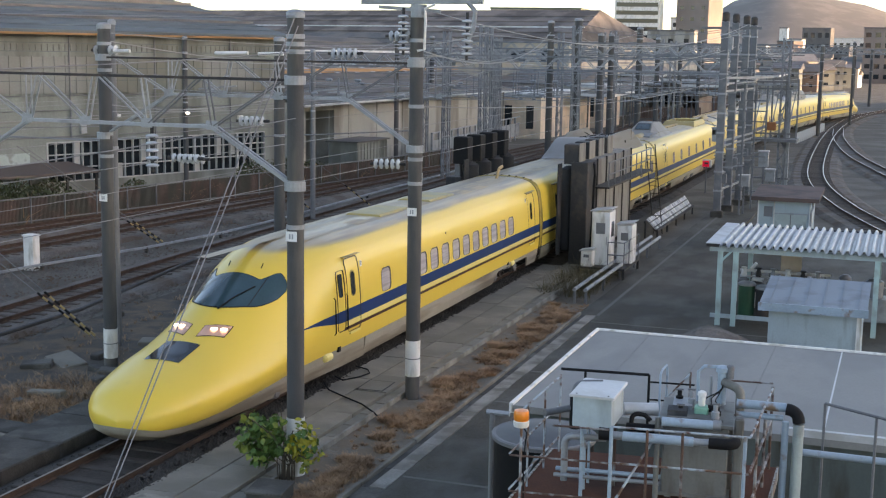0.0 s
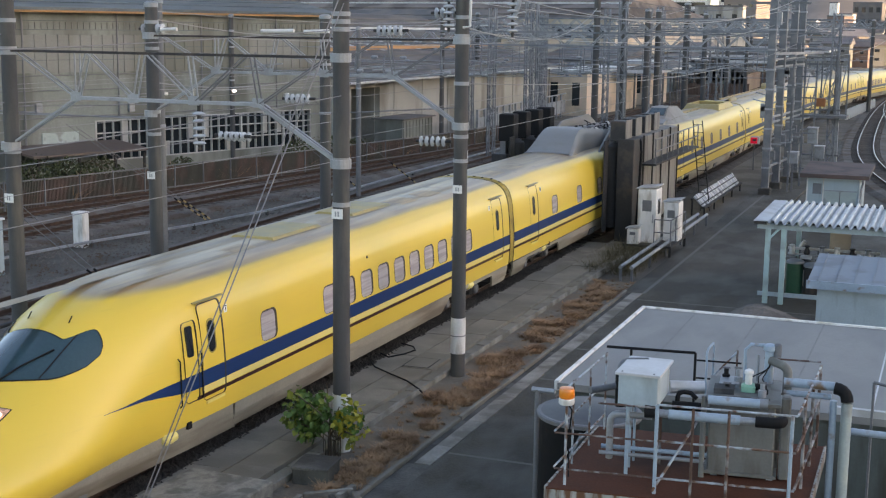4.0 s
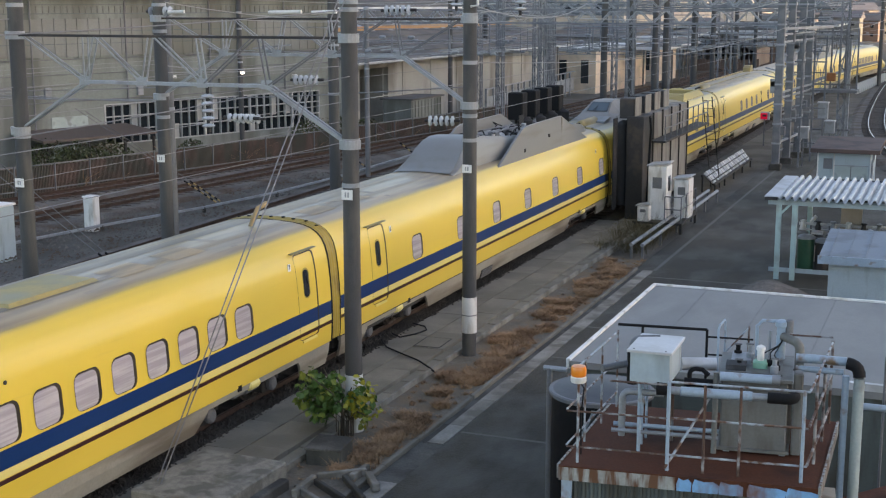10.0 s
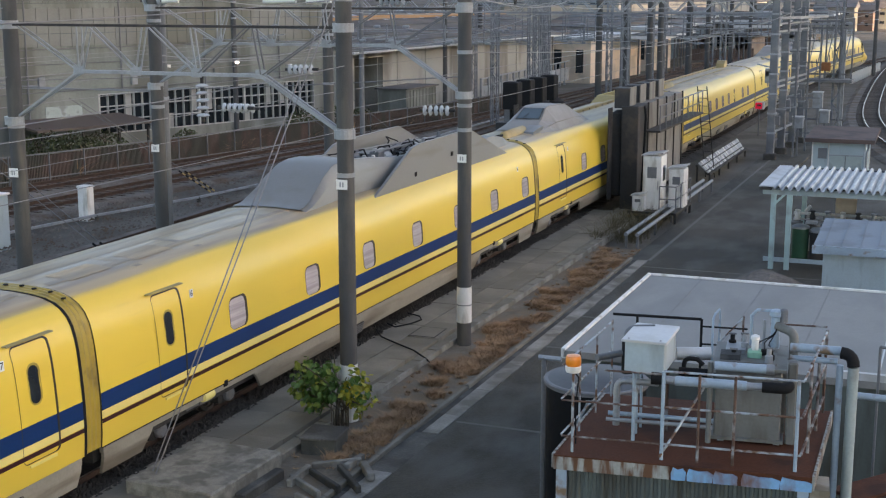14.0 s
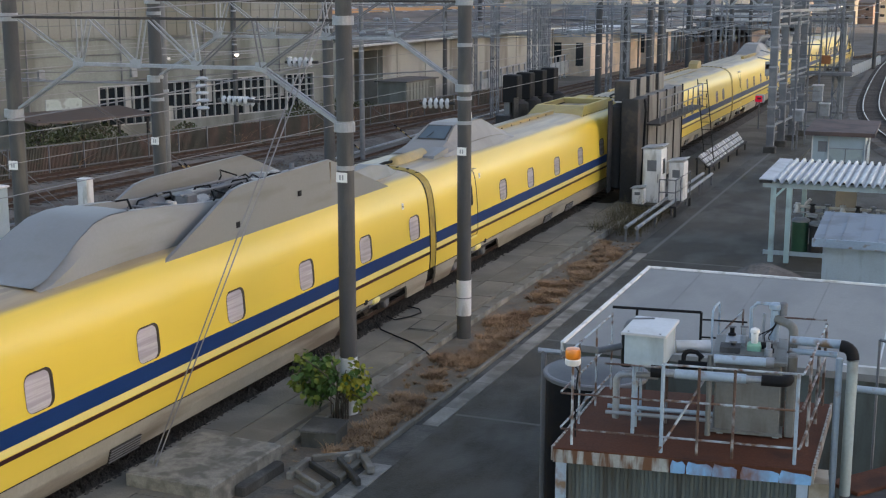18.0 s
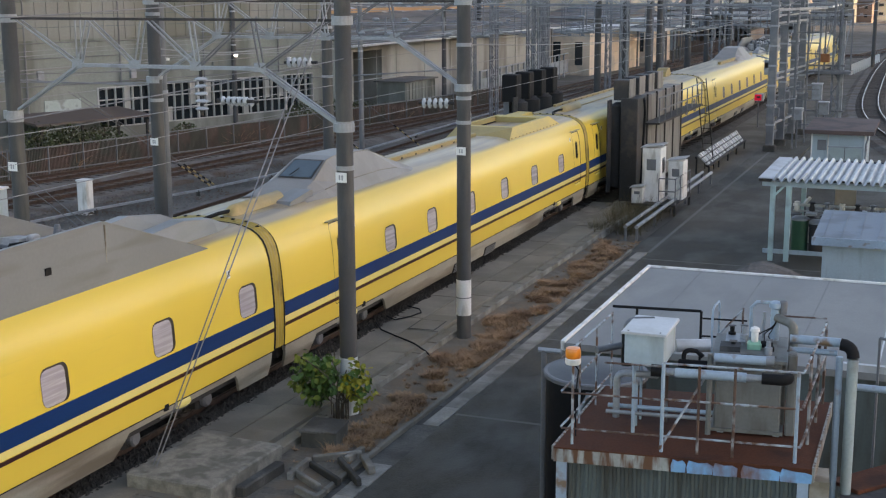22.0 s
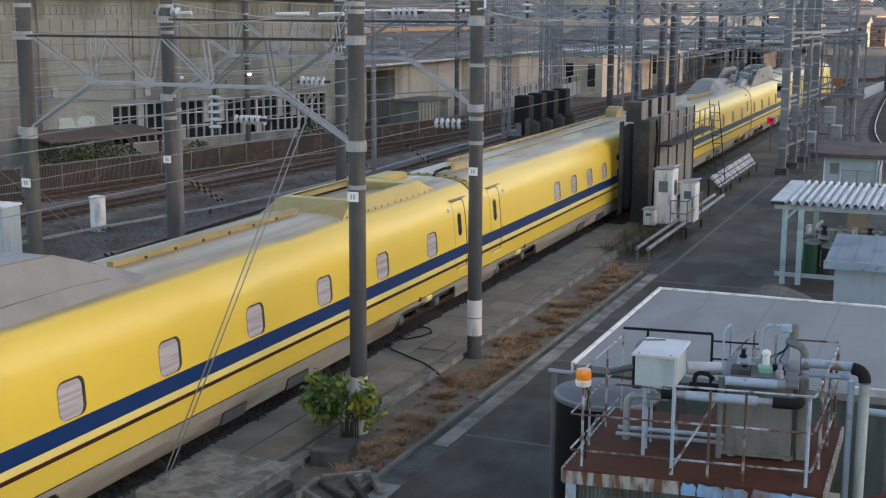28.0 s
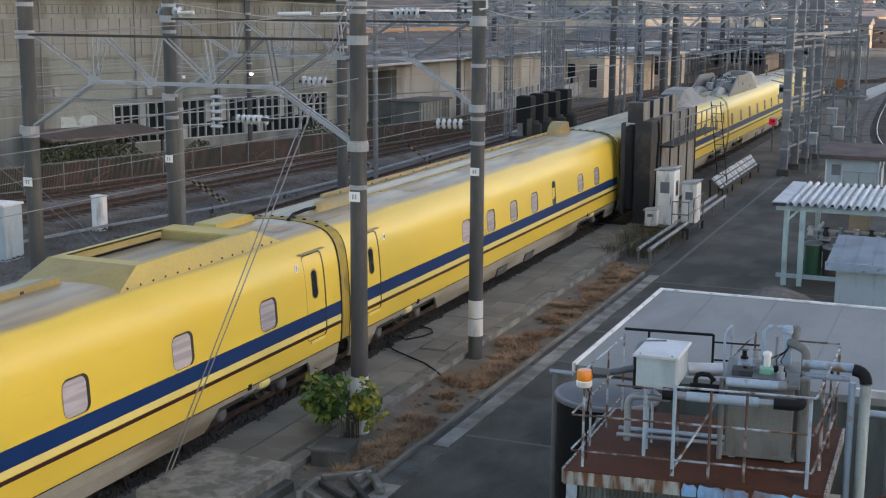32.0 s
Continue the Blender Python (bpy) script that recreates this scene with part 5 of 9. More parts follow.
M["vergesoil"] = material("gritty_brown_soil", (0.155, 0.135, 0.108), 0.95, 0, 0.4, 1.6, 18, 0.9, (0.175, 0.13, 0.09), 0.40, 1.8)
drain = thing("cable_duct", "narrow concrete cable duct with a dark slot", "cable duct", kind="structure")
y = 15.0
while y < 60:
    part("duct_cover", Geo().cbox(3.15, 3.42, -0.48, 0.48, -0.3, -0.10 + rnd.uniform(-0.01, 0.01), 0.012), M["concrete"], drain, at=pose(0, y + 0.5, 0))
    y += 1.0
part("duct_lip", Geo().box(3.44, 3.50, 15, 60, -0.3, -0.07), M["kerb"], drain, "pale concrete lip")
flat("road", 5.0, 5.66, 42.5, 110, -0.254, "asphalt", "dark grey worn asphalt service road")
solid("verge", Geo().box(3.50, 5.0, 12, 44, -0.36, -0.20), M["vergesoil"], "strip of bare soil with dry grass", "verge", kind="structure")
solid("kerb_bed", Geo().box(5.0, 5.655, 13, 42, -0.4, -0.262), M["concrete_dark"], "stained concrete bed under the kerb", "kerb", kind="structure")
M["kerbslab"] = material("pale_kerb_slab", (0.29, 0.275, 0.245), 0.9, 0, 0.25, 1.5, 24, 0.5, (0.15, 0.138, 0.118), 0.36, 1.1, vary=0.03)
kerb = thing("kerb", "broken pale concrete kerb and drain covers", "kerb", kind="structure")
y = 14.0
while y < 41.5:
    l = rnd.choice((0.6, 1.2, 1.2, 1.8, 2.4)) * rnd.uniform(0.9, 1.1)
    part("kerb_stone", Geo().cbox(5.01, 5.11, -l / 2 + 0.003, l / 2 - 0.003, -0.4, -0.165 + rnd.uniform(-0.02, 0.006), 0.015), M["concrete"], kerb,
         at=pose(0, y + l / 2, 0, 0, 0, rnd.uniform(-0.5, 0.5)))
    if not 21.2 < y < 22.2:
        part("drain_cover", Geo().cbox(5.125, 5.255, -l / 2 + 0.002, l / 2 - 0.002, -0.34, -0.252 + rnd.uniform(-0.006, 0.004), 0.006), M["concrete_dark"], kerb,
             at=pose(0, y + l / 2, 0, rnd.uniform(-0.2, 0.2), 0, 0))
        part("kerb_slab", Geo().cbox(5.27, 5.64 + rnd.uniform(-0.02, 0.01), -l / 2 + 0.002, l / 2 - 0.002, -0.34, -0.238 + rnd.uniform(-0.003, 0.003), 0.006), M["kerbslab"], kerb,
             at=pose(0, y + l / 2, 0, rnd.uniform(-0.2, 0.2), 0, 0))
    y += l
# plinths on the far side of the main track
plinth = thing("plinth", "long low concrete plinth beside the track", "plinth", kind="structure")
for k in range(9):
    part("plinth_block", Geo().cbox(-3.3, -1.75, k * 2.0 + 0.01, k * 2.0 + 1.99, -0.4, -0.02 + rnd.uniform(-0.02, 0.02), 0.03), M["concrete_dark"], plinth, at=pose(0, 9, 0))
solid("verge", Geo().box(-9.6, -3.35, 6, 60, -0.4, -0.30), M["soil"], "bare soil beside the far tracks", "verge", kind="structure")
stones("ballast_stones", -1.35, 1.35, 14, 46, -0.19, 5200, 0.045, "ballastblack", "loose dark ballast stones by the main track")
stones("ballast_stones", 0.86, 1.40, 14, 50, -0.08, 5200, 0.055, "ballastblack", "ragged edge of dark ballast along the walkway")
stones("ballast_stones", 1.38, 1.52, 14, 50, -0.045, 700, 0.05, "ballastblack", "dark stones spilt on the walkway's edge")
stones("ballast_stones", -19, -9.5, 28, 62, -0.24, 6500, 0.07, "ballast", "loose grey ballast between the yard tracks")
solid("road_seam", Geo().box(5.60, 5.72, 42.6, 72, -0.3, -0.2465), M["asphalt_pale"], "pale worn edge line along the asphalt", "road seam", kind="structure")
# patched seams on the road
for y0 in (24.4, 30.8, 34.2, 41.5):
    solid("road_seam", Geo().box(5.68, 9.0 if y0 < 40 else 12, y0, y0 + 0.10, -0.3, -0.2465), M["asphalt_pale"], "faint pale seam across the asphalt", "road seam", kind="structure")


def tufts(name, spots, mat, label, height=0.28, blades=26):
    """Clumps of thin blades."""
    g = Geo()
    rr = random.Random(11)
    for x, y, z, s in spots:
        for _ in range(int(blades * s)):
            a = rr.uniform(0, 6.28)
            r = rr.uniform(0, 0.22 * s)
            bx, by = x + r * math.cos(a), y + r * math.sin(a)
            h = height * s * rr.uniform(0.4, 1.1)
            lean = rr.uniform(0.5, 2.2) * h
            b = rr.uniform(0, 6.28)
            w = (0.004 + 0.004 * rr.random()) * (1 if height < 0.5 else 4)
            px, py = math.cos(b + 1.57) * w, math.sin(b + 1.57) * w
            mx, my = bx + math.cos(b) * lean * 0.4, by + math.sin(b) * lean * 0.4
            tx, ty = bx + math.cos(b) * lean, by + math.sin(b) * lean
            g.add([(bx - px, by - py, z), (bx + px, by + py, z), (mx + px * 0.8, my + py * 0.8, z + h * 0.6), (mx - px * 0.8, my - py * 0.8, z + h * 0.6), (tx, ty, z + h)],
                  [(0, 1, 2, 3), (3, 2, 4)])
    return solid(name, g, M[mat], label, "dry grass" if mat == "drygrass" else "weeds", kind="stuff")


rr = random.Random(5)
spots = []
mats_at = [(rr.uniform(3.9, 4.8), rr.uniform(21.0, 44), rr.uniform(0.2, 0.5)) for _ in range(22)]
mats_at += [(4.6, 22.3, 0.9), (4.7, 23.6, 0.9), (4.6, 24.6, 0.5), (4.5, 28.0, 0.9), (4.6, 29.0, 1.0), (4.6, 30.0, 0.9), (4.5, 31.4, 1.0), (4.4, 32.6, 0.6), (4.4, 35.2, 1.0), (4.4, 36.5, 1.0), (4.5, 39.2, 1.1), (4.5, 41.5, 1.2)]
for cx, cy, cr in mats_at:
    for _ in range(int(60 * cr)):
        a, q = rr.uniform(0, 6.28), cr * rr.random() ** 0.6
        x, y = cx + 0.55 * q * math.cos(a), cy + q * math.sin(a)
        if 3.58 < x < 4.95:
            spots.append((x, y, -0.21, rr.uniform(0.4, 1.0) * (1.15 - 0.5 * q / cr)))
for _ in range(260):
    spots.append((min(4.95, max(3.62, rr.gauss(4.4, 0.4))), rr.uniform(20.6, 44), -0.21, rr.uniform(0.2, 0.45)))
tufts("dry_grass", spots, "drygrass", "matted tan-brown dry grass along the kerb", 0.21, 92)
wd = [(-31.5, 33), (-25.3, 50.5), (-21.0, 69), (-18.5, 84)]
spots, green = [], []
for (ax, ay), (bx, by) in zip(wd, wd[1:]):
    for _ in range(90):
        f, q = rr.random(), rr.random()
        (green if rr.random() < 0.4 else spots).append((ax + (bx - ax) * f - 0.3 - 3.2 * q, ay + (by - ay) * f, -0.36, rr.uniform(0.6, 1.5)))
tufts("dry_grass", spots, "drygrass", "tall dry weeds between the fence and the works", 0.85, 20)
tufts("weeds", green, "shrubleaf", "tall dark green weeds behind the fence", 0.95, 26)
spots = [(rr.uniform(-8.8, -3.6), rr.uniform(18, 40), -0.31, rr.uniform(0.4, 0.9)) for _ in range(240)]
spots += [(min(-3.6, -4.9 + rr.gauss(0, 0.8)), 26.6 + rr.gauss(0, 1.3), -0.31, rr.uniform(0.6, 1.3)) for _ in range(260)]
tufts("dry_grass", spots, "drygrass", "thin dry grass on the soil beyond the train", 0.22, 18)
gd_r = random.Random(15)
for k in range(46):
    x, y = gd_r.uniform(-9.2, -3.5), gd_r.uniform(20, 44)
    w, l = gd_r.uniform(0.12, 0.4), gd_r.uniform(0.15, 0.6)
    solid("concrete_fragment", Geo().cbox(-w, w, -l, l, -0.1, gd_r.uniform(0.05, 0.16), 0.03), M["concrete_dark"] if k % 3 else M["concrete"], "broken piece of concrete on the bare soil", "rubble", "rubble pieces",
          at=pose(x, y, -0.26, gd_r.uniform(-8, 8), gd_r.uniform(-8, 8), gd_r.uniform(0, 180)))
spots = [(rr.uniform(3.0, 4.6), rr.uniform(45, 51.5), -0.22, rr.uniform(0.8, 1.8)) for _ in range(60)]
tufts("weeds", spots, "greengrass", "green and brown weeds below the washing plant", 0.45, 24)


# ---- masts, portals and wires ----
def pole(name, x, y, z0, z1, r, label, group="", white=None, plate_z=None, straps=(), steps=False, mat="concrete_pole"):
    p = thing(name, label, "pole", group, pose(x, y, 0))
    rb = r * 1.10
    part("shaft", Geo().lathe([(rb, z0), (rb, z0 + 0.2), (r, z1 - 0.12)], 18), M[mat], p, "", True)
    part("cap", Geo().lathe([(r + 0.02, z1 - 0.16), (r + 0.02, z1 - 0.05), (r * 0.7, z1), (0.02, z1 + 0.01)], 18), M["galv"], p, "pale metal cap", True)
    if white:
        part("white_band", Geo().lathe([(rb + 0.008, white[0]), (rb + 0.006, white[1])], 18), M["white"], p, "band of worn white paint", True)
        mid = white[0] + 0.5 * (white[1] - white[0])
        part("band_line", Geo().lathe([(rb + 0.011, mid - 0.012), (rb + 0.011, mid + 0.012)], 18), M["galvdark"], p, "thin dark line round the band", True)
    if plate_z:
        part("number_plate", Geo().box(-0.12, 0.12, -r - 0.035, -r - 0.02, plate_z - 0.10, plate_z + 0.10), M["plate"], p, "small white plate with a number")
        for k in range(2):
            part("plate_mark", Geo().box(-0.05 + 0.06 * k, -0.015 + 0.06 * k, -r - 0.038, -r - 0.035, plate_z - 0.05, plate_z + 0.05), M["galv"], p)
    for z in straps:
        part("strap", Geo().lathe([(r + 0.022, z - 0.045), (r + 0.022, z + 0.045)], 18), M["galv"], p, "steel strap", True)
    return p


def insulator(name, at, way, n=5, r=0.11, pitch=0.13, label="string of white porcelain insulator discs"):
    """A string of discs along way."""
    ob = thing(name, label, "insulator", "insulators on the portals")
    ob.matrix_basis = Matrix.Translation(at) @ Vector(way).to_track_quat("Z", "Y").to_matrix().to_4x4()
    for k in range(n):
        part("disc", Geo().lathe([(0.04, 0.0), (r * 1.08, 0.03), (r * 1.08, 0.055), (r * 0.5, 0.085), (0.04, 0.09)], 14), M["porcelain"], ob, "", True, pose(0, 0, k * pitch))
    part("pin", Geo().tube((0, 0, -0.10), (0, 0, n * pitch + 0.10), 0.038, 8), M["darktone"], ob)
    return ob


def truss(name, y, xl, xr, z_top, z_low, nodes, tops, webs, z_brace, label, group, depth=0.18, mat="galv"):
    """A portal beam of angle steel between two poles. nodes: places on the bottom chord, tops: on the top chord, webs: pairs of them."""
    t = thing(name, label, "portal beam", group, pose(0, y, 0))
    m = M[mat]
    for s in (-depth / 2, depth / 2):
        part("top_chord", Geo().bar((xl, s, z_top), (xr, s, z_top), 0.045, 0.05), M["darktone"], t, "dark top chord")
        part("bottom_chord", Geo().bar((nodes[0], s, z_low), (nodes[-1], s, z_low), 0.06, 0.065), m, t)
        part("end_brace", Geo().bar((nodes[0], s, z_low), (xl, s * 0.6, z_brace), 0.05, 0.05), m, t)
        part("end_brace", Geo().bar((nodes[-1], s, z_low), (xr, s * 0.6, z_brace), 0.07, 0.07), m, t)
        for k, j in webs:
            part("web_bar", Geo().bar((nodes[k], s, z_low), (tops[j], s, z_top), 0.03), m if j < 6 else M["galvdark"], t)
    for x in nodes:
        part("cross_tie", Geo().bar((x, -depth / 2, z_low), (x, depth / 2, z_low), 0.05), m, t)
        part("gusset", Geo().box(x - 0.13, x + 0.13, -depth / 2 - 0.012, -depth / 2, z_low - 0.06, z_low + 0.13), m, t)
    for x, z in ((xl, z_brace), (xr, z_brace), (xl, z_top), (xr, z_top)):
        part("pole_clamp", Geo().lathe([(0.215, z - 0.09), (0.215, z + 0.09)], 16, (x, 0, 0)), m, t)
    return t


POLES = "concrete portal poles"
pole("portal_pole", 3.61, 23.6, -0.3, 9.32, 0.165, "tall dark concrete pole with a white-painted foot", POLES, (-0.3, 1.03), 4.82, (5.0, 5.9, 7.9, 8.5, 8.65, 8.8))
pole("portal_pole", -4.58, 23.6, -0.4, 9.2, 0.165, "tall dark concrete pole with steel straps", POLES, None, 4.66, (5.7, 7.9, 8.6))
pole("portal_pole", 3.72, 30.1, -0.3, 9.66, 0.165, "tall dark concrete pole with a white-painted band", POLES, (0.40, 1.32), 4.6, (5.3, 5.9, 6.2, 7.2, 8.35, 8.8))
pole("portal_pole", -5.21, 30.1, -0.4, 9.15, 0.17, "tall dark concrete pole with a number plate", POLES, (0.02, 0.84), 4.48, (5.6, 6.2, 7.9, 8.6))
pole("portal_pole", -6.63, 32.6, -0.4, 9.3, 0.10, "slim grey steel pole behind a concrete one", POLES, None, None, (5.6, 8.4), mat="galvdark")
NEAR_WEBS = ((0, 0), (0, 1), (0, 2), (1, 2), (1, 3), (2, 4), (2, 5), (2, 6), (3, 7), (3, 8))
truss("portal_beam", 23.6, -4.62, 3.60, 7.94, 6.95, (-2.74, -1.27, 0.24, 1.77), (-4.36, -2.74, -2.45, -1.06, -0.94, 0.11, 1.46, 1.59, 3.33), NEAR_WEBS, 5.82, "grey steel truss beam across the track", "portal beams")
truss("portal_beam", 30.1, -5.25, 3.70, 8.24, 7.32, (-3.2, -1.6, 0.0, 1.92), (-4.9, -3.2, -2.9, -1.4, -1.25, -0.1, 1.5, 1.75, 3.5), NEAR_WEBS, 6.15, "grey steel truss beam across the track", "portal beams")
insulator("insulator", (0.30, 23.6, 6.05), (0, 0, 1), 5, 0.13, 0.155)
insulator("insulator", (0.78, 23.6, 6.28), (1, 0, 0.0), 5, 0.085, 0.13)
for x0, z, yy, sx in ((-5.5, 8.42, 30.1, 1), (-1.15, 6.68, 30.1, 1), (1.45, 8.45, 30.1, 1), (-2.9, 5.62, 30.1, 1), (2.62, 5.74, 30.1, 1), (3.0, 8.9, 30.1, 1)):
    insulator("insulator", (x0, yy, z), (sx, 0, 0.02), 5, 0.12, 0.15)
insulator("insulator", (3.42, 29.95, 8.55), (0, 0, 1), 6, 0.13, 0.155)
insulator("insulator", (5.06, 29.95, 8.45), (0, 0, 1), 6, 0.13, 0.155)

# head gear on the second pole
hg = thing("line_bracket", "galvanised bracket that carries insulators on the pole head", "bracket", "", pose(3.76, 30.1, 0))
for yy in (-0.12, 0.12):
    part("crossarm", Geo().bar((-1.45, yy, 9.72), (1.6, yy, 9.74), 0.11), M["galv"], hg)
part("lower_arm", Geo().bar((-1.0, -0.1, 9.60), (0.6, -0.1, 9.50), 0.08), M["galv"], hg)
part("arm_loop", Geo().path([(0.06, -0.22, 8.55), (0.24, -0.22, 8.58), (0.26, -0.22, 9.3), (0.24, -0.22, 9.55), (0.5, -0.22, 9.66)], 0.03, 8), M["white"], hg)
part("arm_end", Geo().path([(1.3, -0.15, 9.72), (1.5, -0.15, 9.5), (1.45, -0.15, 9.1), (1.3, -0.15, 8.75)], 0.06, 8), M["galv"], hg)
part("clamp", Geo().lathe([(0.20, 9.35), (0.20, 9.66)], 14), M["galv"], hg)

for x0, x1 in ((-4.85, -4.35), (-1.80, -0.85), (-0.55, 0.15)):
    solid("wire_sleeve", Geo().tube((x0, 30.0, 8.40), (x1, 30.0, 8.42), 0.05, 10), M["white"], "white insulating sleeve on a wire", "sleeve", "wire sleeves", smooth=True)

# ---- farther masts ----
def steel_mast(x, y, h, w=0.36, label="grey lattice steel mast"):
    """A square lattice mast of four angles with lacing."""
    t = thing("lattice_mast", label, "mast", "lattice masts", pose(x, y, 0))
    g = Geo()
    for sx in (-1, 1):
        for sy in (-1, 1):
            part("leg", Geo().bar((sx * w / 2, sy * w / 2, -0.3), (sx * w / 2, sy * w / 2, h), 0.08), M["galvblue"], t)
    g = Geo()
    n = int(h / 0.7)
    for k in range(n):
        z0, z1 = h * k / n, h * (k + 1) / n
        s = 1 if k % 2 else -1
        for q in (-1, 1):
            g.bar((-s * w / 2, q * w / 2, z0), (s * w / 2, q * w / 2, z1), 0.04)
            g.bar((q * w / 2, -s * w / 2, z0), (q * w / 2, s * w / 2, z1), 0.04)
    tagged(part("lacing", g, M["galvblue"], t), kind="stuff")
    return t


def far_beam(y, x0, x1, z, h=0.75, label="grey steel truss beam over the yard tracks"):
    t = thing("yard_beam", label, "portal beam", "beams over the yard", pose(0, y, 0))
    for s in (-0.25, 0.25):
        for zz in (z, z + h):
            part("chord", Geo().bar((x0, s, zz), (x1, s, zz), 0.10), M["galvblue"], t)
    g = Geo()
    n = max(4, int((x1 - x0) / 0.75))
    for k in range(n):
        a, b = x0 + (x1 - x0) * k / n, x0 + (x1 - x0) * (k + 1) / n
        for s in (-0.25, 0.25):
            g.bar((a, s, z + (h if k % 2 else 0)), (b, s, z + (0 if k % 2 else h)), 0.055)
    tagged(part("web", g, M["galv"], t), kind="stuff")
    return t


FAR = "far line poles"
for x, y, h, r in ((-6.6, 43.2, 8.95, 0.19), (-22.7, 63.7, 9.1, 0.13), (-20.4, 89.7, 9.8, 0.16), (-26.0, 112.5, 9.8, 0.20), (-26.0, 131, 8.9, 0.22), (-6.35, 80.5, 10.5, 0.2), (-4.95, 82, 10.7, 0.25),
                   (-5.5, 91, 9.9, 0.2), (-5.1, 92.6, 9.9, 0.2), (-5.3, 104, 10.6, 0.25), (-5.3, 112, 9.9, 0.2), (-17.7, 222, 8.8, 0.25), (4.2, 130, 9.1, 0.15), (8.2, 176, 10.5, 0.16), (30, 320, 10.4, 0.18),
                   (-6.0, 128, 9.5, 0.2), (-7.5, 150, 10.0, 0.2), (20, 230, 10, 0.25), (26, 290, 10, 0.3), (8.4, 250, 10, 0.25), (5.0, 262, 10.5, 0.28), (5.9, 150, 9.8, 0.2), (-9, 210, 10.5, 0.25)):
    pole("line_pole", x, y, -0.4, h, r, "grey line pole among the yard wires", FAR, None, None, (h - 0.9, h - 1.8, h * 0.6), mat="concrete_pole")
for x, y, h in ((-9.0, 76, 10.0), (-10.2, 98, 10.0), (-13.0, 125, 10.5), (-16.0, 145, 10.5), (-18.5, 108, 9.6), (-22.5, 120, 9.4), (-15.0, 165, 11), (-8.0, 175, 10.5)):
    steel_mast(x, y, h)


M["columnsteel"] = material("dark_blue_grey_steel", (0.135, 0.145, 0.16), 0.6, 0.2, 0.2, 2, 30, 0.08, (0.20, 0.205, 0.21), 0.3, 1.5)


def column(x, y, h, w=0.46):
    """A stout box column of the big portal, with straps, brackets and small boxes on it."""
    t = thing("portal_column", "stout grey steel portal column with dark cap", "column", "columns of the big portal", pose(x, y, 0))
    part("shaft", Geo().cbox(-w / 2, w / 2, -w / 2, w / 2, -0.3, h - 0.5, 0.03), M["columnsteel"], t)
    part("cap", Geo().lathe([(w * 0.5, h - 0.55), (w * 0.5, h - 0.08), (w * 0.3, h)], 14), M["darktone"], t, "dark round cap", True)
    part("footing", Geo().cbox(-w * 0.8, w * 0.8, -w * 0.8, w * 0.8, -0.35, 0.1, 0.05), M["concrete_dark"], t)
    rc = random.Random(int(x * 100 + y))
    for z in span(1.2, h - 1.2, 8):
        part("strap", Geo().box(-w / 2 - 0.03, w / 2 + 0.03, -w / 2 - 0.03, w / 2 + 0.03, z - 0.05, z + 0.05), M["galv"], t)
    for k in range(4):
        z, sx = rc.uniform(1.0, h - 2), rc.choice((-1, 1))
        part("junction_box", Geo().cbox(sx * w * 0.75 - 0.14, sx * w * 0.75 + 0.14, -0.15, 0.15, z, z + rc.uniform(0.35, 0.7), 0.02), M[rc.choice(["galv", "columnsteel", "galvdark"])], t)
        part("bracket", Geo().bar((0, 0, z + 0.8), (sx * rc.uniform(0.7, 1.3), -0.1, z + 1.0), 0.07), M["galv"], t)
    return t


for x, y, h in ((5.6, 72.0, 10.85), (5.77, 75.0, 10.85), (5.97, 78.3, 10.85), (6.10, 81.0, 10.85)):
    column(x, y, h, 0.40)
cg = thing("signal_cage", "grey steel platform cage on the big portal", "platform", "", pose(0, 0, 0))
for z in (1.2, 3.6, 3.9, 6.6, 7.0):
    part("cage_rail", Geo().bar((5.6, 72.0, z), (6.35, 81.0, z), 0.10), M["galv"], cg)
    part("cage_rail", Geo().bar((6.35, 81.0, z), (8.6, 81.0, z), 0.10), M["galvdark"], cg)
part("cage_deck", Geo().box(6.3, 9.0, 80.2, 81.8, 3.45, 3.62), M["galvdark"], cg, "grey platform deck")
for x in (7.4, 8.2, 8.9):
    part("cage_post", Geo().bar((x, 81.0, 3.6), (x, 81.0, 7.2), 0.09), M["galvdark"], cg)
part("cage_post", Geo().bar((8.3, 81.6, -0.3), (8.3, 81.6, 6.6), 0.34), M["galv"], cg, "stout grey post")
for z in (0.6, 2.0, 2.6, 4.6, 5.2, 5.8, 7.6, 8.2):
    part("cage_rail", Geo().bar((5.45, 72.4, z), (5.95, 81.4, z), 0.08), M["columnsteel"], cg)
    part("cage_rail", Geo().bar((5.3, 76.6, z + 0.2), (7.6, 76.6, z + 0.2), 0.07), M["columnsteel"], cg)
for x, y in ((6.9, 76.6), (7.3, 79.0), (6.6, 73.6)):
    part("cage_post", Geo().bar((x, y, -0.3), (x, y, 7.0), 0.10), M["columnsteel"], cg)
for k in range(5):
    part("cage_brace", Geo().bar((6.3 + 0.5 * k, 81.0, 3.6), (6.8 + 0.5 * k, 81.0, 6.6), 0.06), M["galv"], cg)
part("orange_unit", Geo().cbox(7.1, 7.7, 80.7, 81.1, 4.1, 4.6, 0.05), M["rustbox"], cg, "rusty orange unit")
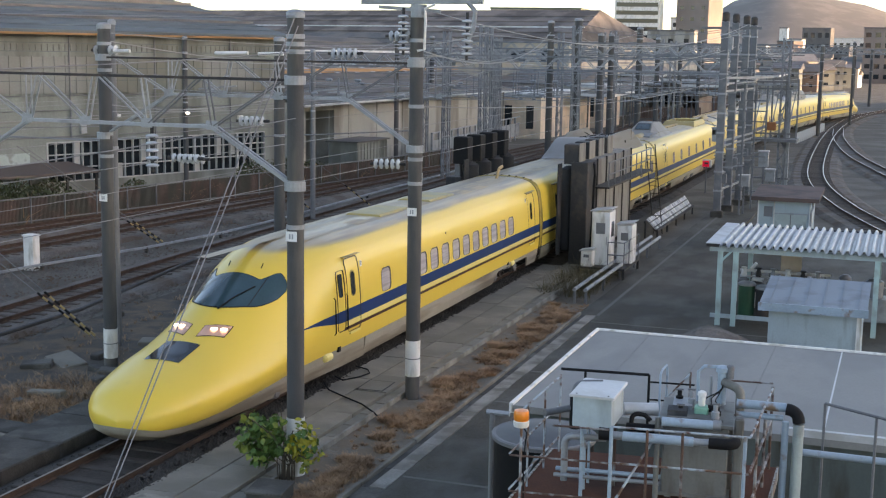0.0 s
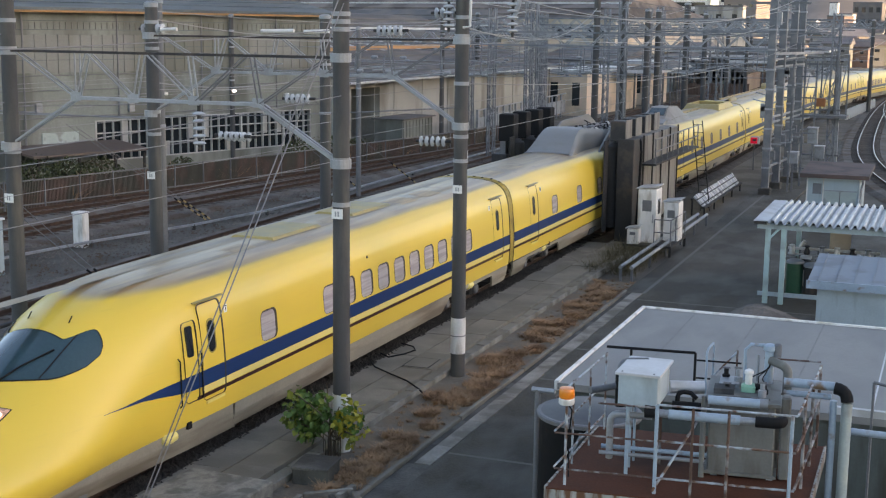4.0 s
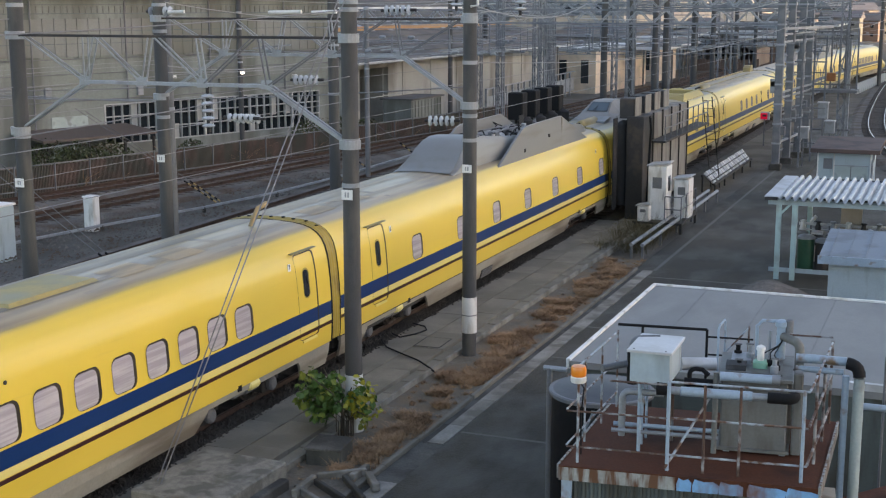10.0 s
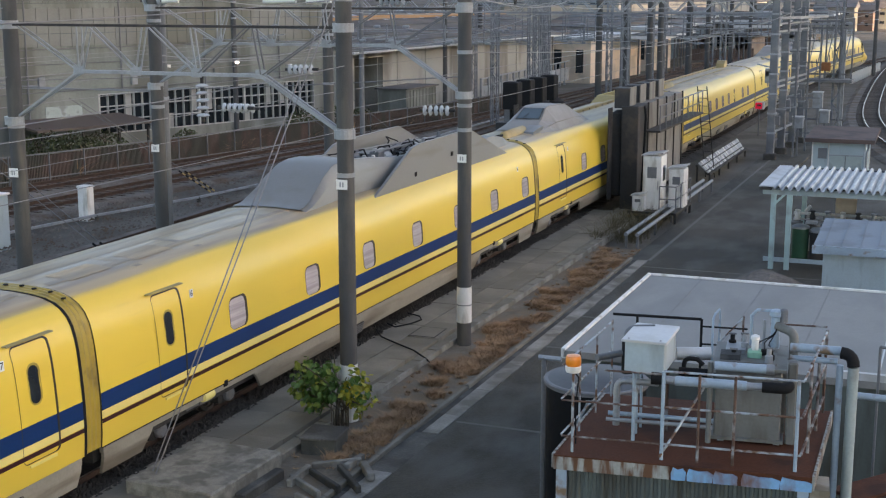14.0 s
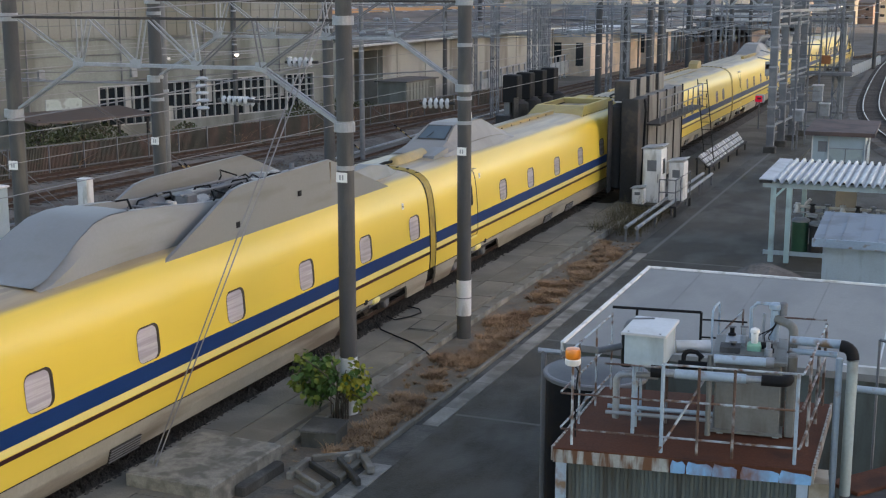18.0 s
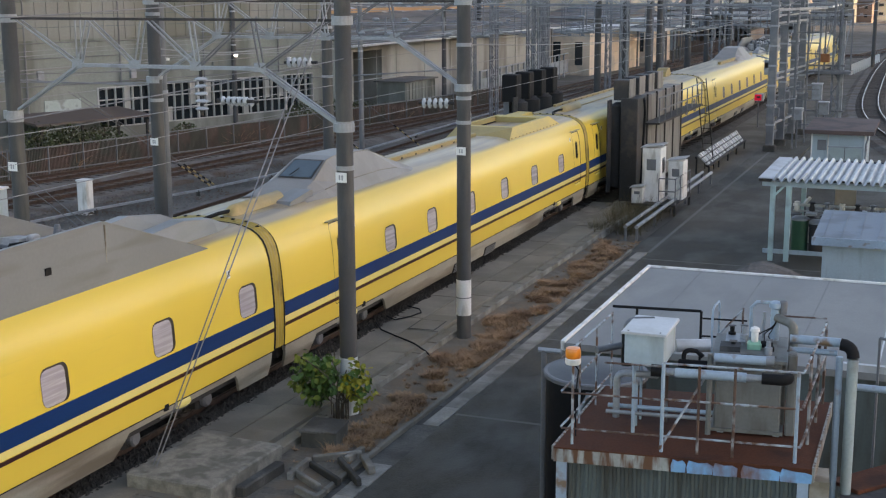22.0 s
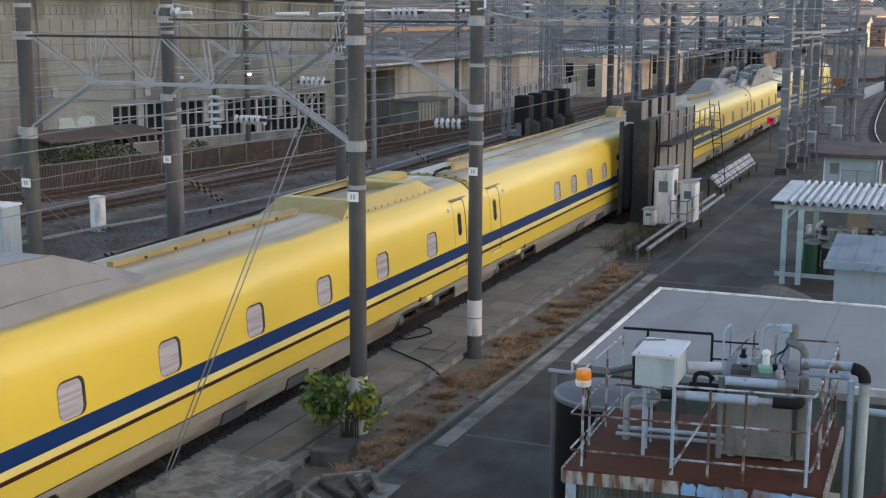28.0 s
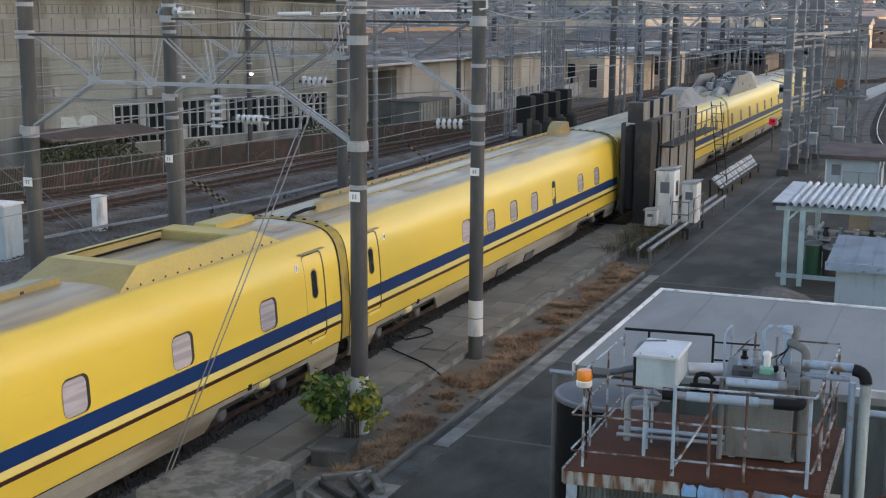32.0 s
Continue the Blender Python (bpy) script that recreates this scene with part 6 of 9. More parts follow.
for x, y, z, hh in ((7.35, 78.2, 2.1, 0.9), (7.6, 80.0, 1.1, 0.7), (6.75, 74.2, 1.3, 0.6)):
    cabx = thing("switch_cabinet", "pale blue-grey switch cabinet on a post", "cabinet", "switch cabinets", pose(x, y, 0))
    part("body", Geo().cbox(-0.28, 0.28, -0.2, 0.2, z, z + hh, 0.03), M["galv"], cabx)
    part("post", Geo().bar((0, 0, -0.3), (0, 0, z), 0.09), M["galvdark"], cabx)
    part("lid", Geo().cbox(-0.32, 0.32, -0.24, 0.24, z + hh, z + hh + 0.06, 0.02), M["corr"], cabx)
# crossarms on top of the big portal
ca = thing("portal_crossarm", "steel crossarm with wires at the portal heads", "crossarm")
part("arm", Geo().bar((3.9, 75.0, 10.05), (7.2, 75.0, 10.05), 0.14), M["galvdark"], ca)
part("arm", Geo().bar((5.4, 72.0, 7.3), (7.4, 80.5, 7.3), 0.14), M["galv"], ca)
part("arm", Geo().bar((5.2, 78.0, 6.9), (7.9, 78.0, 6.9), 0.12), M["galv"], ca)
for y, x0, x1, z in ((72.0, -21.0, 5.4, 7.55), (82.0, -4.9, 6.2, 8.4), (104.0, -5.3, 6.0, 8.4), (91.5, -20.4, -5.3, 8.0), (98, -21, 4.0, 8.5), (112.5, -26, -12, 7.7), (131, -26, 4.2, 7.9), (150, -24, 4, 8.6), (166, -25, 4, 9.0), (176, -21, 8.2, 9.2), (222, -18, 20, 9.0), (260, -14, 22, 9.0)):
    far_beam(y, x0, x1, z)
pole("line_pole", -13.4, 60.5, -0.4, 8.5, 0.12, "slim grey pole behind the portal", FAR, None, None, (5.4, 7.2), mat="galvdark")


yl = thing("yard_lamp", "small lit white lamp on a line pole", "lamp", "", pose(-22.45, 63.5, 4.9))
part("arm", Geo().bar((-0.25, 0.2, 0.05), (0, 0, 0.08), 0.05), M["galvdark"], yl)
part("hood", Geo().lathe([(0.16, 0.05), (0.10, 0.14), (0.03, 0.18)], 12), M["galvdark"], yl, "", True)
part("bulb", Geo().lathe([(0.03, -0.10), (0.10, -0.06), (0.12, 0.0), (0.10, 0.05)], 12), M["whitelight"], yl, "lit white bulb", True)


def wire(name, pts, r=0.012, mat="wire", label="thin bare overhead wire", sag=0.0):
    a, b = Vector(pts[0]), Vector(pts[-1])
    if len(pts) == 2:
        n = 14
        pts = [a + (b - a) * (k / n) - Vector((0, 0, sag * 4 * (k / n) * (1 - k / n))) for k in range(n + 1)]
    return solid(name, Geo().path(pts, r, 5), M[mat], label, "wire", "overhead wires")


# contact and messenger wires over the tracks
for x, z, r in ((0.0, 5.05, 0.008), (0.0, 6.1, 0.009), (0.0, 5.6, 0.006)):
    wire("overhead_wire", [(x, -5, z), (x, 23.6, z), (x, 30.1, z), (x, 76, z), (x, 130, z), (2.5, 200, z)], r)
for x, z in ((-12.6, 5.1), (-12.6, 6.0), (-18.5, 5.1), (-18.5, 6.0), (-21.0, 5.1), (-21.0, 6.0)):
    wire("overhead_wire", [(x - 0.5, 10, z), (x, 58, z), (x + 1.0, 112, z), (x + 2.5, 190, z)], 0.011)
for x, z, s in ((-5.3, 8.9, 0.5), (-4.9, 8.3, 0.6), (3.7, 9.2, 0.6), (3.4, 8.5, 0.7), (3.9, 7.2, 0.7), (-5.0, 6.8, 0.7)):
    wire("feeder_wire", [(-4.62 if x < 0 else 3.68, 23.6, z), (x, -6, z - 0.1)], 0.010, sag=s * 0.4)
    wire("feeder_wire", [(x, 30.1, z), (x + (2.5 if x > 0 else -4), 76, z + 0.6)], 0.012, sag=s)
for a, b, s in (((3.7, 30.1, 9.6), (6.5, 74, 10.2), 1.1), ((3.7, 30.1, 8.6), (-6.35, 80.5, 9.8), 1.0), ((-5.3, 30.1, 8.7), (-20.4, 89.7, 9.2), 1.0), ((-5.3, 30.1, 7.0), (-6.6, 43.2, 6.8), 0.3),
                ((-40.5, 40, 5.2), (-6.6, 43.2, 5.9), 0.4), ((-39.5, 43, 6.4), (-5.25, 30.1, 6.0), 0.4), ((-37.8, 48, 5.0), (3.6, 30.1, 6.6), 0.6), ((-20.4, 89.7, 9), (-26, 131, 8.4), 0.8),
                ((-6.35, 80.5, 10.2), (6.3, 75, 10.2), 0.6), ((-6.35, 80.5, 9.5), (-5.3, 104, 10.2), 0.5), ((-4.95, 82, 10.4), (6.4, 78.6, 10.2), 0.6), ((-4.95, 82, 9.6), (-6, 128, 9.2), 1.0), ((-26, 131, 8.6), (4.2, 130, 8.8), 1.2),
                ((-6.6, 43.2, 8.7), (-9, 76, 9.7), 0.5), ((-6.6, 43.2, 8.0), (-10.2, 98, 9.4), 0.9), ((6.1, 71.8, 9.9), (4.2, 130, 9), 0.8), ((6.1, 71.8, 7.4), (8.2, 176, 9.5), 1.5)):
    wire("feeder_wire", [a, b], 0.016, sag=s)
# stays of the first portals, with yellow and black guards at the foot
for a, b in (((3.66, 23.45, 9.15), (2.07, 18.46, -0.06)), ((3.74, 23.45, 9.0), (2.20, 18.36, -0.06))):
    wire("stay_wire", [a, b], 0.013, "wire", "taut steel stay wire from a pole head")


def stay(foot, top, label="steel stay with a yellow and black guard"):
    t = thing("guarded_stay", label, "stay", "guarded stays")
    a, b = Vector(foot), Vector(top)
    part("stay_wire", Geo().tube(a, b, 0.014, 6), M["galvdark"], t)
    d = (b - a).normalized()
    for k in range(10):
        part("guard_band", Geo().tube(a + d * (0.15 + 0.2 * k), a + d * (0.35 + 0.2 * k), 0.035, 8), M["black"] if k % 2 else M["bamboo"], t)


stay((-7.75, 32.97, -0.25), (-13.63, 29.41, 5.83))
stay((-7.52, 32.90, -0.25), (-12.75, 29.26, 5.96))
stay((-15.91, 50.0, -0.2), (-18.55, 43.6, 4.48))
stay((-15.94, 50.37, -0.2), (-18.1, 43.69, 4.36))
stay((-14.4, 63.0, -0.2), (-18.0, 58, 4.6))
stay((-12.8, 67.0, -0.2), (-17.0, 62, 4.8))


# cross-span wires with droppers and small insulators between the yard masts
rw = random.Random(41)
for y, xa, xb, zs in ((60.4, -22.7, -6.6, (6.3, 7.0)), (76, -26, -9.0, (5.6, 6.4, 7.2, 7.9)), (76, -9.0, 5.6, (6.0, 6.8, 7.4)), (90, -20.4, -5.5, (5.4, 6.2, 6.9)), (98, -21, -10.2, (5.0, 5.8, 6.5, 7.3)), (98, -10.2, 4.0, (5.6, 6.6, 7.4)),
                      (112, -26, -5.3, (4.4, 5.2, 6.0, 6.8)), (125, -13, 5.5, (5.0, 6.0, 7.0)), (145, -16, 6, (4.6, 5.6, 6.8)), (165, -25, 8, (4.0, 5.2, 6.4, 7.4))):
    for z in zs:
        wire("span_wire", [(xa, y, z), (xb, y, z + rw.uniform(-0.15, 0.15))], 0.022 if y < 100 else 0.03, "galv", "steel span wire across the yard", 0.12)
    for k in range(4):
        x = rw.uniform(xa + 1, xb - 1)
        sp = thing("span_fitting", "small grey fitting with insulators on the span wires", "fitting", "span fittings", pose(x, y, 0))
        part("dropper", Geo().bar((0, 0, zs[0]), (0.05, 0, zs[-1] + 0.1), 0.06), M["galvblue"], sp)
        for j in range(2):
            part("fitting_insulator", Geo().lathe([(0.04, 0), (0.08, 0.04), (0.08, 0.32), (0.04, 0.36)], 8, (0.1 + 0.8 * j, 0, zs[j % len(zs)]), "x"), M["galv"], sp)
        part("arm", Geo().bar((-0.6, 0, zs[0] + 0.05), (1.6, 0.1, zs[0] + 0.25), 0.07), M["galv"], sp)
for x, y, h in ((-14.5, 84, 9.8), (-10.8, 80.6, 10.2), (-4.6, 80.2, 10.2), (-6.6, 100, 10.2), (-3.3, 108, 9.6), (-8.6, 132, 10), (-15.2, 98, 9.6), (-20.5, 96, 9.0), (8.1, 81, 9.6)):
    steel_mast(x, y, h, 0.42)


# ---- the washing plant the train passes through ----
def washer():
    t = thing("train_washer", "dark grey upright train washing machine beside the track", "train washer")
    for s in (1, -1):
        n = 5
        for k in range(n):
            y0 = 51.6 + k * 1.75
            x0, x1 = (2.35, 3.05) if s > 0 else (-3.05, -2.35)
            # shaded front and far panels are coloured black, near ones in the lit tone
            part("panel", Geo().cbox(x0, x1, y0 + 0.02, y0 + 1.71, 0.35 if k else -0.28, 4.15 if s > 0 else 3.3, 0.03), M["darktone"] if k == 0 or s < 0 else M["washerlit"], t, "tall housing panel, its lit or shaded tone in the colour")
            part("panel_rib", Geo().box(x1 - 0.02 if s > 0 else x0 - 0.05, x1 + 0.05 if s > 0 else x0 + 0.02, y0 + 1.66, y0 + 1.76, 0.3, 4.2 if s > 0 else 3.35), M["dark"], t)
            part("leg", Geo().bar((x0 + 0.35, y0 + 0.9, -0.3), (x0 + 0.35, y0 + 0.9, 0.4), 0.16), M["dark"], t)
        for k in range(4):
            y0 = 51.7 + k * 1.75
            x = 2.36 if s > 0 else -2.62
            part("motor_box", Geo().cbox(x - 0.34 if s > 0 else x - 0.15, x + 0.30 if s > 0 else x + 0.5, y0, y0 + (0.95 if s > 0 else 0.7), 4.05 if s > 0 else 3.85, 4.86 if s > 0 else 4.98, 0.04), M["darktone"] if s > 0 else M["black"], t, "box over a brush drive")
            if s < 0:
                part("drive_stem", Geo().box(x - 0.12, x + 0.12, y0 + 0.15, y0 + 0.55, 3.28, 3.87), M["galvdark"], t)
                part("junction_box", Geo().cbox(x + 0.15, x + 0.42, y0 + 0.95, y0 + 1.15, 3.5, 3.85, 0.02), M["bluewhite"], t, "small pale junction box")
            if s > 0:
                # thin pale plate puts light on the box's outer side
                part("side_plate", Geo().box(x + 0.30, x + 0.33, y0 - 0.04, y0 + 1.0, 4.05, 4.90), M["washerlit"], t, "pale plate added for the lit side of a drive box")
            part("brush", Geo().lathe([(0.10, 0.4), (0.34, 0.5), (0.36, 2.2), (0.34, 3.8), (0.10, 3.95)], 14, (s * 2.12, y0 + 0.45, 0)), M["brush"], t, "tall dark rotating brush", True)
        part("splash_sheet", Geo().box(s * 2.0 - 0.02, s * 2.0 + 0.02, 50.9, 51.5, 0.4, 4.1), M["brush"], t, "dark hanging splash sheet")
    # gallery with a handrail on the outer side
    part("gallery", Geo().box(3.12, 3.75, 52.6, 62.0, 3.02, 3.10), M["dark"], t, "narrow steel gallery")
    for k in range(9):
        part("gallery_post", Geo().bar((3.7, 52.7 + k * 1.15, 3.1), (3.7, 52.7 + k * 1.15, 4.1), 0.045), M["galvdark"], t)
    for z in (3.6, 4.1):
        part("gallery_rail", Geo().bar((3.7, 52.6, z), (3.7, 62.0, z), 0.045), M["galvdark"], t)
    for x in (3.42, 3.86):
        part("ladder_rail", Geo().bar((x + 0.15, 64.2, -0.3), (x, 62.0, 4.3), 0.04), M["dark"], t)
    for k in range(12):
        f = (k + 0.5) / 12
        part("rung", Geo().bar((3.57 - 0.15 * f, 64.2 - 2.2 * f, -0.3 + 4.6 * f), (4.01 - 0.15 * f, 64.2 - 2.2 * f, -0.3 + 4.6 * f), 0.025), M["dark"], t)
    part("hose", Geo().path([(3.1, 52.3, 0.5), (3.2, 52.3, 3.6), (3.12, 52.5, 4.0), (3.0, 52.8, 4.1)], 0.05, 8), M["black"], t)
    for s in (1, -1):
        part("footing", Geo().cbox(2.2 if s > 0 else -3.2, 3.2 if s > 0 else -2.2, 51.3, 60.6, -0.35, -0.05, 0.04), M["concrete_dark"], t)
    return t


washer()
# a second, flatter wash stage of slanted panels
ws = thing("spray_rack", "row of slanted pale spray panels on a low frame", "spray rack")
for k in range(30):
    part("spray_panel", Geo().cbox(-0.36, 0.36, -0.12 if k % 5 else -0.05, 0.12, -0.03, 0.03, 0.01, pose(3.80, 62.4 + k * 0.37, 0.36 + 0.03 * (k % 2), 0, 44 + 5 * (k % 3), 0)), M["white" if k % 4 == 1 else "corr"], ws)
for x, z in ((3.5, 0.50), (4.1, 0.12)):
    part("rack_frame", Geo().bar((x, 62.1, z), (x, 73.4, z), 0.1), M["dark"], ws)
    for k in range(5):
        part("rack_leg", Geo().bar((x, 62.3 + k * 2.7, -0.3), (x, 62.3 + k * 2.7, z), 0.08), M["dark"], ws)
for x, z in ((3.74, 0.49), (3.97, 0.28)):
    part("spray_bar", Geo().tube((x, 62.2, z), (x, 73.3, z), 0.03, 6), M["darktone"], ws, "dark spray bar")

def cabinet(x, y, w, d, h, z0, label, mat="white"):
    t = thing("control_cabinet", label, "cabinet", "cabinets by the washer", pose(x, y, 0))
    part("body", Geo().cbox(-w / 2, w / 2, -d / 2, d / 2, z0, z0 + h, 0.02), M[mat], t)
    part("roof", Geo().prism([(-w / 2 - 0.06, z0 + h), (w / 2 + 0.06, z0 + h + 0.10), (w / 2 + 0.06, z0 + h + 0.14), (-w / 2 - 0.06, z0 + h + 0.04)], -d / 2 - 0.06, d / 2 + 0.06), M["corr"], t)
    part("door", Geo().box(-w / 2 + 0.05, w / 2 - 0.05, -d / 2 - 0.015, -d / 2 - 0.003, z0 + 0.08, z0 + h - 0.08), M[mat], t)
    part("window", Geo().box(-w / 4, w / 4, -d / 2 - 0.02, -d / 2 - 0.016, z0 + h * 0.6, z0 + h * 0.8), M["galvdark"], t)
    part("handle", Geo().box(w / 2 - 0.13, w / 2 - 0.10, -d / 2 - 0.05, -d / 2 - 0.015, z0 + h * 0.4, z0 + h * 0.55), M["steel"], t)
    return t


cb = cabinet(3.92, 51.0, 0.74, 1.0, 2.20, 0.12, "white sheet-metal control cabinet on a small deck")
part("side_window", Geo().box(0.37, 0.38, -0.2, 0.2, 1.3, 1.9), M["darkglass"], cb)
cabinet(4.72, 51.8, 0.60, 0.9, 1.55, 0.18, "pale grey pump cabinet on a small deck")
cabinet(3.5, 50.2, 0.45, 0.5, 0.6, 0.18, "small white switch box on a post")
dk = thing("service_deck", "small steel service deck with handrail and pipes below", "deck")
part("deck_plate", Geo().box(3.1, 5.05, 49.9, 53.0, 0.10, 0.18), M["dark"], dk)
for x, y in ((3.2, 50.0), (5.0, 50.0), (3.2, 52.9), (5.0, 52.9)):
    part("deck_leg", Geo().bar((x, y, -0.3), (x, y, 0.12), 0.09), M["dark"], dk)
for x in (4.35, 5.0):
    part("deck_post", Geo().bar((x, 50.0, 0.18), (x, 50.0, 1.2), 0.04), M["galvdark"], dk)
for y in (51.0, 52.0, 52.9):
    part("deck_post", Geo().bar((5.0, y, 0.18), (5.0, y, 1.2), 0.04), M["galvdark"], dk)
for z in (0.7, 1.2):
    part("deck_rail", Geo().bar((5.0, 50.0, z), (5.0, 52.9, z), 0.04).bar((4.35, 50.0, z), (5.0, 50.0, z), 0.04), M["galvdark"], dk)
pb = thing("pipe_barrier", "low pair of grey pipes on short posts", "barrier")
for x in (4.35, 4.75):
    part("pipe", Geo().tube((x, 44.6, 0.22), (x, 59.3, 0.22), 0.07, 10), M["galv"], pb, "", True)
for k in range(6):
    for x in (4.35, 4.75):
        part("post", Geo().bar((x, 44.7 + k * 2.9, -0.3), (x, 44.7 + k * 2.9, 0.2), 0.08), M["galvdark"], pb)

# red signal on a short mast beside the track
rs = thing("signal_lamp", "small red signal lamp on a short post", "signal", "", pose(3.15, 84.5, 0))
part("post", Geo().bar((0, 0, -0.3), (0, 0, 1.5), 0.08), M["galvdark"], rs)
part("housing", Geo().cbox(-0.27, 0.30, 0.0, 0.25, 1.38, 1.88, 0.05), M["bluewhite"], rs)
part("lens", Geo().cbox(-0.25, 0.17, -0.06, 0.0, 1.42, 1.80, 0.04), M["red"], rs, "glowing red lens")
part("hood", Geo().box(-0.12, 0.12, -0.10, -0.06, 1.58, 1.70), M["darktone"], rs)

# ---- the low building and the platform with pumps beside the road ----
Z1, Z2 = 2.5, 3.0
M["seamgrey"] = material("roof_lap_grey", (0.195, 0.193, 0.188), 0.7, 0, 0.2, 1.5, 20, 0.05)
fb = thing("flat_roof_building", "low building with a grey coated flat roof and pale edge", "building")
part("wall", Geo().box(9.05, 17.5, 21.3, 27.8, -0.3, Z1 - 0.14), M["greywall"], fb)
part("roof", Geo().box(8.95, 17.6, 21.2, 27.9, Z1 - 0.14, Z1 - 0.02), M["flatroof"], fb, "grey coated roof with faint seams")
for x0, x1, y0, y1 in ((8.90, 8.98, 21.2, 27.95), (8.98, 17.6, 27.87, 27.95)):
    part("roof_edge", Geo().cbox(x0, x1, y0, y1, Z1 - 0.16, Z1 + 0.02, 0.01), M["white"], fb, "pale metal roof edge")
for k in range(6):
    x = 10.1 + 1.35 * k
    part("roof_seam", Geo().box(x, x + 0.03, 21.25, 27.86, Z1 - 0.025, Z1 - 0.015), M["seamgrey"] if k != 3 else M["corr"], fb)
part("parapet", Geo().box(13.6, 17.6, 21.2, 21.3, Z1 - 0.02, Z1 + 0.10), M["corr"], fb)

M["hoodcream"] = material("grimy_cream_hood", (0.36, 0.33, 0.27), 0.6, 0, 0.12, 2, 25, 0.05, (0.2, 0.17, 0.12), 0.3, 2.0)
sh = thing("pump_shed", "small shed with a rust-brown sheet roof and flaking blue fascia", "shed")
x0, x1, y0, y1 = 10.72, 13.80, 14.85, 17.5
part("roof", Geo().prism([(x0, y0), (x1, y0), (x1 + 0.27, y1), (x0 + 0.27, y1)], Z2 - 0.06, Z2, "z"), M["rustroof"], sh, "rust-brown sheet roof")
part("fascia_plate", Geo().box(x0, x0 + 1.42, y0 - 0.03, y0, Z2 - 0.18, Z2 - 0.005), M["fasciawhite"], sh, "white fascia plate with rust streaks")
part("fascia_rust", Geo().box(x0 + 1.42, x1, y0 - 0.022, y0, Z2 - 0.18, Z2 - 0.005), M["rustroof"], sh, "bare rusted fascia")
for k, (xa, w) in enumerate(((x0 + 1.44, 0.17), (x0 + 1.63, 0.30), (x0 + 1.94, 0.28), (x0 + 2.27, 0.44), (x0 + 2.72, 0.36))):
    part("fascia_flake", Geo().prism([(xa, Z2 - 0.178), (xa + w * 0.3, Z2 - 0.182), (xa + w, Z2 - 0.176), (xa + w + 0.006, Z2 - 0.07), (xa + w * 0.8, Z2 - 0.025 - 0.006 * k), (xa + w * 0.45, Z2 - 0.045), (xa + 0.02, Z2 - 0.02), (xa - 0.005, Z2 - 0.10)], y0 - 0.032, y0 - 0.022),
         M["skyblue"], sh, "flaking sky-blue paint plate")
for xa in (x0 - 0.03, x1):
    part("fascia_side", Geo().prism([(xa, y0), (xa + 0.03, y0), (xa + 0.30, y1), (xa + 0.27, y1)], Z2 - 0.17, Z2 + 0.012, "z"), M["fasciawhite"], sh, "white fascia with rust streaks")
part("drip_edge", Geo().box(x0, x1, y0 - 0.035, y0 + 0.02, Z2 - 0.01, Z2 + 0.008), M["rustroof"], sh)
g = Geo()
k = 0
x = x0 + 0.08
pts = []
while x < x1 - 0.08:
    pts += [(x, y0 + 0.06), (x + 0.035, y0 + 0.06), (x + 0.05, y0 + 0.085), (x + 0.085, y0 + 0.085)]
    x += 0.1
g.sheet([[(px, py, zz) for px, py in pts] for zz in (-0.3, Z2 - 0.12)])
part("front_wall", g, M["greywall"], sh, "ribbed grey-green sheet wall")
for xx in (x0 + 0.03, x1 - 0.16):
    part("corner_post", Geo().box(xx, xx + 0.13, y0 + 0.0, y0 + 0.05, -0.3, Z2 - 0.16), M["pipeblue"], sh)
part("side_wall", Geo().box(x1 - 0.06, x1 - 0.02, y0 + 0.1, y1 - 0.1, -0.3, Z2 - 0.1).box(x0 + 0.02, x0 + 0.06, y0 + 0.1, y1 - 0.1, -0.3, Z2 - 0.1).box(x0, x1, y1 - 0.1, y1 - 0.06, -0.3, Z2 - 0.1),
     M["greywall"], sh)

part("fan_hood", Geo().prism([(y0 + 0.25, Z2 - 0.25), (y0 + 0.75, Z2 - 0.25), (y0 + 0.75, Z2 - 0.75), (y0 + 0.45, Z2 - 0.85), (y0 + 0.25, Z2 - 0.6)], x1 - 0.02, x1 + 0.22, "x"), M["hoodcream"], sh, "cream fan hood on the side wall")

SHED_TURN = pose(10.73, 14.74, 0) @ Matrix.Rotation(radians(6.7), 4, "Z") @ pose(-10.72, -14.85, 0)
sh.matrix_basis = SHED_TURN
SHED_INNER = pose(0.13, 0, 0) @ SHED_TURN
hr = thing("handrail", "rust-spotted pale blue handrail round the shed roof", "handrail", "", SHED_TURN)


def rails(a, b, heights, mat, r=0.013):
    for z in heights:
        part("rail", Geo().tube((*a, z), (*b, z), r, 8), M[mat], hr, "", True)


def posts(places, top, mat, r=0.014, foot=3.0):
    for x, y in places:
        part("post", Geo().tube((x, y, foot), (x, y, top), r, 8), M[mat], hr, "", True)


FL, FC, FR, BL, BR = (10.78, 15.0), (12.02, 15.0), (13.66, 15.0), (11.08, 17.4), (13.96, 17.4)
rails(FL, FC, (3.20, 3.66), "rustdark")
rails((11.3, 15.0), FC, (4.08,), "rustdark")
rails(FC, FR, (3.20, 3.67, 4.12), "rustwhite", 0.015)
rails(FL, BL, (3.22, 3.68, 4.10), "rustwhite")
rails(FR, BR, (3.22, 3.68), "rustdark", 0.018)
rails(FR, BR, (4.13,), "rustwhite", 0.015)
rails(BL, (12.30, 17.4), (4.20,), "black", 0.02)
rails((12.32, 17.4), (12.92, 17.4), (3.85, 4.1), "black")
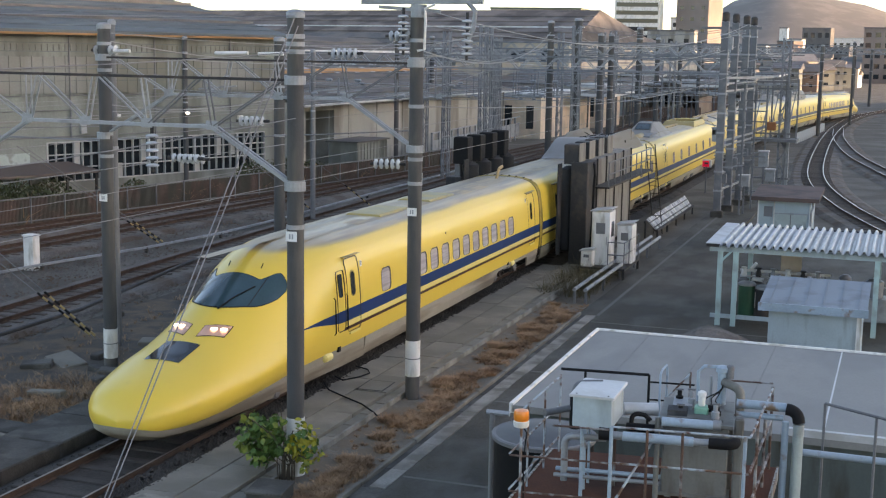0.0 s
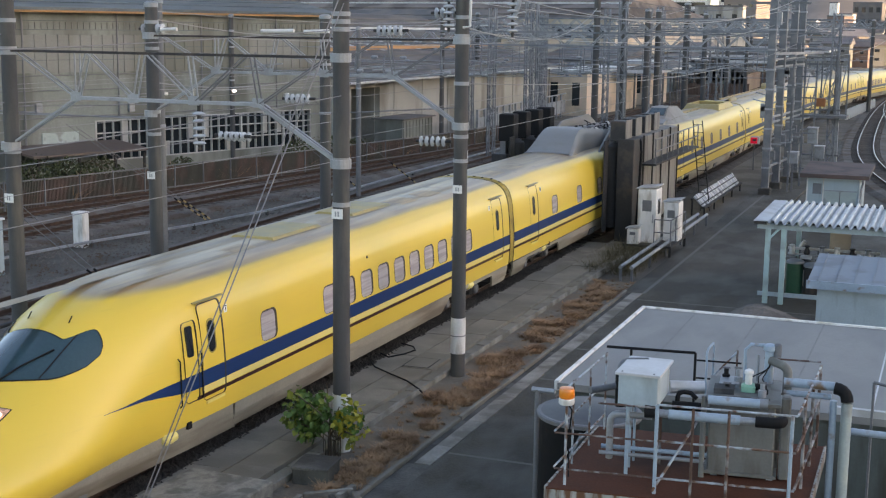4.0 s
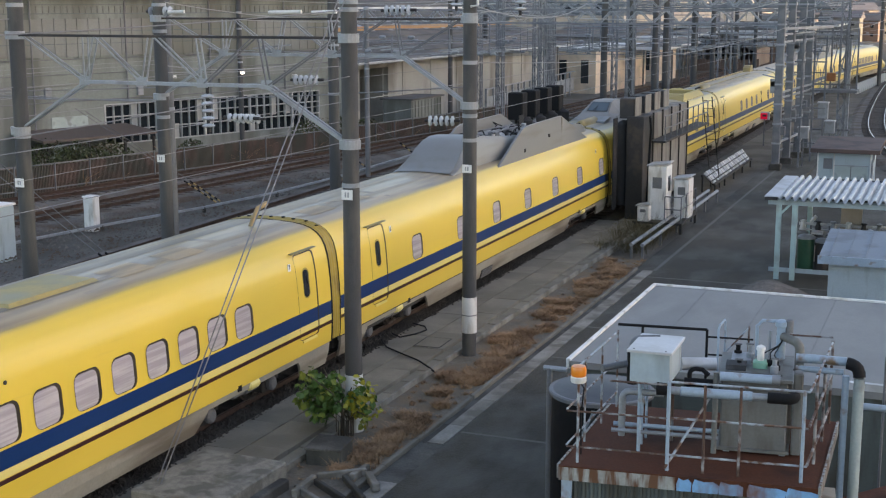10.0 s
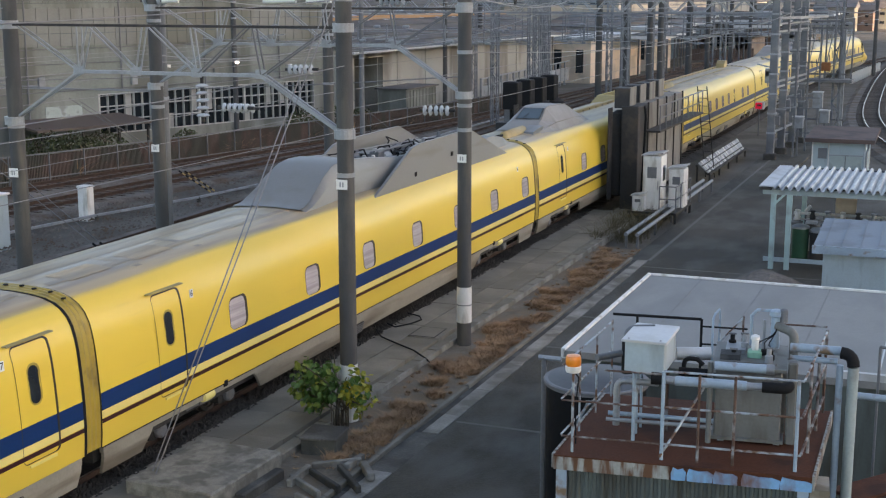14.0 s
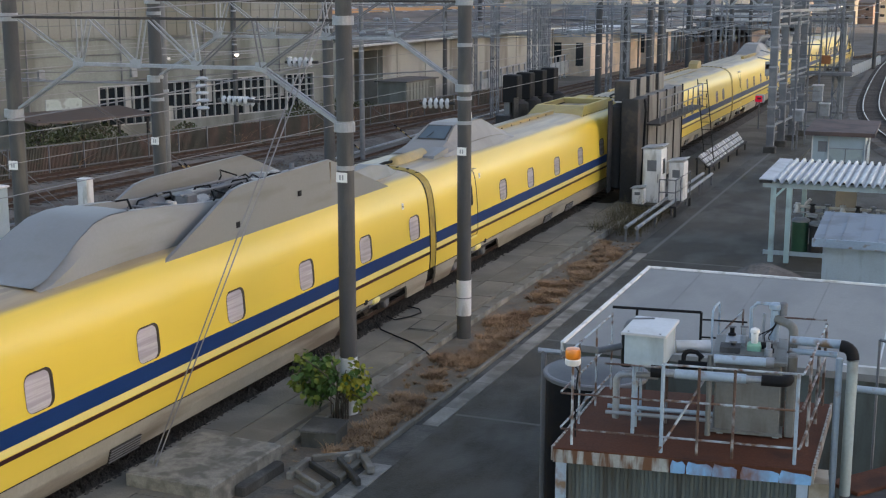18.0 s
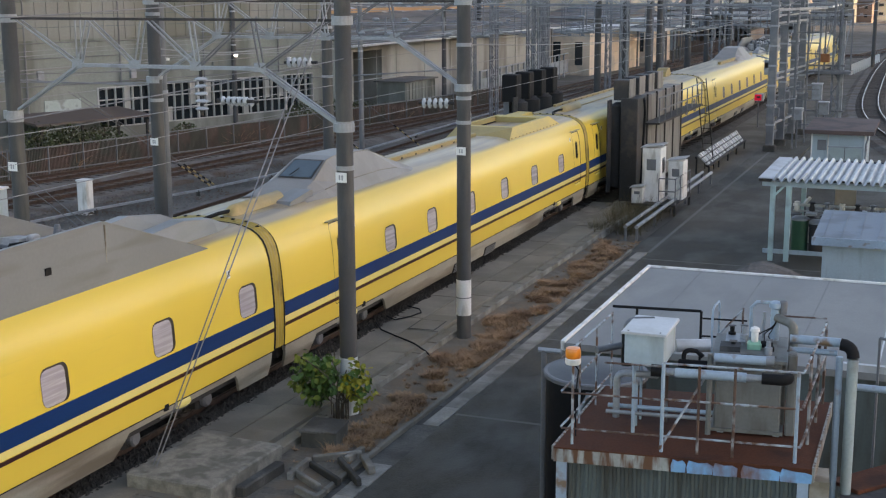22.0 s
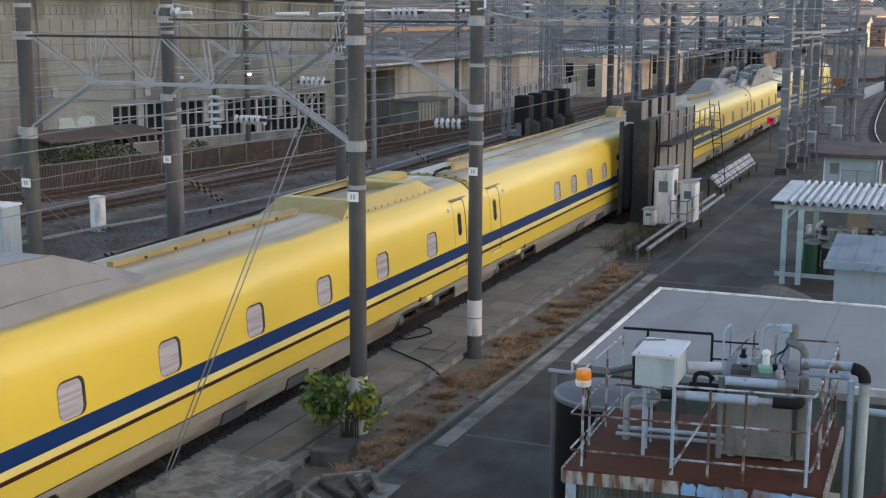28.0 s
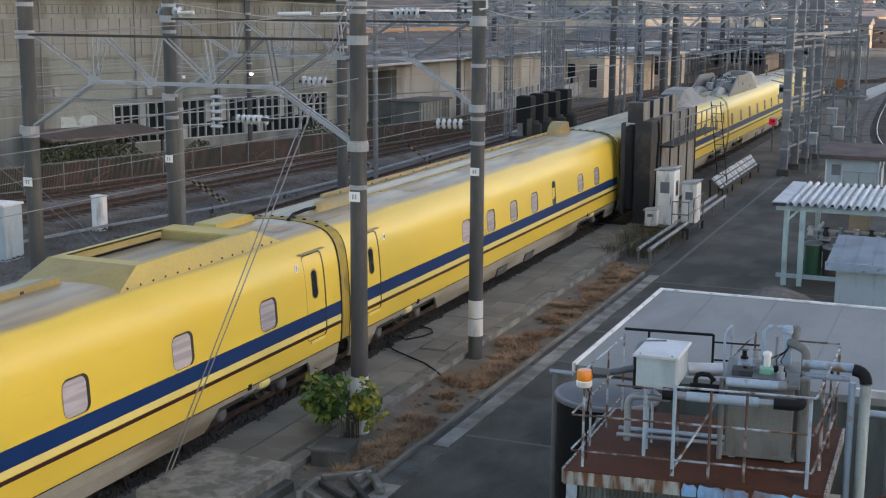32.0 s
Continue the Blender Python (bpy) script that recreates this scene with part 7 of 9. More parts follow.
rails((13.22, 17.4), BR, (3.72, 4.2), "rustdark")
posts(((10.92, 15.0),), 4.05, "rustwhite", 0.017)
posts((FC,), 4.12, "pipeblue", 0.023)
posts(((11.60, 15.62),), 3.95, "pipeblue", 0.024)
posts(((12.45, 15.0), (12.87, 15.0)), 4.12, "rustdark", 0.018)
posts(((13.60, 15.0),), 4.13, "pipeblue", 0.022)
posts(((13.75, 15.7), (13.86, 16.6), BR), 4.16, "rustdark", 0.02)
posts(((10.88, 15.8), (10.98, 16.6), BL), 4.12, "rustwhite")
posts(((11.42, 17.4), (12.30, 17.4)), 4.2, "black", 0.018)
part("gate_loop", Geo().path([(12.46, 17.3, Z2), (12.46, 17.3, 4.24), (12.48, 17.34, 4.30), (12.53, 17.5, 4.33), (12.54, 17.52, 4.25), (12.54, 17.52, Z2)], 0.016, 8), M["pipeblue"], hr, "bent pipe loop beside the gap", True)
posts(((12.86, 17.4),), 4.28, "rustdark", 0.014)
part("swing_bar", Geo().tube((12.86, 17.4, 4.26), (12.52, 17.4, 3.86), 0.013, 6), M["rustwhite"], hr)
part("low_brace", Geo().tube((12.0, 14.95, 3.05), (12.5, 16.0, 3.75), 0.018, 6), M["rustwhite"], hr)

bc = thing("warning_beacon", "orange warning beacon with a white base on a post", "beacon", "", SHED_TURN @ pose(10.92, 14.98, 0))
part("collar", Geo().lathe([(0.088, 4.04), (0.098, 4.06), (0.098, 4.11), (0.088, 4.12)], 18), M["white"], bc, "white collar", True)
part("lens", Geo().lathe([(0.088, 4.12), (0.096, 4.14), (0.096, 4.21), (0.085, 4.245), (0.02, 4.255)], 18), M["orange"], bc, "orange lens", True)
part("cable", Geo().path([(0.0, 0.03, 4.05), (0.06, 0.06, 3.95), (0.03, 0.05, 3.6), (0.04, 0.04, 3.1)], 0.01, 5), M["black"], bc)

jb = thing("equipment_box", "pale grey sheet-metal box with a flat lid", "box", "", pose(11.66, 15.83, 0, 0, 0, 1))
part("body", Geo().cbox(-0.25, 0.25, -0.38, 0.38, 3.96, 4.345, 0.012), M["bluewhite"], jb)
part("lid", Geo().cbox(-0.285, 0.285, -0.44, 0.44, 4.345, 4.38, 0.008), M["corr"], jb, "white lid")
for x in (-0.2, 0.2):
    part("lid_screw", Geo().lathe([(0.012, 4.38), (0.012, 4.388), (0.004, 4.39)], 8, (x, -0.39, 0)), M["galvdark"], jb)
for x in (-0.17, 0.17):
    for yy in (0.05, 0.32):
        part("leg", Geo().tube((x, yy, Z2), (x, yy, 4.02), 0.018, 8), M["rustdark"] if x > 0 else M["pipeblue"], jb)
part("drain", Geo().lathe([(0.08, 3.92), (0.14, 4.02)], 12, (0.05, -0.1, 0)), M["bluewhite"], jb, "rounded drain below the box", True)

tk = thing("steel_tank", "grey-brown rectangular steel tank with ribs", "tank", "", SHED_INNER)
part("body", Geo().cbox(12.46, 13.28, 15.9, 17.0, 3.06, 3.96, 0.02), M["tank"], tk)
part("rim", Geo().box(12.41, 13.33, 15.85, 17.05, 3.96, 4.0), M["tank"], tk)
part("base_flange", Geo().box(12.42, 13.32, 15.86, 17.04, 3.03, 3.07), M["tank"], tk)
for yy in (16.2, 16.6):
    part("rib", Geo().box(13.28, 13.33, yy, yy + 0.05, 3.06, 3.96), M["tank"], tk)
part("top_plate", Geo().box(12.5, 13.2, 16.0, 16.95, 4.0, 4.03), M["tank"], tk)
part("hatch", Geo().box(12.55, 12.8, 16.4, 16.8, 4.03, 4.08), M["galv"], tk)
part("hatch", Geo().box(12.5, 12.75, 16.05, 16.3, 4.03, 4.10), M["tanklid"], tk)
for x in (12.55, 13.24):
    part("skid", Geo().box(x - 0.04, x + 0.04, 15.9, 17.0, Z2, 3.06), M["galv"], tk)
part("side_duct", Geo().cbox(13.34, 13.46, 15.92, 16.12, 3.02, 4.08, 0.02), M["tank"], tk, "upright duct")

pm = thing("dosing_pump", "white and green dosing pump on the tank", "pump", "", SHED_INNER @ pose(12.92, 16.3, 4.03))
part("foot", Geo().cbox(-0.09, 0.09, -0.09, 0.09, 0, 0.09, 0.02), M["palegreen"], pm, "pale green foot")
part("motor", Geo().lathe([(0.04, 0.09), (0.045, 0.11), (0.045, 0.22), (0.06, 0.23), (0.055, 0.27), (0.02, 0.29)], 14), M["white"], pm, "", True)
part("head", Geo().lathe([(0.045, 0), (0.045, 0.12)], 10, (0.08, 0, 0.06), "x"), M["black"], pm)
for k, (x, y, h) in enumerate(((12.62, 16.75, 0.16), (12.78, 16.55, 0.22), (13.12, 16.2, 0.12), (13.10, 16.05, 0.18), (12.66, 16.2, 0.1))):
    vv = thing("valve", "small grey valve on the tank lid", "valve", "valves on the tank", SHED_INNER @ pose(x, y, 4.03))
    part("body", Geo().lathe([(0.05, 0), (0.05, h * 0.5), (0.03, h * 0.55), (0.03, h)], 10), M["galv"] if k % 2 else M["black"], vv, "", True)
    part("cap", Geo().box(-0.05, 0.05, -0.015, 0.015, h, h + 0.02), M["galvdark"], vv)
pp = thing("pump", "blue-grey upright pump with hoses on the tank", "pump", "", SHED_INNER @ pose(13.16, 16.78, 4.03))
part("column", Geo().lathe([(0.06, 0), (0.06, 0.42), (0.085, 0.44), (0.085, 0.5), (0.05, 0.52)], 12), M["pipeblue"], pp, "", True)
part("hose", Geo().path([(-0.30, 0, 0.02), (-0.31, 0, 0.42), (-0.24, 0, 0.50), (-0.05, 0, 0.50)], 0.022, 8), M["pipeblue"], pp, "", True)
part("lever", Geo().tube((0.08, 0, 0.30), (0.22, -0.05, 0.28), 0.012, 6), M["green"], pp)
part("stand", Geo().tube((-0.14, 0.05, 0), (-0.14, 0.05, 0.36), 0.02, 8), M["galv"], pp)
part("motor", Geo().lathe([(0.05, 0.0), (0.05, 0.16), (0.03, 0.18)], 12, (0.10, -0.02, 0.36)), M["galvdark"], pp, "grey motor", True)
for k, (dx, dy, sag) in enumerate(((-0.34, -0.42, 0.06), (-0.20, -0.50, 0.03), (-0.05, -0.44, 0.10))):
    a = Vector((0.02 - 0.03 * k, -0.07, 0.30 - 0.05 * k))
    e = Vector((dx, dy, 0.03))
    pts = [a + (e - a) * f + Vector((0.03 * math.sin(9 * f + k), 0, -sag * math.sin(math.pi * f) * (1 - f))) for f in [q / 9 for q in range(10)]]
    part("wire", Geo().path(pts, 0.008, 5), M["black"], pp)


def pipe(pts, r, mat, label):
    return solid("pipe", Geo().path(pts, r, 10), M[mat], label, "pipe", "pipes on the shed roof", smooth=True, at=SHED_INNER)


def elbow(p, q, s, r, n=5):
    """Points of a rounded corner at q between p and s."""
    p, q, s = Vector(p), Vector(q), Vector(s)
    a, b = q + (p - q).normalized() * r, q + (s - q).normalized() * r
    return [a + (q - a) * (2 * t * (1 - t)) + (b - a) * t * t for t in [k / n for k in range(n + 1)]]


pipe([(12.0, 15.40, 3.90), (12.86, 15.40, 3.90)], 0.06, "pipeblue", "pale blue pipe along the handrail")
pipe([(12.86, 15.40, 3.90), (13.06, 15.40, 3.90)], 0.045, "galv", "grey steel joint on a pipe")
pipe([(13.04, 15.40, 3.90), (13.2, 15.40, 3.90)] + elbow((13.2, 15.4, 3.9), (13.36, 15.4, 3.9), (13.36, 15.7, 3.93), 0.1), 0.07, "black", "black rubber sleeve on a pipe")
pipe([(12.0, 15.40, 3.90), (11.88, 15.42, 3.90)], 0.05, "galv", "grey steel joint on a pipe")
pipe([(11.70, 15.45, 3.90), (11.88, 15.45, 3.90)], 0.082, "black", "black rubber sleeve on a pipe")
pipe([(11.22, 15.9, 3.1)] + elbow((11.22, 15.9, 3.1), (11.22, 15.9, 3.70), (11.9, 15.9, 3.70), 0.12) + [(11.75, 15.9, 3.70)], 0.045, "galv", "grey pipe with an elbow bend")
pipe([(11.32, 16.1, 3.75), (11.32, 16.1, 4.22)], 0.075, "black", "black insulated pipe standing upright")
pipe(elbow((11.32, 16.1, 4.15), (11.32, 16.1, 4.34), (11.65, 16.2, 4.34), 0.11) + [(11.65, 16.2, 4.34)], 0.055, "galvdark", "bent grey pipe behind the box")
pipe([(11.28, 16.1, 4.02), (11.05, 16.0, 3.98), (10.95, 15.9, 3.98)], 0.045, "galvdark", "dark grey hose beside the box")
pipe([(11.1, 15.8, 3.20), (12.45, 15.8, 3.20)], 0.026, "galv", "pale grey pipe along the roof")
pipe([(11.1, 16.0, 3.22), (12.45, 16.0, 3.22)], 0.03, "pipeblue", "pale grey-blue pipe along the roof")
pipe([(12.45, 15.78, 4.02), (13.12, 15.78, 4.02)], 0.058, "pipeblue", "grey-blue pipe across the tank")
pipe([(13.08, 15.78, 4.02), (13.18, 15.78, 4.02)], 0.065, "galv", "pale round cap on a pipe")
pipe([(12.40, 15.80, 3.0), (12.40, 15.80, 4.06)], 0.035, "tank", "grey upright beside the tank")
pipe([(11.93, 16.3, 4.0), (12.36, 16.4, 4.0)], 0.085, "corr", "shiny metal-jacketed pipe run")
pipe([(12.06, 15.9, 3.80)] + elbow((12.06, 15.9, 3.8), (12.06, 15.95, 4.04), (12.3, 16.0, 4.04), 0.08) + [(12.22, 15.98, 4.03), (12.30, 15.95, 3.97)], 0.03, "black", "black hose bent behind the box")
pipe([(12.0, 15.9, 3.88), (12.40, 15.9, 3.88)], 0.055, "black", "black hose behind the box")
pipe([(12.02, 15.86, 3.76), (12.40, 15.86, 3.76)], 0.05, "black", "black hose behind the box")
pipe([(13.40, 16.6, 3.9)] + elbow((13.40, 16.6, 3.9), (13.40, 16.6, 4.30), (13.2, 16.7, 4.34), 0.10) + [(13.18, 16.75, 4.34)], 0.06, "tank", "grey bent pipe beside the tank")
pipe([(13.36, 16.55, 4.12), (13.98, 16.5, 4.12)], 0.06, "pipeblue", "pale blue pipe that leaves the tank")
pipe([(13.36, 16.55, 3.98), (13.95, 16.5, 3.98)], 0.04, "pipeblue", "pale blue pipe that leaves the tank")
pipe(elbow((13.90, 16.45, 4.12), (14.14, 16.4, 4.12), (14.14, 16.35, 3.8), 0.16), 0.078, "black", "black rubber elbow on the downpipe")
pipe([(14.14, 16.38, 3.95), (14.14, 16.38, -0.3)], 0.070, "pipegreen", "tall grey-green downpipe beside the shed")
pipe([(13.98, 16.45, 3.95), (13.98, 16.45, -0.3)], 0.045, "pipeblue", "slim pale downpipe beside the shed")
pipe([(14.3, 18.0, 3.1), (17, 18.0, 3.0)], 0.05, "pipeblue", "pale blue pipe behind the shed")

M["lidgrey"] = material("dull_grey_lid", (0.055, 0.058, 0.064), 0.5, 0.1, 0.15, 1.5, 20, 0.05, (0.09, 0.09, 0.09), 0.3, 1.5)
bt = thing("round_tank", "black round tank with a grey domed rim", "tank", "", pose(9.97, 19.6, 0))
part("shell", Geo().lathe([(0.80, -0.3), (0.80, 2.46), (0.82, 2.5)], 28), M["black"], bt, "", True)
part("rim", Geo().lathe([(0.84, 2.46), (0.85, 2.52), (0.83, 2.54), (0.80, 2.535)], 28), M["galvdark"], bt, "grey rim", True)
part("lid", Geo().lathe([(0.81, 2.53), (0.55, 2.57), (0.3, 2.61), (0.05, 2.62)], 28), M["lidgrey"], bt, "dark grey lid", True)
ot = thing("open_tank", "dark open-topped round tank beside the shed", "tank", "", pose(14.95, 16.6, 0))
part("shell", Geo().lathe([(0.9, -0.3), (0.9, 2.1), (0.86, 2.1), (0.86, 0.4), (0.05, 0.4)], 28), M["black"], ot, "", True)
part("rim", Geo().lathe([(0.88, 2.08), (0.93, 2.1), (0.93, 2.15), (0.87, 2.15)], 28), M["tanklid"], ot, "grey rim", True)
solid("plank", Geo().cbox(-0.25, 0.25, -0.9, 0.9, 0, 0.05, 0.01), M["rustroof"], "rusty plank across the open tank", "plank", at=pose(14.6, 17.5, 2.16, 0, 0, -38))
lp = thing("post", "slim grey post with a crossbar beside the tank", "post", "", pose(8.88, 20.3, 0))
part("upright", Geo().tube((0, 0, -0.3), (0, 0, 2.58), 0.05, 8), M["galvdark"], lp)
part("crossbar", Geo().tube((-0.1, 0, 2.58), (0.3, 0, 2.58), 0.045, 8), M["galv"], lp)
lo = thing("outer_handrail", "dark tall handrail beside the shed", "handrail")
for k in range(5):
    part("post", Geo().tube((14.3 + 0.7 * k, 18.6 - 0.25 * k, -0.3), (14.3 + 0.7 * k, 18.6 - 0.25 * k, 3.75 - 0.05 * k), 0.02, 6), M["galvdark"], lo)
part("rail", Geo().tube((14.3, 18.6, 3.75), (17.1, 17.6, 3.55), 0.022, 6), M["galvdark"], lo)

# ---- shelter, sheds and hut along the road ----
st = thing("shelter", "open pale blue steel shelter with a white corrugated roof", "shelter")
g = Geo()
pts = []
n = 132
for k in range(n + 1):
    pts.append((9.2 + 8.4 * k / n, 2.47 + ((0.07 if k % 4 in (1, 2) else -0.07) if k > 7 else 0.03)))
g.sheet([[(x, y, z + dz) for x, z in pts] for y, dz in ((42.5, 0), (47.6, 0.06))])
g.sheet([[(x, y, z + dz - 0.02) for x, z in pts] for y, dz in ((42.5, 0), (47.6, 0.06))])
part("roof", g, M["corr"], st, "white corrugated sheet roof with deep waves")
for y in (42.8, 47.3):
    part("beam", Geo().box(9.3, 17.5, y - 0.06, y + 0.06, 2.21, 2.40), M["bluewhite"], st)
    for x in (9.65, 10.15, 14.55, 17.3):
        part("column", Geo().box(x - 0.08, x + 0.08, y - 0.08, y + 0.08, -0.3, 2.23), M["mint"], st)
for z in (0.05,):
    part("base_rail", Geo().box(9.4, 11.5, 42.75, 42.85, z - 0.05, z + 0.08), M["bluewhite"], st)
part("end_board", Geo().box(9.22, 9.62, 42.52, 42.56, 2.38, 2.47), M["darktone"], st, "dark end under the roof sheet")
part("back_edge", Geo().box(9.7, 17.6, 47.56, 47.6, 2.40, 2.52), M["galvdark"], st, "dark back edge of the roof")
part("brace", Geo().bar((9.65, 42.8, 1.85), (10.0, 42.8, 2.23), 0.07), M["mint"], st)
gd = thing("grey_shed", "small pale grey-blue shed with a ribbed metal roof", "shed")
part("wall", Geo().box(11.8, 14.3, 37.1, 39.7, -0.3, 1.58), M["bluewhite"], gd)
part("roof", Geo().prism([(36.85, 1.60), (39.95, 1.95), (39.95, 2.0), (36.85, 1.72)], 11.55, 14.45, "x"), M["shedroof"], gd, "blue-grey metal roof")
part("fascia", Geo().box(11.52, 14.48, 36.82, 36.86, 1.50, 1.73), M["pipeblue"], gd)
part("corner_trim", Geo().box(14.18, 14.31, 37.08, 37.1, -0.3, 1.5), M["white"], gd, "white corner trim")
for k in range(6):
    x = 11.8 + 0.48 * k
    part("roof_rib", Geo().prism([(36.9, 1.725), (39.9, 2.0), (39.9, 2.02), (36.9, 1.745)], x, x + 0.025, "x"), M["shedroof"], gd)
M["hutroof"] = material("red_brown_roof", (0.12, 0.075, 0.062), 0.75, 0, 0.2, 1, 20, 0.1, (0.075, 0.055, 0.05), 0.3, 1.0)
hu = thing("hut", "small pale hut with a flat dark brown roof", "hut")
part("wall", Geo().box(9.0, 11.3, 60.2, 63.4, -0.3, 2.12), M["bluewhite"], hu)
part("roof", Geo().prism([(59.8, 2.10), (63.9, 2.30), (63.9, 2.46), (59.8, 2.28)], 8.72, 11.68, "x"), M["hutroof"], hu, "red-brown roof")
part("window", Geo().box(9.27, 9.65, 60.17, 60.2, 1.35, 1.82), M["galvdark"], hu, "small grey window")
part("sliding_door", Geo().box(9.78, 11.16, 60.16, 60.2, 0.1, 1.50), M["pipegreen"], hu, "pale grey sliding door")
part("door_rail", Geo().box(9.74, 11.2, 60.14, 60.2, 1.50, 1.55), M["galv"], hu)
part("door_gap", Geo().box(10.44, 10.48, 60.15, 60.16, 0.1, 1.50), M["galvdark"], hu)
for x in (9.0, 9.7, 11.26):
    part("corner_trim", Geo().box(x, x + 0.05, 60.14, 60.2, -0.2, 2.1), M["white"], hu)
part("plinth", Geo().box(8.95, 11.35, 60.15, 63.45, -0.3, 0.1), M["concrete_dark"], hu)
part("downpipe", Geo().path([(11.42, 60.0, 2.1), (11.42, 60.1, 1.9), (11.36, 60.1, 1.7), (11.36, 60.1, -0.2)], 0.045, 8), M["galv"], hu)
for x, y, h, c in ((10.36, 44.6, 0.98, "green"), (10.95, 44.5, 0.90, "darktone"), (12.3, 45.0, 0.9, "darktone")):
    b = thing("bin", "round drum with a grey lid under the shelter", "bin", "bins", pose(x, y, 0))
    part("body", Geo().lathe([(0.26, -0.25), (0.27, -0.2), (0.28, h - 0.14)], 18), M[c], b, "", True)
    part("lid", Geo().lathe([(0.30, h - 0.14), (0.30, h - 0.07), (0.22, h - 0.02), (0.05, h)], 18), M["galv"], b, "grey lid", True)
rg = random.Random(21)
for k in range(9):
    x, y = 10.6 + 0.75 * k + rg.uniform(-0.2, 0.2), 46.3 + rg.uniform(-0.9, 0.9)
    w, d, h = rg.uniform(0.25, 0.5), rg.uniform(0.25, 0.5), rg.uniform(0.4, 1.3)
    j = thing("machine", "small pump or valve unit under the shelter", "machine", "machines under the shelter", pose(x, y, 0, 0, 0, rg.uniform(-15, 15)))
    part("base", Geo().cbox(-w, w, -d, d, -0.26, h * 0.5, 0.04), M[rg.choice(["galv", "white", "darktone", "bluewhite"])], j)
    part("top", Geo().lathe([(w * 0.6, h * 0.5), (w * 0.6, h), (w * 0.3, h + 0.1)], 12), M[rg.choice(["galv", "darktone", "pipeblue", "white"])], j, "", True)
    part("pipe", Geo().path([(0, 0, h * 0.8), (w + 0.1, 0, h * 0.8), (w + 0.1, 0, -0.2)], 0.05, 8), M["galv"], j)
# a bench of pale pipes and valves, and a rack, under the shelter
vb = thing("pipe_bench", "bench of pale pipes, valves and trays under the shelter", "pipe bench", "", pose(10.3, 46.0, 0))
for k in range(5):
    part("bench_leg", Geo().bar((0.05 + 0.62 * k, 0, -0.3), (0.05 + 0.62 * k, 0, 1.12), 0.06), M["galvdark"], vb)
for z, m, r in ((1.12, "white", 0.055), (0.92, "corr", 0.04), (0.62, "galvdark", 0.05)):
    part("pipe", Geo().tube((-0.35, 0, z), (2.7, 0.0, z), r, 8), M[m], vb, "", True)
for k in range(6):
    x = -0.2 + 0.5 * k
    part("valve", Geo().lathe([(0.09, 0.95), (0.11, 1.02), (0.06, 1.18), (0.10, 1.22), (0.10, 1.26), (0.03, 1.28)], 10, (x, -0.15, 0)), M["white" if k % 3 == 0 else "darktone" if k % 3 == 1 else "galv"], vb, "", True)
    part("tray", Geo().cbox(x - 0.2, x + 0.18, -0.45, -0.05, 0.78 + 0.05 * (k % 2), 0.86 + 0.05 * (k % 2), 0.015), M["corr" if k % 2 else "galvdark"], vb)
part("funnel", Geo().tube((0.05, -0.1, 1.2), (0.22, -0.15, 1.42), 0.06, 8), M["white"], vb, "white tilted spout", True)
part("back_board", Geo().box(1.0, 1.7, 0.3, 0.34, 0.9, 1.75), M["tan"], vb, "tan board")
gp = Geo()
rows = []
for i in range(21):
    yy = 31.6 + 0.35 * i
    row = []
    for j in range(25):
        xx = 7.0 + 0.26 * j
        f = ((xx - 10.45) / (1.75 if xx < 10.45 else 2.1)) ** 2 + ((yy - 35.3) / 1.7) ** 2
        row.append((xx, yy, -0.32 + 1.55 * math.exp(-f) + rg.uniform(-0.03, 0.03) * (1 if f < 3 else 0.3)))
    rows.append(row)
solid("gravel_heap", gp.sheet(rows), M["ballast"], "low heap of grey gravel behind the building", "gravel heap", kind="stuff")

# ---- the vine, its planter and the kerb stones at the first pole ----
pl = thing("planter_block", "weathered concrete block at the pole's foot", "concrete block", "", pose(3.90, 21.82, -0.18, 0, 0, 8))
part("block", Geo().cbox(-0.34, 0.38, -0.40, 0.40, -0.35, 0.30, 0.03), M["mossy"], pl)
part("cap", Geo().cbox(-0.36, 0.40, -0.42, 0.42, 0.28, 0.33, 0.015), M["concrete_dark"], pl)
bk = thing("foundation_block", "big stained concrete foundation block", "concrete block", "", pose(2.90, 19.65, 0, 0, 0, -2))
part("block", Geo().cbox(-0.95, 0.85, -1.6, 0.75, -0.35, 0.22, 0.03), M["blockstone"], bk)
part("side_step", Geo().cbox(0.85, 1.05, -0.9, 0.5, -0.35, 0.0, 0.03), M["concrete_dark"], bk)
# thin concrete strips laid round the pole's foot, some broken
for (ax, ay), (bx, by), w, m in (((4.20, 20.74), (4.97, 21.30), 0.10, "kerb"), ((4.18, 20.66), (4.24, 19.76), 0.11, "kerb"), ((4.10, 20.10), (5.0, 19.47), 0.09, "kerb"), ((4.30, 20.50), (5.21, 19.84), 0.09, "concrete_dark"),
                              ((4.87, 21.55), (4.85, 20.90), 0.12, "kerb"), ((4.70, 20.90), (5.55, 19.95), 0.10, "concrete_dark"), ((4.62, 19.30), (5.2, 19.0), 0.10, "kerb"), ((5.05, 21.2), (5.5, 20.6), 0.14, "kerb")):
    l = math.hypot(bx - ax, by - ay)
    solid("broken_kerb_stone", Geo().cbox(-w / 2, w / 2, -l / 2, l / 2, -0.08, 0.06, 0.015), M[m], "broken kerb stone lying on the soil", "kerb stone", "broken kerb stones",
          at=pose((ax + bx) / 2, (ay + by) / 2, -0.13, 1, 2, math.degrees(math.atan2(ax - bx, by - ay))))


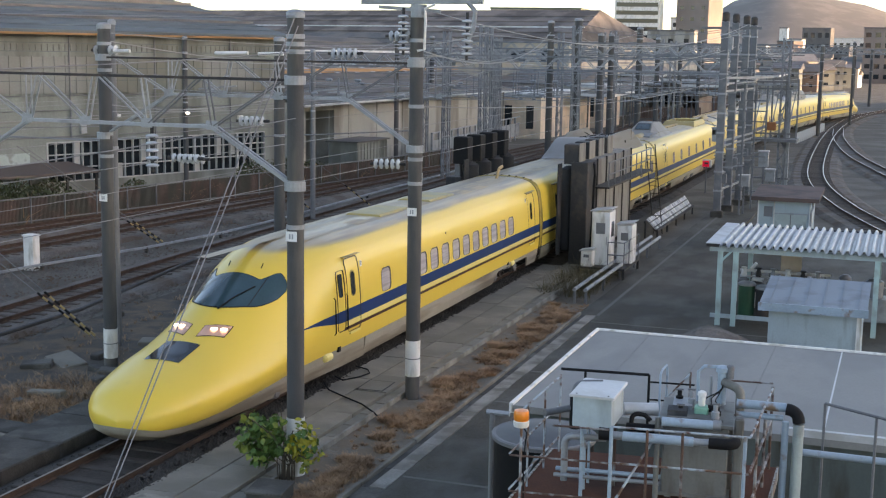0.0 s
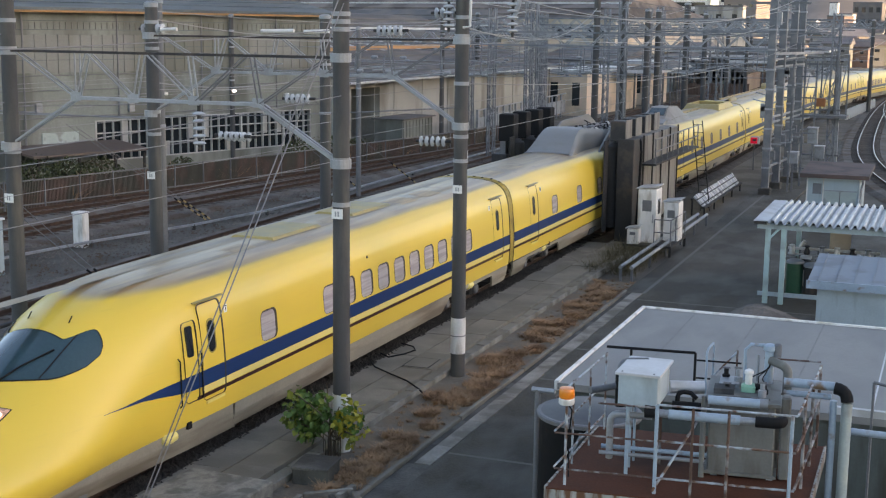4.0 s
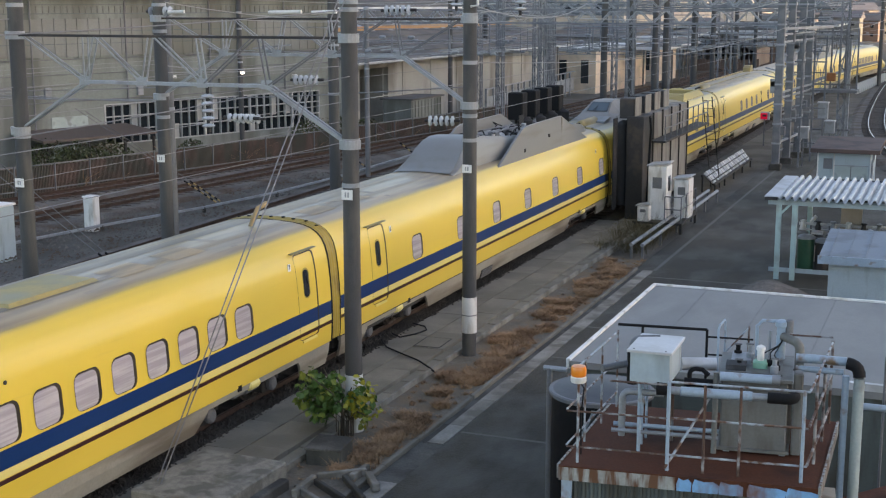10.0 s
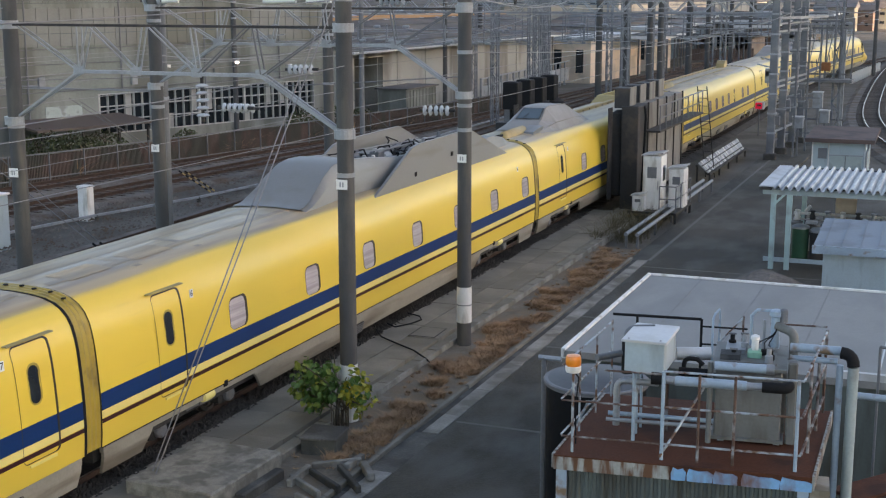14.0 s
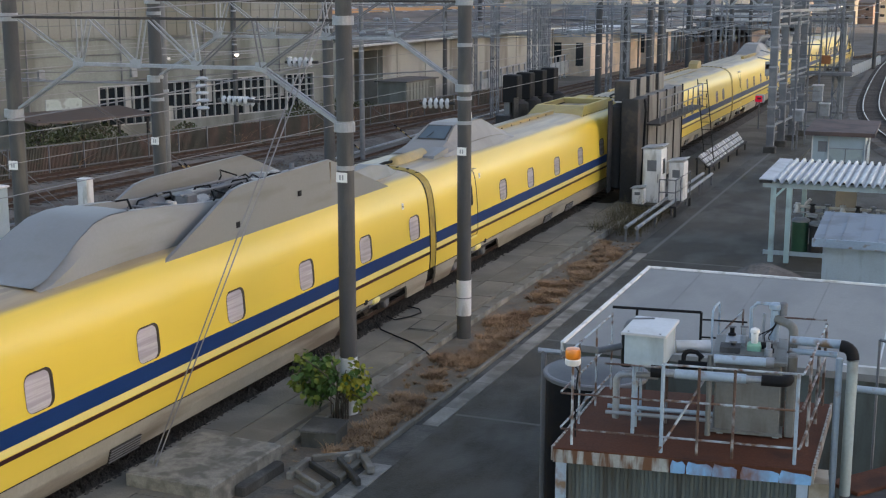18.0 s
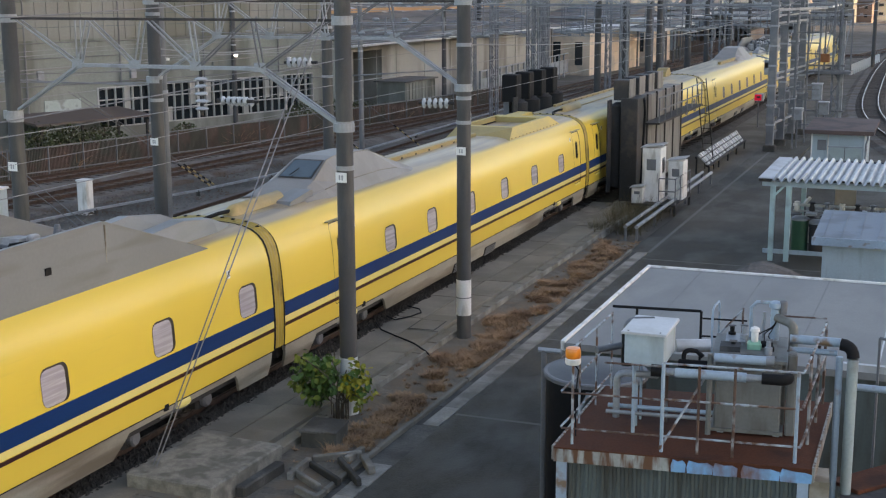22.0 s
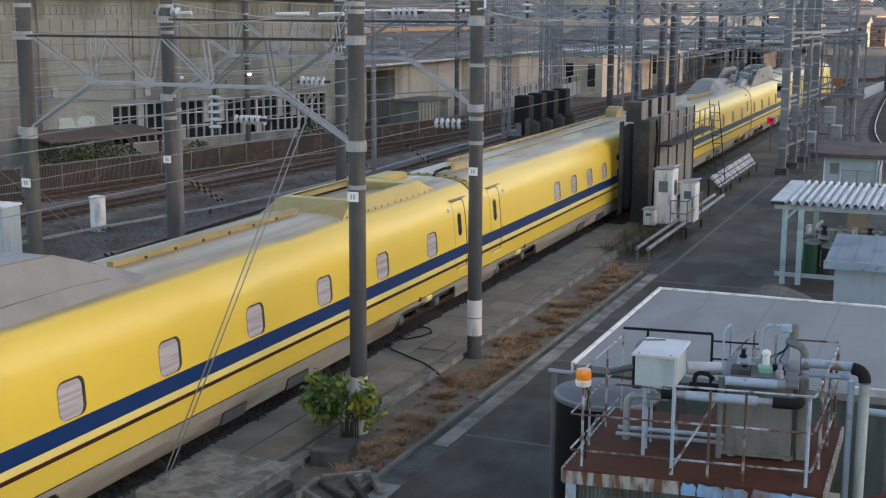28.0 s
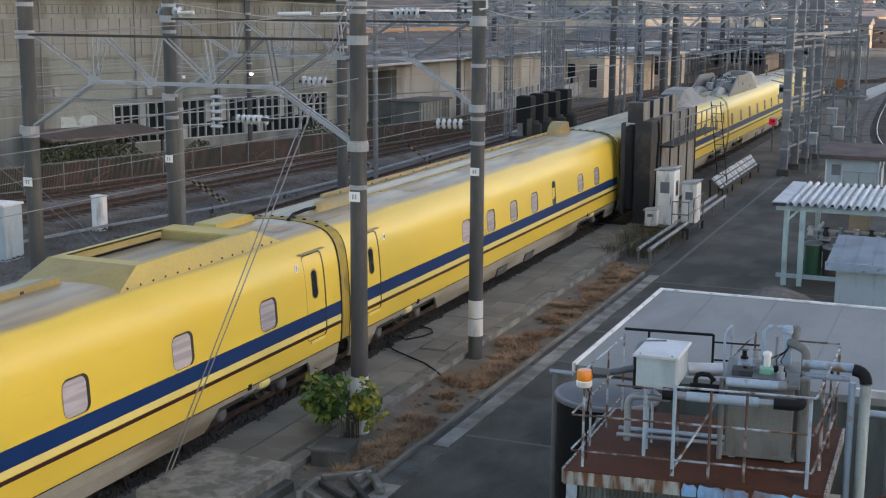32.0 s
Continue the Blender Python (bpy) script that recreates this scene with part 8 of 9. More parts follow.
def vine():
    t = thing("vine_bush", "leafy vine with green and yellow leaves at the pole's foot", "bush", "", pose(3.62, 23.2, 0))
    rv = random.Random(4)
    stems = Geo()
    tips, leaves = [], ([], [])
    for k in range(22):
        a = rv.uniform(0, 6.28)
        r = rv.uniform(0.35, 1.0)
        p0 = Vector((rv.uniform(-0.15, 0.15), rv.uniform(-0.2, 0.1), -0.25))
        p3 = Vector((r * math.cos(a) * 0.95 - 0.16, r * math.sin(a) * 0.6 - 0.15, rv.uniform(0.25, 1.25)))
        p1 = p0 + Vector((0, 0, 0.4))
        pts = [p0, p1, (p1 + p3) / 2 + Vector((0, 0, 0.12)), p3]
        stems.path(pts, 0.012, 5)
        tips += pts[1:]
    part("stem", stems, M["bark"], t)
    leaf = Geo().add([(0, 0, 0), (0.055, 0.03, 0.01), (0.07, 0.09, 0), (0.03, 0.14, -0.02), (0, 0.17, -0.03), (-0.03, 0.14, -0.02), (-0.07, 0.09, 0), (-0.055, 0.03, 0.01)],
                     [(0, 1, 2, 3, 4), (0, 4, 5, 6, 7)]).mesh("leaf", M["leaf"])
    leaf_y = Geo().add([(0, 0, 0), (0.055, 0.03, 0.01), (0.07, 0.09, 0), (0.03, 0.14, -0.02), (0, 0.17, -0.03), (-0.03, 0.14, -0.02), (-0.07, 0.09, 0), (-0.055, 0.03, 0.01)],
                       [(0, 1, 2, 3, 4), (0, 4, 5, 6, 7)]).mesh("leaf", M["leafyellow"])
    for k in range(760):
        yel = k % 4 == 0
        c, q = ((0.46, -0.12, 0.64), (0.34, 0.24, 0.50)) if yel else ((-0.50, -0.12, 0.70), (0.54, 0.46, 0.50))
        d = Vector((rv.gauss(0, 1), rv.gauss(0, 1), rv.gauss(0, 1))).normalized() * rv.random() ** 0.28
        lump = 1 + 0.30 * math.sin(5 * d.x + 1) * math.sin(6 * d.z + 2 * d.y)
        p = Vector((c[0] + q[0] * d.x * lump, c[1] + q[1] * d.y * lump, c[2] + q[2] * d.z * lump))
        s = rv.uniform(0.5, 1.1)
        m = pose(p.x, p.y, max(-0.15, p.z), rv.uniform(-95, 10), rv.uniform(-40, 40), rv.uniform(0, 360)) @ Matrix.Scale(s, 4)
        leaves[1 if yel and rv.random() < 0.7 else 0].append(m)
    for k, (mats, me) in enumerate(((leaves[0], leaf), (leaves[1], leaf_y))):
        for m in mats[:220 if k == 0 else 70]:
            part("leaf", me, None, t, at=m)
        rest = Geo()
        for m in mats[220 if k == 0 else 70:]:
            rest.add([m @ v.co for v in me.vertices], [tuple(p.vertices) for p in me.polygons])
        if rest.v:
            tagged(part("foliage", rest, M["leafyellow"] if k else M["leaf"], t), kind="stuff")


vine()


# ---- the works and the town behind ----
def frame_dir(a, b):
    a, b = Vector(a), Vector(b)
    d = (b - a)
    return a, d.normalized(), d.length


def factory():
    """The long shed behind the yard: local x runs along its wall, y goes in from it."""
    a, d, ln = frame_dir((-45.7, 23.9, 0), (-26.0, 81.5, 0))
    head = math.degrees(math.atan2(d.y, d.x))
    t = thing("factory_shed", "long beige factory shed with a slate-grey roof", "factory", "", pose(a.x, a.y, 0, 0, 0, head))
    L = ln
    w0, w1, z0, z1 = 42.2, 59.6, 0.45, 2.85
    for xa, xb, za, zb in ((0, L, -0.5, z0), (0, w0, z0, z1), (w1, L, z0, z1), (0, L, z1, 5.7)):
        part("wall", Geo().box(xa, xb, 0, 0.4, za, zb), M["beigewall"], t, "beige rendered wall")
    part("wall_cladding", Geo().box(0, L, -0.12, 0.3, 5.7, 7.8), M["greenwall"], t, "grey-green ribbed cladding")
    for k in range(int(L / 0.75)):
        part("cladding_rib", Geo().box(k * 0.75, k * 0.75 + 0.07, -0.17, -0.12, 5.65, 7.85), M["greenwall"], t)
    part("upper_wall", Geo().box(0, L, 0, 0.4, 7.8, 9.1), M["beigewall"], t)
    part("wall_ledge", Geo().box(0, L, -0.08, 0, 4.05, 4.13), M["greenwall"], t)
    part("eave", Geo().box(-0.3, L + 0.5, -0.7, 0.2, 9.08, 9.34), M["eave"], t, "orange-brown eave board")
    part("roof", Geo().prism([(-0.8, 9.36), (14, 12.4), (28, 9.36), (28, 9.2), (14, 12.2), (-0.8, 9.2)], -0.4, L + 0.6, "x"), M["tealroof"], t, "slate-grey sheet roof")
    for k in range(3):
        y = 3.0 + 3.3 * k
        part("roof_step", Geo().box(-0.4, L + 0.6, y, y + 0.15, 9.36 + 0.2054 * (y + 0.8) - 0.05, 9.36 + 0.2054 * (y + 0.8) + 0.16), M["greyroof"], t)
    for k in range(9):
        y = 0.6 + 1.45 * k
        z = 9.36 + 0.2054 * (y + 0.8)
        part("roof_lap", Geo().box(-0.4, L + 0.6, y, y + 0.07, z - 0.05, z + 0.045), M["tealroof"], t)
    rf = random.Random(6)
    for k in range(9):
        x = 6 + 6.3 * k
        part("downpipe", Geo().tube((x, -0.14, 3.0 if w0 - 1 < x < w1 + 1 else -0.3), (x, -0.14, 9.1), 0.055, 7), M["galvdark"], t, "grey downpipe")
        part("wall_box", Geo().cbox(x + 0.7, x + 1.1, -0.2, 0, 3.3 + rf.uniform(-0.2, 0.5), 4.0, 0.02), M[rf.choice(["galv", "greenwall", "white"])], t)
    for z in (3.15, 4.7, 5.55):
        part("conduit", Geo().tube((0, -0.08, z), (L, -0.08, z), 0.03, 6), M["galvdark"], t)
    for z in (6.4, 7.1, 8.1, 8.6):
        part("sheet_joint", Geo().box(0, L, -0.135 if z < 7.8 else -0.015, -0.12 if z < 7.8 else 0, z, z + 0.03), M["tealroof"], t)
    for k in range(int(L / 0.4)):
        part("louvre_fin", Geo().box(k * 0.4, k * 0.4 + 0.04, -0.05, 0.0, 8.15, 8.55), M["greenwall"], t)
    part("wall_lamp", Geo().cbox(47.0, 47.25, -0.4, -0.1, 4.2, 4.4, 0.03), M["white"], t)
    part("notice_board", Geo().box(22.0, 24.6, -0.1, 0, 0.2, 2.0), M["palewall"], t, "pale board on the wall")
    part("gable", Geo().prism([(0.1, -0.4), (0.1, 9.2), (14, 12.2), (27.6, 9.2), (27.6, -0.4)], L - 0.2, L, "x"), M["beigewall"], t)
    part("end_wall", Geo().box(0, 0.3, 0.2, 28, -0.4, 9.2), M["beigewall"], t)
    part("rear_wall", Geo().box(0, L, 27.6, 28, -0.4, 9.2), M["beigewall"], t)
    # the band of windows, a dark room behind
    part("window_dark", Geo().box(w0, w1, 0.30, 0.34, z0, z1), M["darkglass"], t, "dark glazing")
    n = int((w1 - w0) / 0.62)
    for k in range(n + 1):
        x = w0 + (w1 - w0) * k / n
        part("window_bar", Geo().box(x - (0.06 if k % 6 == 0 else 0.022), x + (0.06 if k % 6 == 0 else 0.022), -0.05, 0.12, z0, z1), M["windowwhite"], t, "white window bar")
    for z in (z0, z0 + 0.8, z0 + 1.6, z1 - 0.07):
        part("window_rail", Geo().box(w0, w1, -0.06, 0.12, z, z + 0.06), M["windowwhite"], t)
    for k in range(n):
        if k % 5 in (1, 3) and k > 1:
            x = w0 + (w1 - w0) * k / n
            part("window_blind", Geo().box(x + 0.04, x + 0.58, 0.2, 0.24, z0 + (0.95 if k % 2 else 0.05), z1 - 0.1 if k % 2 else z0 + 0.9), M["windowwhite"], t)
    part("awning", Geo().prism([(-3.2, 1.25), (0, 1.55), (0, 1.68), (-3.2, 1.38)], 36.0, 43.6, "x"), M["brownroof"], t, "dark brown lean-to roof")
    for x in (36.4, 39, 41.4, 43.4):
        part("awning_post", Geo().bar((x, -3.0, -0.4), (x, -3.0, 1.1), 0.12), M["dark"], t)
    part("shutter", Geo().box(38.6, 41.0, -0.06, 0, 0, 2.3), M["pipegreen"], t, "pale closed shutter")
    for x in (L - 8.5, L - 29.5):
        part("downpipe", Geo().tube((x, -0.2, 0), (x, -0.2, 9.1), 0.08, 8), M["beigewall"], t)
    return t


factory()


M["hallroof"] = material("weathered_hall_roof", (0.115, 0.112, 0.112), 0.85, 0, 0.25, 0.3, 7, 0.05, (0.165, 0.15, 0.135), 0.34, 0.35, (0.5, 2.0, 1), spec=0.15)


def works_hall():
    """A lower hall beyond the shed, its long wall along the yard."""
    a, d, ln = frame_dir((-24.9, 80.5, 0), (-23.6, 127, 0))
    head = math.degrees(math.atan2(d.y, d.x))
    t = thing("works_hall", "pale works hall with a broad dark grey roof", "works hall", "", pose(a.x, a.y, 0, 0, 0, head))
    L = ln
    for xa, xb in ((1.2, 3.0), (7.6, L)):
        part("wall", Geo().box(xa, xb, 0, 0.4, -0.4, 4.7), M["palewall"], t, "pale rendered wall")
    part("lintel", Geo().box(3.0, 7.6, 0, 0.4, 4.1, 4.7), M["palewall"], t)
    # near-black wall paints the shade inside the bay
    part("dark_bay", Geo().box(3.0, 7.6, 2.5, 2.9, -0.4, 4.1), M["darktone"], t, "back wall of the open bay, shade in its colour")
    for xa in (3.0, 7.5):
        part("bay_jamb", Geo().box(xa, xa + 0.1, 0.4, 2.5, -0.4, 4.1), M["palewall"], t)
    part("roof", Geo().prism([(-0.9, 4.65), (15, 9.6), (24, 9.9), (24, 9.7), (15, 9.4), (-0.9, 4.5)], 1.0, L + 1.0, "x"), M["hallroof"], t, "broad dark grey sheet roof")
    for k in range(9):
        y = 0.5 + 1.6 * k
        z = 4.65 + 0.3113 * (y + 0.9)
        part("roof_lap", Geo().box(1.0, L + 1.0, y, y + (0.35 if k in (3, 6) else 0.10), z - 0.05, z + (0.32 if k in (3, 6) else 0.07)), M["eave"] if k == 3 else M["corr"] if k == 6 else M["hallroof"], t)
    for k in range(12):
        x = 4 + 3.6 * k
        part("skylight", Geo().add(
            [(x, 5.0, 4.65 + 0.3113 * 5.9 + 0.04), (x + 0.9, 5.0, 4.65 + 0.3113 * 5.9 + 0.04), (x + 0.9, 8.0, 4.65 + 0.3113 * 8.9 + 0.04), (x, 8.0, 4.65 + 0.3113 * 8.9 + 0.04)], [(0, 1, 2, 3)]), M["galv"], t)
    for k in range(7):
        x = 10 + 5.2 * k
        part("pilaster", Geo().box(x, x + 0.3, -0.06, 0, -0.4, 4.6), M["palewall"], t)
    part("rear_wall", Geo().box(1.2, L + 0.9, 23.5, 24, -0.4, 9.6), M["palewall"], t)
    part("side_wall", Geo().prism([(0.1, -0.4), (0.1, 4.6), (15, 9.4), (23.6, 9.6), (23.6, -0.4)], 1.2, 1.4, "x"), M["palewall"], t)
    part("side_wall", Geo().prism([(0.1, -0.4), (0.1, 4.6), (15, 9.4), (23.6, 9.6), (23.6, -0.4)], L + 0.6, L + 0.8, "x"), M["palewall"], t)
    part("gutter", Geo().box(1.0, L + 1, -1.02, -0.9, 4.5, 4.66), M["corr"], t)


works_hall()
th = thing("yard_hut", "low tan hut with a barred front by the fence", "hut", "", pose(-21.6, 88.0, 0, 0, 0, 88))
part("wall", Geo().box(-2.6, 2.6, 0, 2.2, -0.4, 1.9), M["beigewall"], th)
part("roof", Geo().box(-2.8, 2.8, -0.2, 2.4, 1.9, 2.0), M["greyroof"], th)
for k in range(10):
    part("bar", Geo().box(-2.5 + 0.55 * k, -2.42 + 0.55 * k, -0.05, 0, -0.2, 1.8), M["beigewall"], th)
pf = thing("steel_fence", "grey steel fence with square posts", "fence")
for k in range(16):
    y = 98 + 1.9 * k
    x = -20.6 - 0.10 * k
    part("post", Geo().bar((x, y, -0.4), (x, y, 2.0), 0.16), M["galv"], pf)
    part("rail", Geo().bar((x, y, 1.95), (x - 0.10, y + 1.9, 1.95), 0.10), M["galv"], pf)
    part("panel", Geo().bar((x, y, 0.7), (x - 0.10, y + 1.9, 0.7), 0.04, 1.3), M["galv"], pf)


def shrub(x, y, r, h, seed, label="dark green unkempt shrub by the wall"):
    t = thing("shrub", label, "shrub", "shrubs", pose(x, y, -0.4))
    rs = random.Random(seed)
    g, st = Geo(), Geo()
    for k in range(7):
        st.path([(0, 0, 0), (rs.uniform(-r, r) * 0.4, rs.uniform(-r, r) * 0.4, h * 0.5), (rs.uniform(-r, r) * 0.8, rs.uniform(-r, r) * 0.8, h * 0.9)], 0.02, 4)
    for k in range(700):
        a, e = rs.uniform(0, 6.28), rs.random() ** 0.5
        px, py, pz = r * e * math.cos(a), r * e * math.sin(a), h * rs.uniform(0.05, 1.0) * (1 - 0.5 * e * e)
        q = rs.uniform(0.05, 0.11)
        u, v = Vector((rs.uniform(-1, 1), rs.uniform(-1, 1), rs.uniform(-1, 1))).normalized() * q, Vector((rs.uniform(-1, 1), rs.uniform(-1, 1), rs.uniform(-1, 1))).normalized() * q
        p = Vector((px, py, pz))
        g.add([p - u, p + v, p + u, p - v], [(0, 1, 2, 3)])
    part("stem", st, M["bark"], t)
    tagged(part("foliage", g, M["shrubleaf"], t), kind="stuff")


for x, y, r, h, sd in ((-31.2, 57.5, 1.3, 1.9, 1), (-29.8, 61.0, 1.5, 1.5, 2), (-30.4, 59.0, 1.0, 1.7, 3), (-25.2, 76.5, 1.2, 1.8, 4), (-24.4, 79.5, 1.4, 1.6, 5), (-27.5, 66, 0.9, 1.2, 6), (-23.5, 82, 1.0, 1.3, 7)):
    shrub(x, y, r, h, sd)


def mesh_fence(points, h, label):
    t = thing("mesh_fence", label, "fence")
    for (ax, ay), (bx, by) in zip(points, points[1:]):
        ln = math.hypot(bx - ax, by - ay)
        n = int(ln / 2.0)
        for k in range(n):
            p = (ax + (bx - ax) * k / n, ay + (by - ay) * k / n)
            q = (ax + (bx - ax) * (k + 1) / n, ay + (by - ay) * (k + 1) / n)
            part("post", Geo().bar((p[0] + 0.07, p[1], -0.4), (p[0] + 0.07, p[1], h), 0.06), M["galvdark"], t)
            g = Geo()
            for j in range(26):
                fx, fy = p[0] + (q[0] - p[0]) * (j + 0.5) / 26, p[1] + (q[1] - p[1]) * (j + 0.5) / 26
                g.bar((fx, fy, -0.3), (fx, fy, h - 0.1 - 0.02 * (j % 3)), 0.048, 0.048)
            tagged(part("panel", g, M["fence"], t), kind="stuff")
            for zz in (0.0, h - 0.05):
                part("rail", Geo().bar((p[0] + 0.03, p[1], zz), (q[0] + 0.03, q[1], zz), 0.06), M["galvdark"], t)


mesh_fence([(-31.5, 32), (-25.3, 50.5), (-21.0, 69), (-18.5, 84), (-17.2, 98)], 1.2, "rusty mesh fence along the yard")

wb = thing("white_marker_box", "white rectangular equipment box beside the track", "equipment box", "white boxes", pose(-17.3, 42.7, 0))
part("body", Geo().cbox(-0.24, 0.24, -0.22, 0.22, -0.35, 1.02, 0.03), M["white"], wb)
part("lid", Geo().cbox(-0.27, 0.27, -0.25, 0.25, 1.02, 1.08, 0.02), M["white"], wb)
wb2 = thing("equipment_cabinet", "pale grey trackside cabinet", "cabinet", "white boxes", pose(-17.05, 36.3, 0))
part("body", Geo().cbox(-0.9, 0.9, -0.5, 0.5, -0.35, 1.62, 0.04), M["bluewhite"], wb2)
part("lid", Geo().cbox(-0.95, 0.95, -0.55, 0.55, 1.62, 1.69, 0.02), M["white"], wb2)
for x in (-0.3, 0.3):
    part("door_seam", Geo().box(x - 0.01, x + 0.01, -0.506, -0.5, -0.25, 1.55), M["galvdark"], wb2)
ct = thing("cable_trough", "pale cable trough along the yard tracks", "cable trough")
tp = [(-17.6, 38), (-16.9, 42.8), (-15.65, 48.4), (-14.97, 53.7), (-14.8, 60), (-15.2, 72), (-15.6, 90)]
for (ax, ay), (bx, by) in zip(tp, tp[1:]):
    part("trough_run", Geo().bar((ax, ay, -0.12), (bx, by, -0.12), 0.12, 0.09), M["galv"], ct)
    part("support", Geo().bar((ax, ay, -0.35), (ax, ay, -0.1), 0.12), M["concrete_dark"], ct)
solid("yard_cable", Geo().path([(-10.5, 20, 0.25), (-9.2, 27, 0.2), (-8.9, 34, 0.35), (-10.0, 42, 0.5), (-10.6, 50, 0.55)], 0.06, 6), M["darktone"], "thick dark cable along low posts", "cable")


nb = thing("number_board", "white number board on a dark frame beside the washer", "sign", "", pose(-3.6, 49.6, 0))
part("post", Geo().bar((0, 0, -0.35), (0, 0, 3.6), 0.08), M["dark"], nb)
part("board", Geo().box(-0.26, 0.26, -0.06, -0.02, 3.1, 3.6), M["plate"], nb)
me = digit("10", 0.36)
me.materials.append(M["black"])
part("board_mark", me, None, nb, at=pose(0, -0.065, 3.35, 90, 0, 0))


def block(name, x, y, w, d, h, head, wall, roof, label, rows=0, cols=0, pitch=0.0, group="", z0=-0.4, win="darkglass", wide=0.55, band=0.42, hip=99.0):
    """A plain building with rows of windows on its front, which looks along -y, and on its right side."""
    t = thing(name, label, "building", group, pose(x, y, 0, 0, 0, head))
    part("wall", Geo().box(-w / 2, w / 2, -d / 2, d / 2, z0, h), M[wall], t)
    if pitch >= 3:
        a, b, k = w / 2 + 0.4, d / 2 + 0.4, min(d / 2, w / 2 - 1, hip)
        part("roof", Geo().add([(-a, -b, h - 0.1), (a, -b, h - 0.1), (a, b, h - 0.1), (-a, b, h - 0.1), (-a + k, 0, h + pitch), (a - k, 0, h + pitch)],
                               [(0, 1, 5, 4), (2, 3, 4, 5), (1, 2, 5), (3, 0, 4), (3, 2, 1, 0)]), M[roof], t)
        for q in range(5):
            f = 0.1 + 0.17 * q
            part("roof_lap", Geo().box(-a + k * f, a - k * f, -b * (1 - f) - 0.06, -b * (1 - f) + 0.06, h - 0.1 + pitch * f - 0.05, h - 0.1 + pitch * f + 0.22), M["corr"] if q == 2 else M[roof], t)
    elif pitch:
        part("roof", Geo().prism([(-d / 2 - 0.4, h - 0.05), (0, h + pitch), (d / 2 + 0.4, h - 0.05), (d / 2 + 0.4, h - 0.25), (-d / 2 - 0.4, h - 0.25)], -w / 2 - 0.4, w / 2 + 0.4, "x"), M[roof], t)
    else:
        part("roof", Geo().box(-w / 2 - 0.15, w / 2 + 0.15, -d / 2 - 0.15, d / 2 + 0.15, h, h + 0.4), M[roof], t)
    for r in range(rows):
        z = (h - 0.6) * (r + 0.5) / rows + 0.2
        hh = (h / rows) * band
        for c in range(cols):
            xx = -w / 2 + w * (c + 0.5) / cols
            ww = w / cols * wide
            part("window", Geo().box(xx - ww / 2, xx + ww / 2, -d / 2 - 0.06, -d / 2, z - hh / 2, z + hh / 2), M[win], t)
    return t


M["greenroof"] = material("moss_green_roof", (0.12, 0.15, 0.11), 0.8, 0, 0.2, 0.3, 6, 0.03, (0.09, 0.11, 0.085), 0.3, 0.4)
M["slateroof"] = material("brown_grey_roof", (0.165, 0.142, 0.130), 0.85, 0, 0.2, 0.2, 6, 0.04, (0.075, 0.065, 0.06), 0.35, 0.25)
# works buildings in the middle distance
M["cream"] = material("cream_render", (0.68, 0.54, 0.41), 0.8, 0, 0.1, 0.4, 9, 0.04, (0.5, 0.42, 0.33), 0.25, 0.5)
M["greybrown"] = material("grey_brown_render", (0.27, 0.225, 0.20), 0.85, 0, 0.1, 0.3, 6, 0.02, (0.22, 0.18, 0.16), 0.3, 0.1, spec=0.2)
block("works_building", -87.2, 206.8, 122, 34, 9.9, -10, "tan", "slateroof", "long tan hall with a brown-grey roof and pale gutters", 3, 22, 5.0, band=0.5, hip=3.0)
block("town_block", -69, 305, 21.5, 12, 18.3, 4, "tan", "greenroof", "long tan block with a flat green roof", 2, 8, 0, wide=0.4, band=0.3)
block("works_building", -56, 168, 40, 16, 7.2, -14, "greenwall", "greyroof", "grey works hall with a dark roof", 2, 10, 3.5)
block("works_building", -48, 236, 50, 26, 8.2, -12, "palewall", "slateroof", "long brown hall with a grey-brown roof", 2, 14, 5.0)
block("works_building", -22.1, 138.5, 4.7, 18, 3.9, -3, "cream", "corr", "small cream works house with tall windows and a white eave", 1, 2, wide=0.34, band=0.6)
block("works_building", -29.5, 170, 11, 14, 4.6, -8, "palewall", "greyroof", "grey works building beyond the wires", 1, 4, 1.5)
block("works_building", -20.8, 157, 3.4, 9, 4.4, -4, "cream", "corr", "narrow pink-tan works house with a pale eave", 1, 2, wide=0.3, band=0.5)
block("works_building", -31.5, 220, 9.5, 9, 5.1, -5, "tan", "corr", "tan works building with a white eave", 1, 5, wide=0.4)


